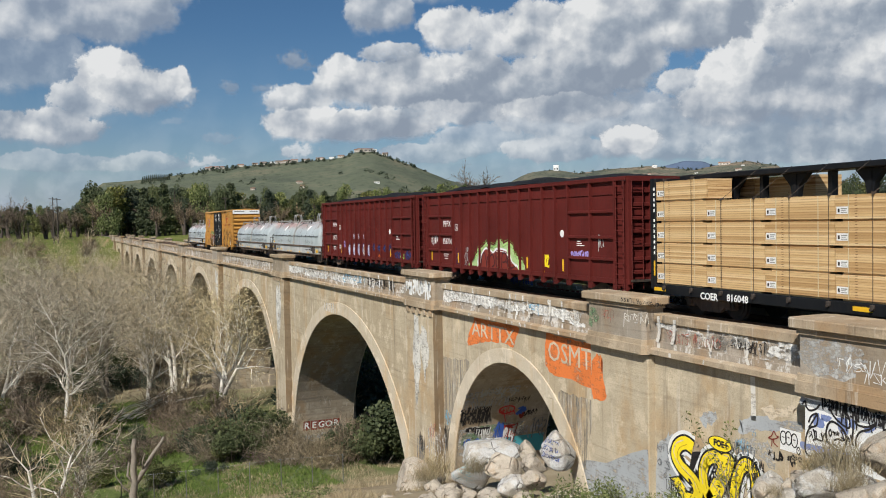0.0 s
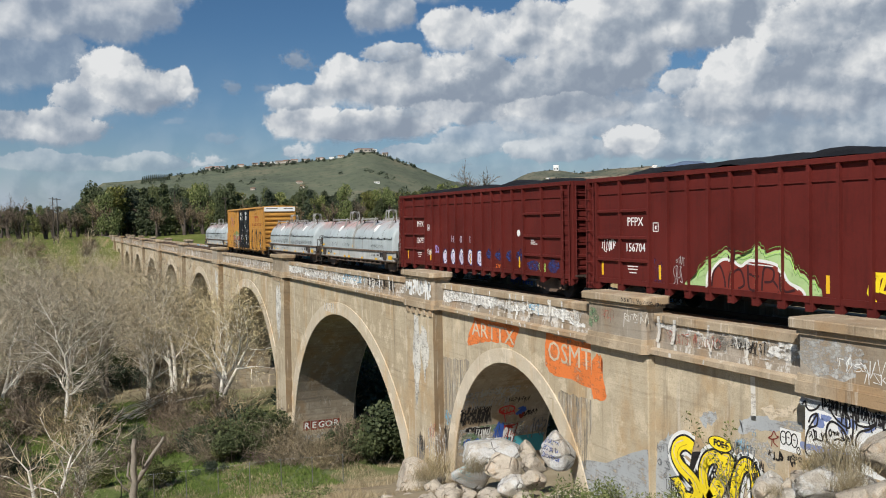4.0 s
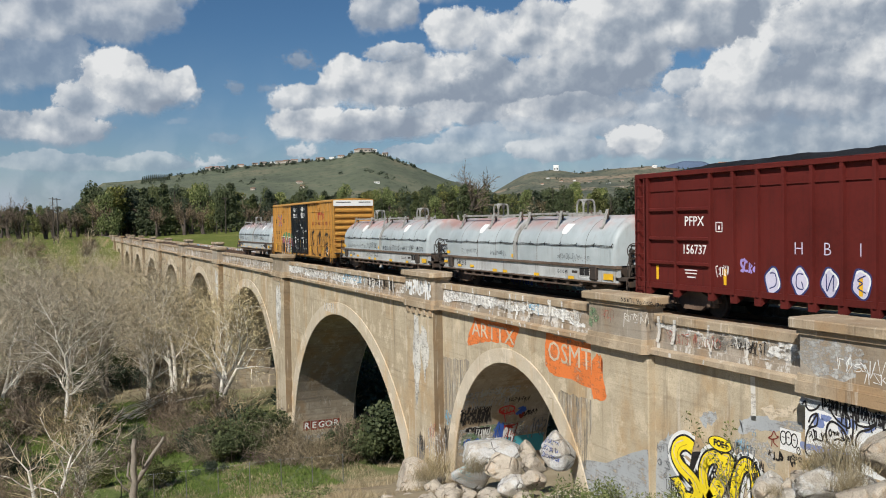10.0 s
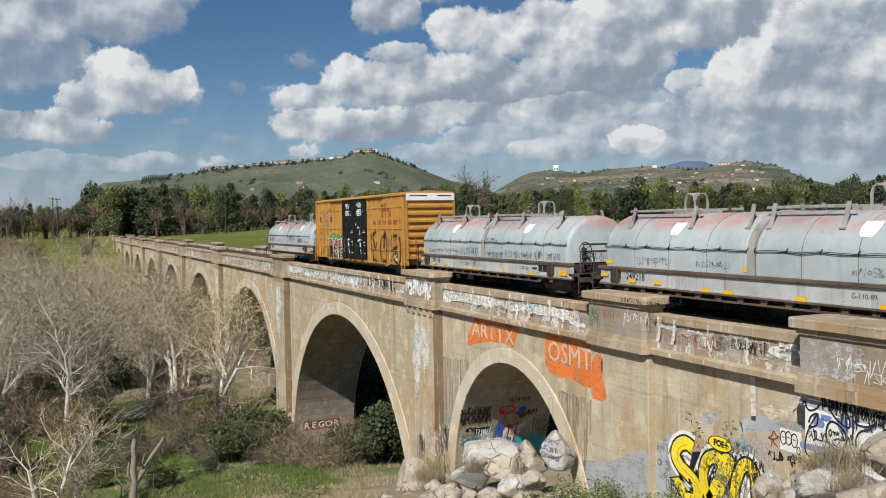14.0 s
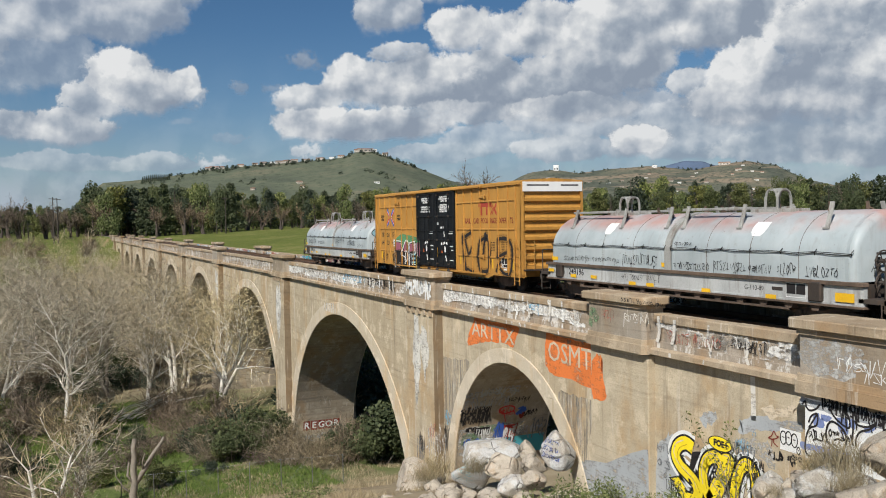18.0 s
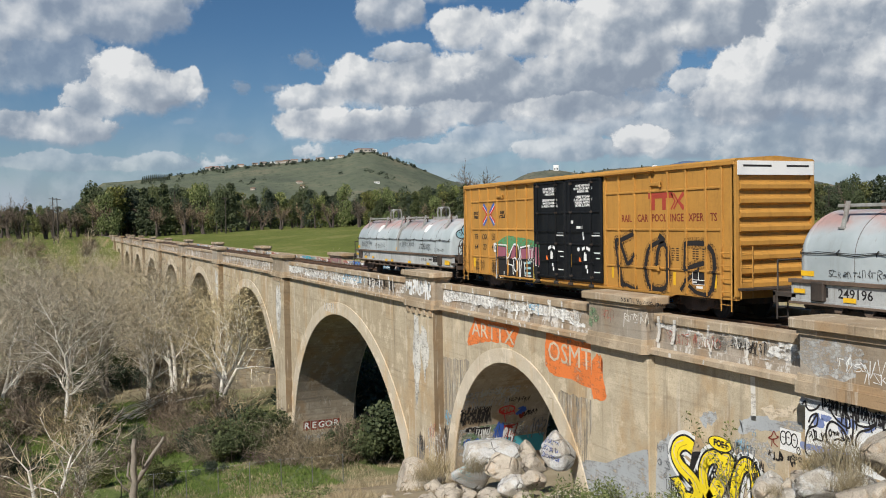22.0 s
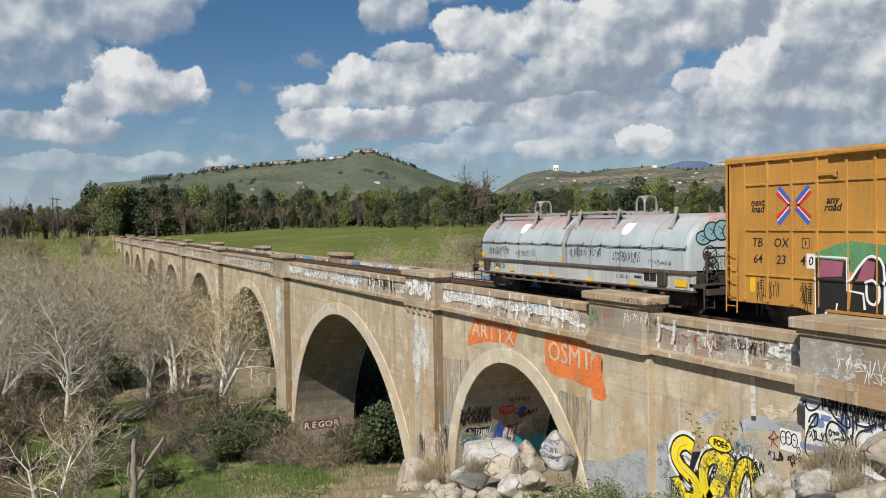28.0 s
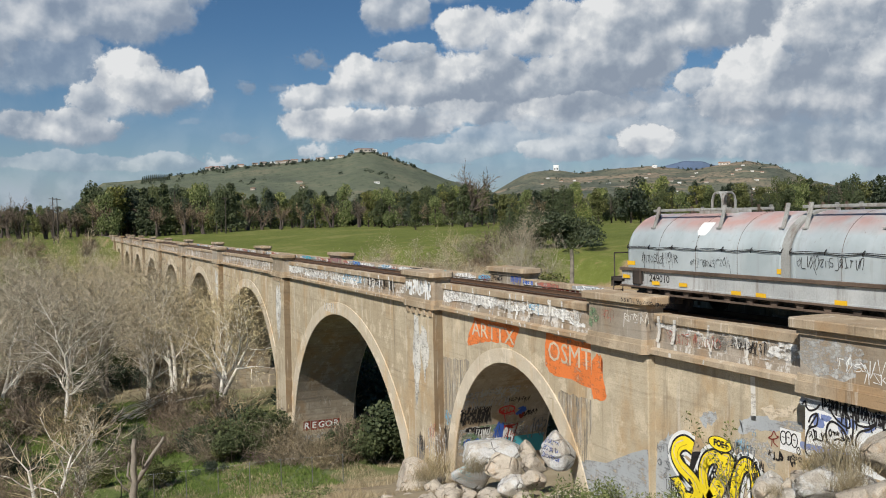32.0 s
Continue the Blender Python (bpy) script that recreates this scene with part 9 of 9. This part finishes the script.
def pole(az, r, h, arms):
    x, y = bearing(az, r)
    t = thing("utility_pole", pose(x, y, ground_z(x, y) - 0.5, 0, 0, -az), "dark wooden utility pole", "pole", "utility poles")
    t["label"] = "dark weathered wooden utility pole with crossarms" if arms else "dark weathered plain wooden pole"
    part("shaft", tube(B(), [(0, 0, 0), (0, 0, h * 0.5), (0, 0, h)], 0.2, 8, taper=0.13), POLE, t)
    for k in range(arms):
        part("crossarm", box(B(), -1.2, 1.2, -0.08, 0.08, h - 0.7 - k * 0.9, h - 0.52 - k * 0.9), POLE, t)


pole(0.07, 330, 16.5, 1)
pole(0.30, 335, 16.2, 1)
pole(-1.3, 345, 7.4, 1)
pole(10.06, 350, 14.5, 1)
pole(9.5, 352, 5.5, 0)
pole(31.0, 380, 16, 0)


def house(x, y, z, w, d, h, turn, roofed):
    t = thing("house", pose(x, y, z - 1.5, 0, 0, turn), "pale plastered house with a tiled roof on the hill" if roofed else "white flat-roofed house on the hill", "house", "hill houses")
    part("wall", box(B(), -w / 2, w / 2, -d / 2, d / 2, 0, h + 1.5), PLASTER if roofed else WHITE, t)
    if roofed:
        part("roof", normals(prism(B(), [(-d / 2 - 0.6, h + 1.5), (d / 2 + 0.6, h + 1.5), (0, h + 1.5 + d * 0.22)], "x", -w / 2 - 0.6, w / 2 + 0.6)), ROOF, t)
    else:
        part("roof", box(B(), -w / 2 - 0.4, w / 2 + 0.4, -d / 2 - 0.4, d / 2 + 0.4, h + 1.5, h + 1.9), PLASTER, t)
    for k in range(3):
        part("window", box(B(), -w * 0.36 + k * w * 0.28, -w * 0.36 + k * w * 0.28 + w * 0.15, -d / 2 - 0.06, -d / 2 + 0.02, 2.6, min(h, 2.6 + h * 0.35)), GLASS, t)


rr = random.Random(23)
CREST_HOUSES = (375, 388, 430, 455, 470, 487, 500, 512, 525, 545, 570, 590, 607, 638, 650, 664, 685)
for k, px in enumerate(CREST_HOUSES):
    for r in range(1760, 1500, -8):
        x, y = bearing(az_of(px), r)
        hit, pos, _, _ = hills_hit(x, y)
        if hit and r < 1745:
            break
    big = 2.0 if px in (388, 650) else 1.0
    house(x, y, pos.z, rr.uniform(9, 17) * big, 8, rr.uniform(2.5, 4.2) * (1.3 if big > 1 else 1), -az_of(px) + rr.uniform(-20, 20), rr.random() < 0.55)
for k in range(62):
    a = rr.uniform(5, 23) if k < 18 else rr.uniform(30, 47)
    r = rr.uniform(1290, 1480) if k < 18 else rr.uniform(2000, 2430)
    x, y = bearing(a, r)
    hit, pos, _, _ = hills_hit(x, y)
    if hit:
        house(x, y, pos.z, rr.uniform(6, 10), 7, rr.uniform(1.8, 2.6), -a + rr.uniform(-25, 25), rr.random() < 0.72)
for k in range(34):
    a, r = rr.uniform(3, 22), rr.uniform(1235, 1330)
    x, y = bearing(a, r)
    hit, pos, _, _ = hills_hit(x, y)
    if hit and pos.z > 24:
        house(x, y, pos.z, rr.uniform(8, 15), 7, rr.uniform(2.4, 3.4), -a + rr.uniform(-25, 25), rr.random() < 0.6)
for px, w in ((986, 14), (1160, 14), (1283, 30)):
    x, y = bearing(az_of(px), 2480)
    hit, pos, _, _ = hills_hit(x, y)
    house(x, y, pos.z, w, 12, 14 if px == 986 else 5, -az_of(px), px != 1160 and px != 986)
for k, px in enumerate((700, 758, 775)):
    x, y = bearing(az_of(px), 420)
    house(x, y, ground_z(x, y), 12, 8, 3.2, -az_of(px) + 15 * k, True)

# cypress row and ridge trees
vs, fs = [], []
rr = random.Random(2)
leaf_cloud(vs, fs, (0, 0, 6.5), (1.4, 1.4, 6.5), 240, 1.1, rr, 0.2)
cyp = plant("cypress", "slim dark cypress in a row on the ridge", "tree", ([Vector((0, 0, -1)), Vector((0.3, 0, -1)), Vector((0, 0.3, 3))], [(0, 1, 2)]), (vs, fs), BARK, DARK_LEAF, "cypress row")
for i in range(14):
    x, y = bearing(az_of(256 + i * 3.6), 1690)
    hit, pos, _, _ = hills_hit(x, y)
    m = pose(x, y, pos.z - 1 if hit else 80)
    if i == 0:
        cyp.matrix_basis = m
    else:
        copy_thing(cyp, m)
vs, fs = [], []
for i in range(170):
    px = rr.uniform(300, 760) if i < 120 else rr.uniform(930, 1420)
    x, y = bearing(az_of(px), (1725 if i < 120 else 2475) + rr.uniform(-12, 12))
    hit, pos, _, _ = hills_hit(x, y)
    if hit:
        s = rr.uniform(2.0, 5.0)
        leaf_cloud(vs, fs, (x, y, pos.z + s * 0.6), (s * 0.8, s * 0.8, s), 26, s * 0.55, rr, 0.2)
tagged(obj("ridge_trees", (vs, fs), DARK_LEAF), "dark trees along the crest of the hills", "woods", kind="stuff")

# palm by the river bank
x, y = bearing(32.15, 128)
gz = ground_z(x, y)
palm = thing("palm_tree", pose(x, y, EYE[2] - 128 * tan(radians(3.9))), "small fan palm with a brown trunk", "tree")
palm["label"] = "small fan palm with brown trunk and green fronds"
part("trunk", tube(B(), [(0, 0, -9), (0, 0, 0), (0.05, 0, 2.4), (0, 0.05, 4.4)], 0.34, 8, taper=0.28), BARK, palm)
for i in range(34):
    w, up = rr.uniform(0, 6.3), rr.uniform(-0.5, 1.1)
    d = Vector((cos(w) * cos(up), sin(w) * cos(up), sin(up)))
    s = d.cross(Vector((0, 0, 1))).normalized()
    c = Vector((0, 0, 4.5))
    bm = B()
    tip = c + d * 1.0
    tube(bm, [c, tip], 0.03, 4)
    for k in range(7):
        q = (k - 3) / 3
        e = tip + (d * cos(q * 1.2) + s * sin(q * 1.2)).normalized() * 0.85 + Vector((0, 0, -0.12))
        vv = [bm.verts.new(p) for p in (tip, tip.lerp(e, 0.5) + s * 0.06, e, tip.lerp(e, 0.5) - s * 0.06)]
        bm.faces.new(vv)
    part("frond", bm, LEAF, palm)

# chain-link fence across the valley floor
fence = thing("fence", pose(0, 0, 0), "grey chain-link fence on thin steel posts", "fence")
fpts = [(3.5 + i * 1.9, 58.5 - i * 0.55) for i in range(8)]
for i, (x, y) in enumerate(fpts):
    z = ground_z(x, y)
    part("post", tube(B(), [(x, y, z - 0.3), (x, y, z + 1.85)], 0.026, 6), GALV, fence)
    if i + 1 < len(fpts):
        x2, y2 = fpts[i + 1]
        z2 = ground_z(x2, y2)
        part("rail", tube(B(), [(x, y, z + 1.8), (x2, y2, z2 + 1.8)], 0.007, 5), GALV, fence)
        bm = B()
        a, b = Vector((x, y, z)), Vector((x2, y2, z2))
        L = (b - a).length
        up = Vector((0, 0, 1))
        for k in range(-12, 14):
            for s in (-1, 1):
                t0, t1 = k / 13, k / 13 + s * 1.8 / L
                lo, hi = (0.0, 1.8)
                p0, p1 = a.lerp(b, t0) + up * lo, a.lerp(b, t1) + up * hi
                if t0 < 0 or t1 > 1 or t1 < 0 or t0 > 1:
                    continue
                tube(bm, [p0, p1], 0.004, 3)
        ob = part("wire_mesh", bm, GALV, fence)
        ob["kind"] = "stuff"
# ---- what moves ----
def motions():
    times = [i * 0.5 for i in range(65)]
    for car, off in CARS:
        walk(car, [(t, pose(TRACK, gone(t) + off, RAIL)) for t in times])
    turn = [i * 0.16 for i in range(200)] + [32.0]
    for w in wheels:
        x, y, z = w.location
        walk(w, [(t, pose(x, y, z, math.degrees((gone(0) - gone(t)) / 0.46), 0, 0)) for t in turn])
    # the cloud field drifts slowly to the east
    for layer in clouds:
        walk(layer, [(0.0, pose(*EYE, 0, 0, 0.3)), (32.0, pose(*EYE, 0, 0, -0.74))])


motions()
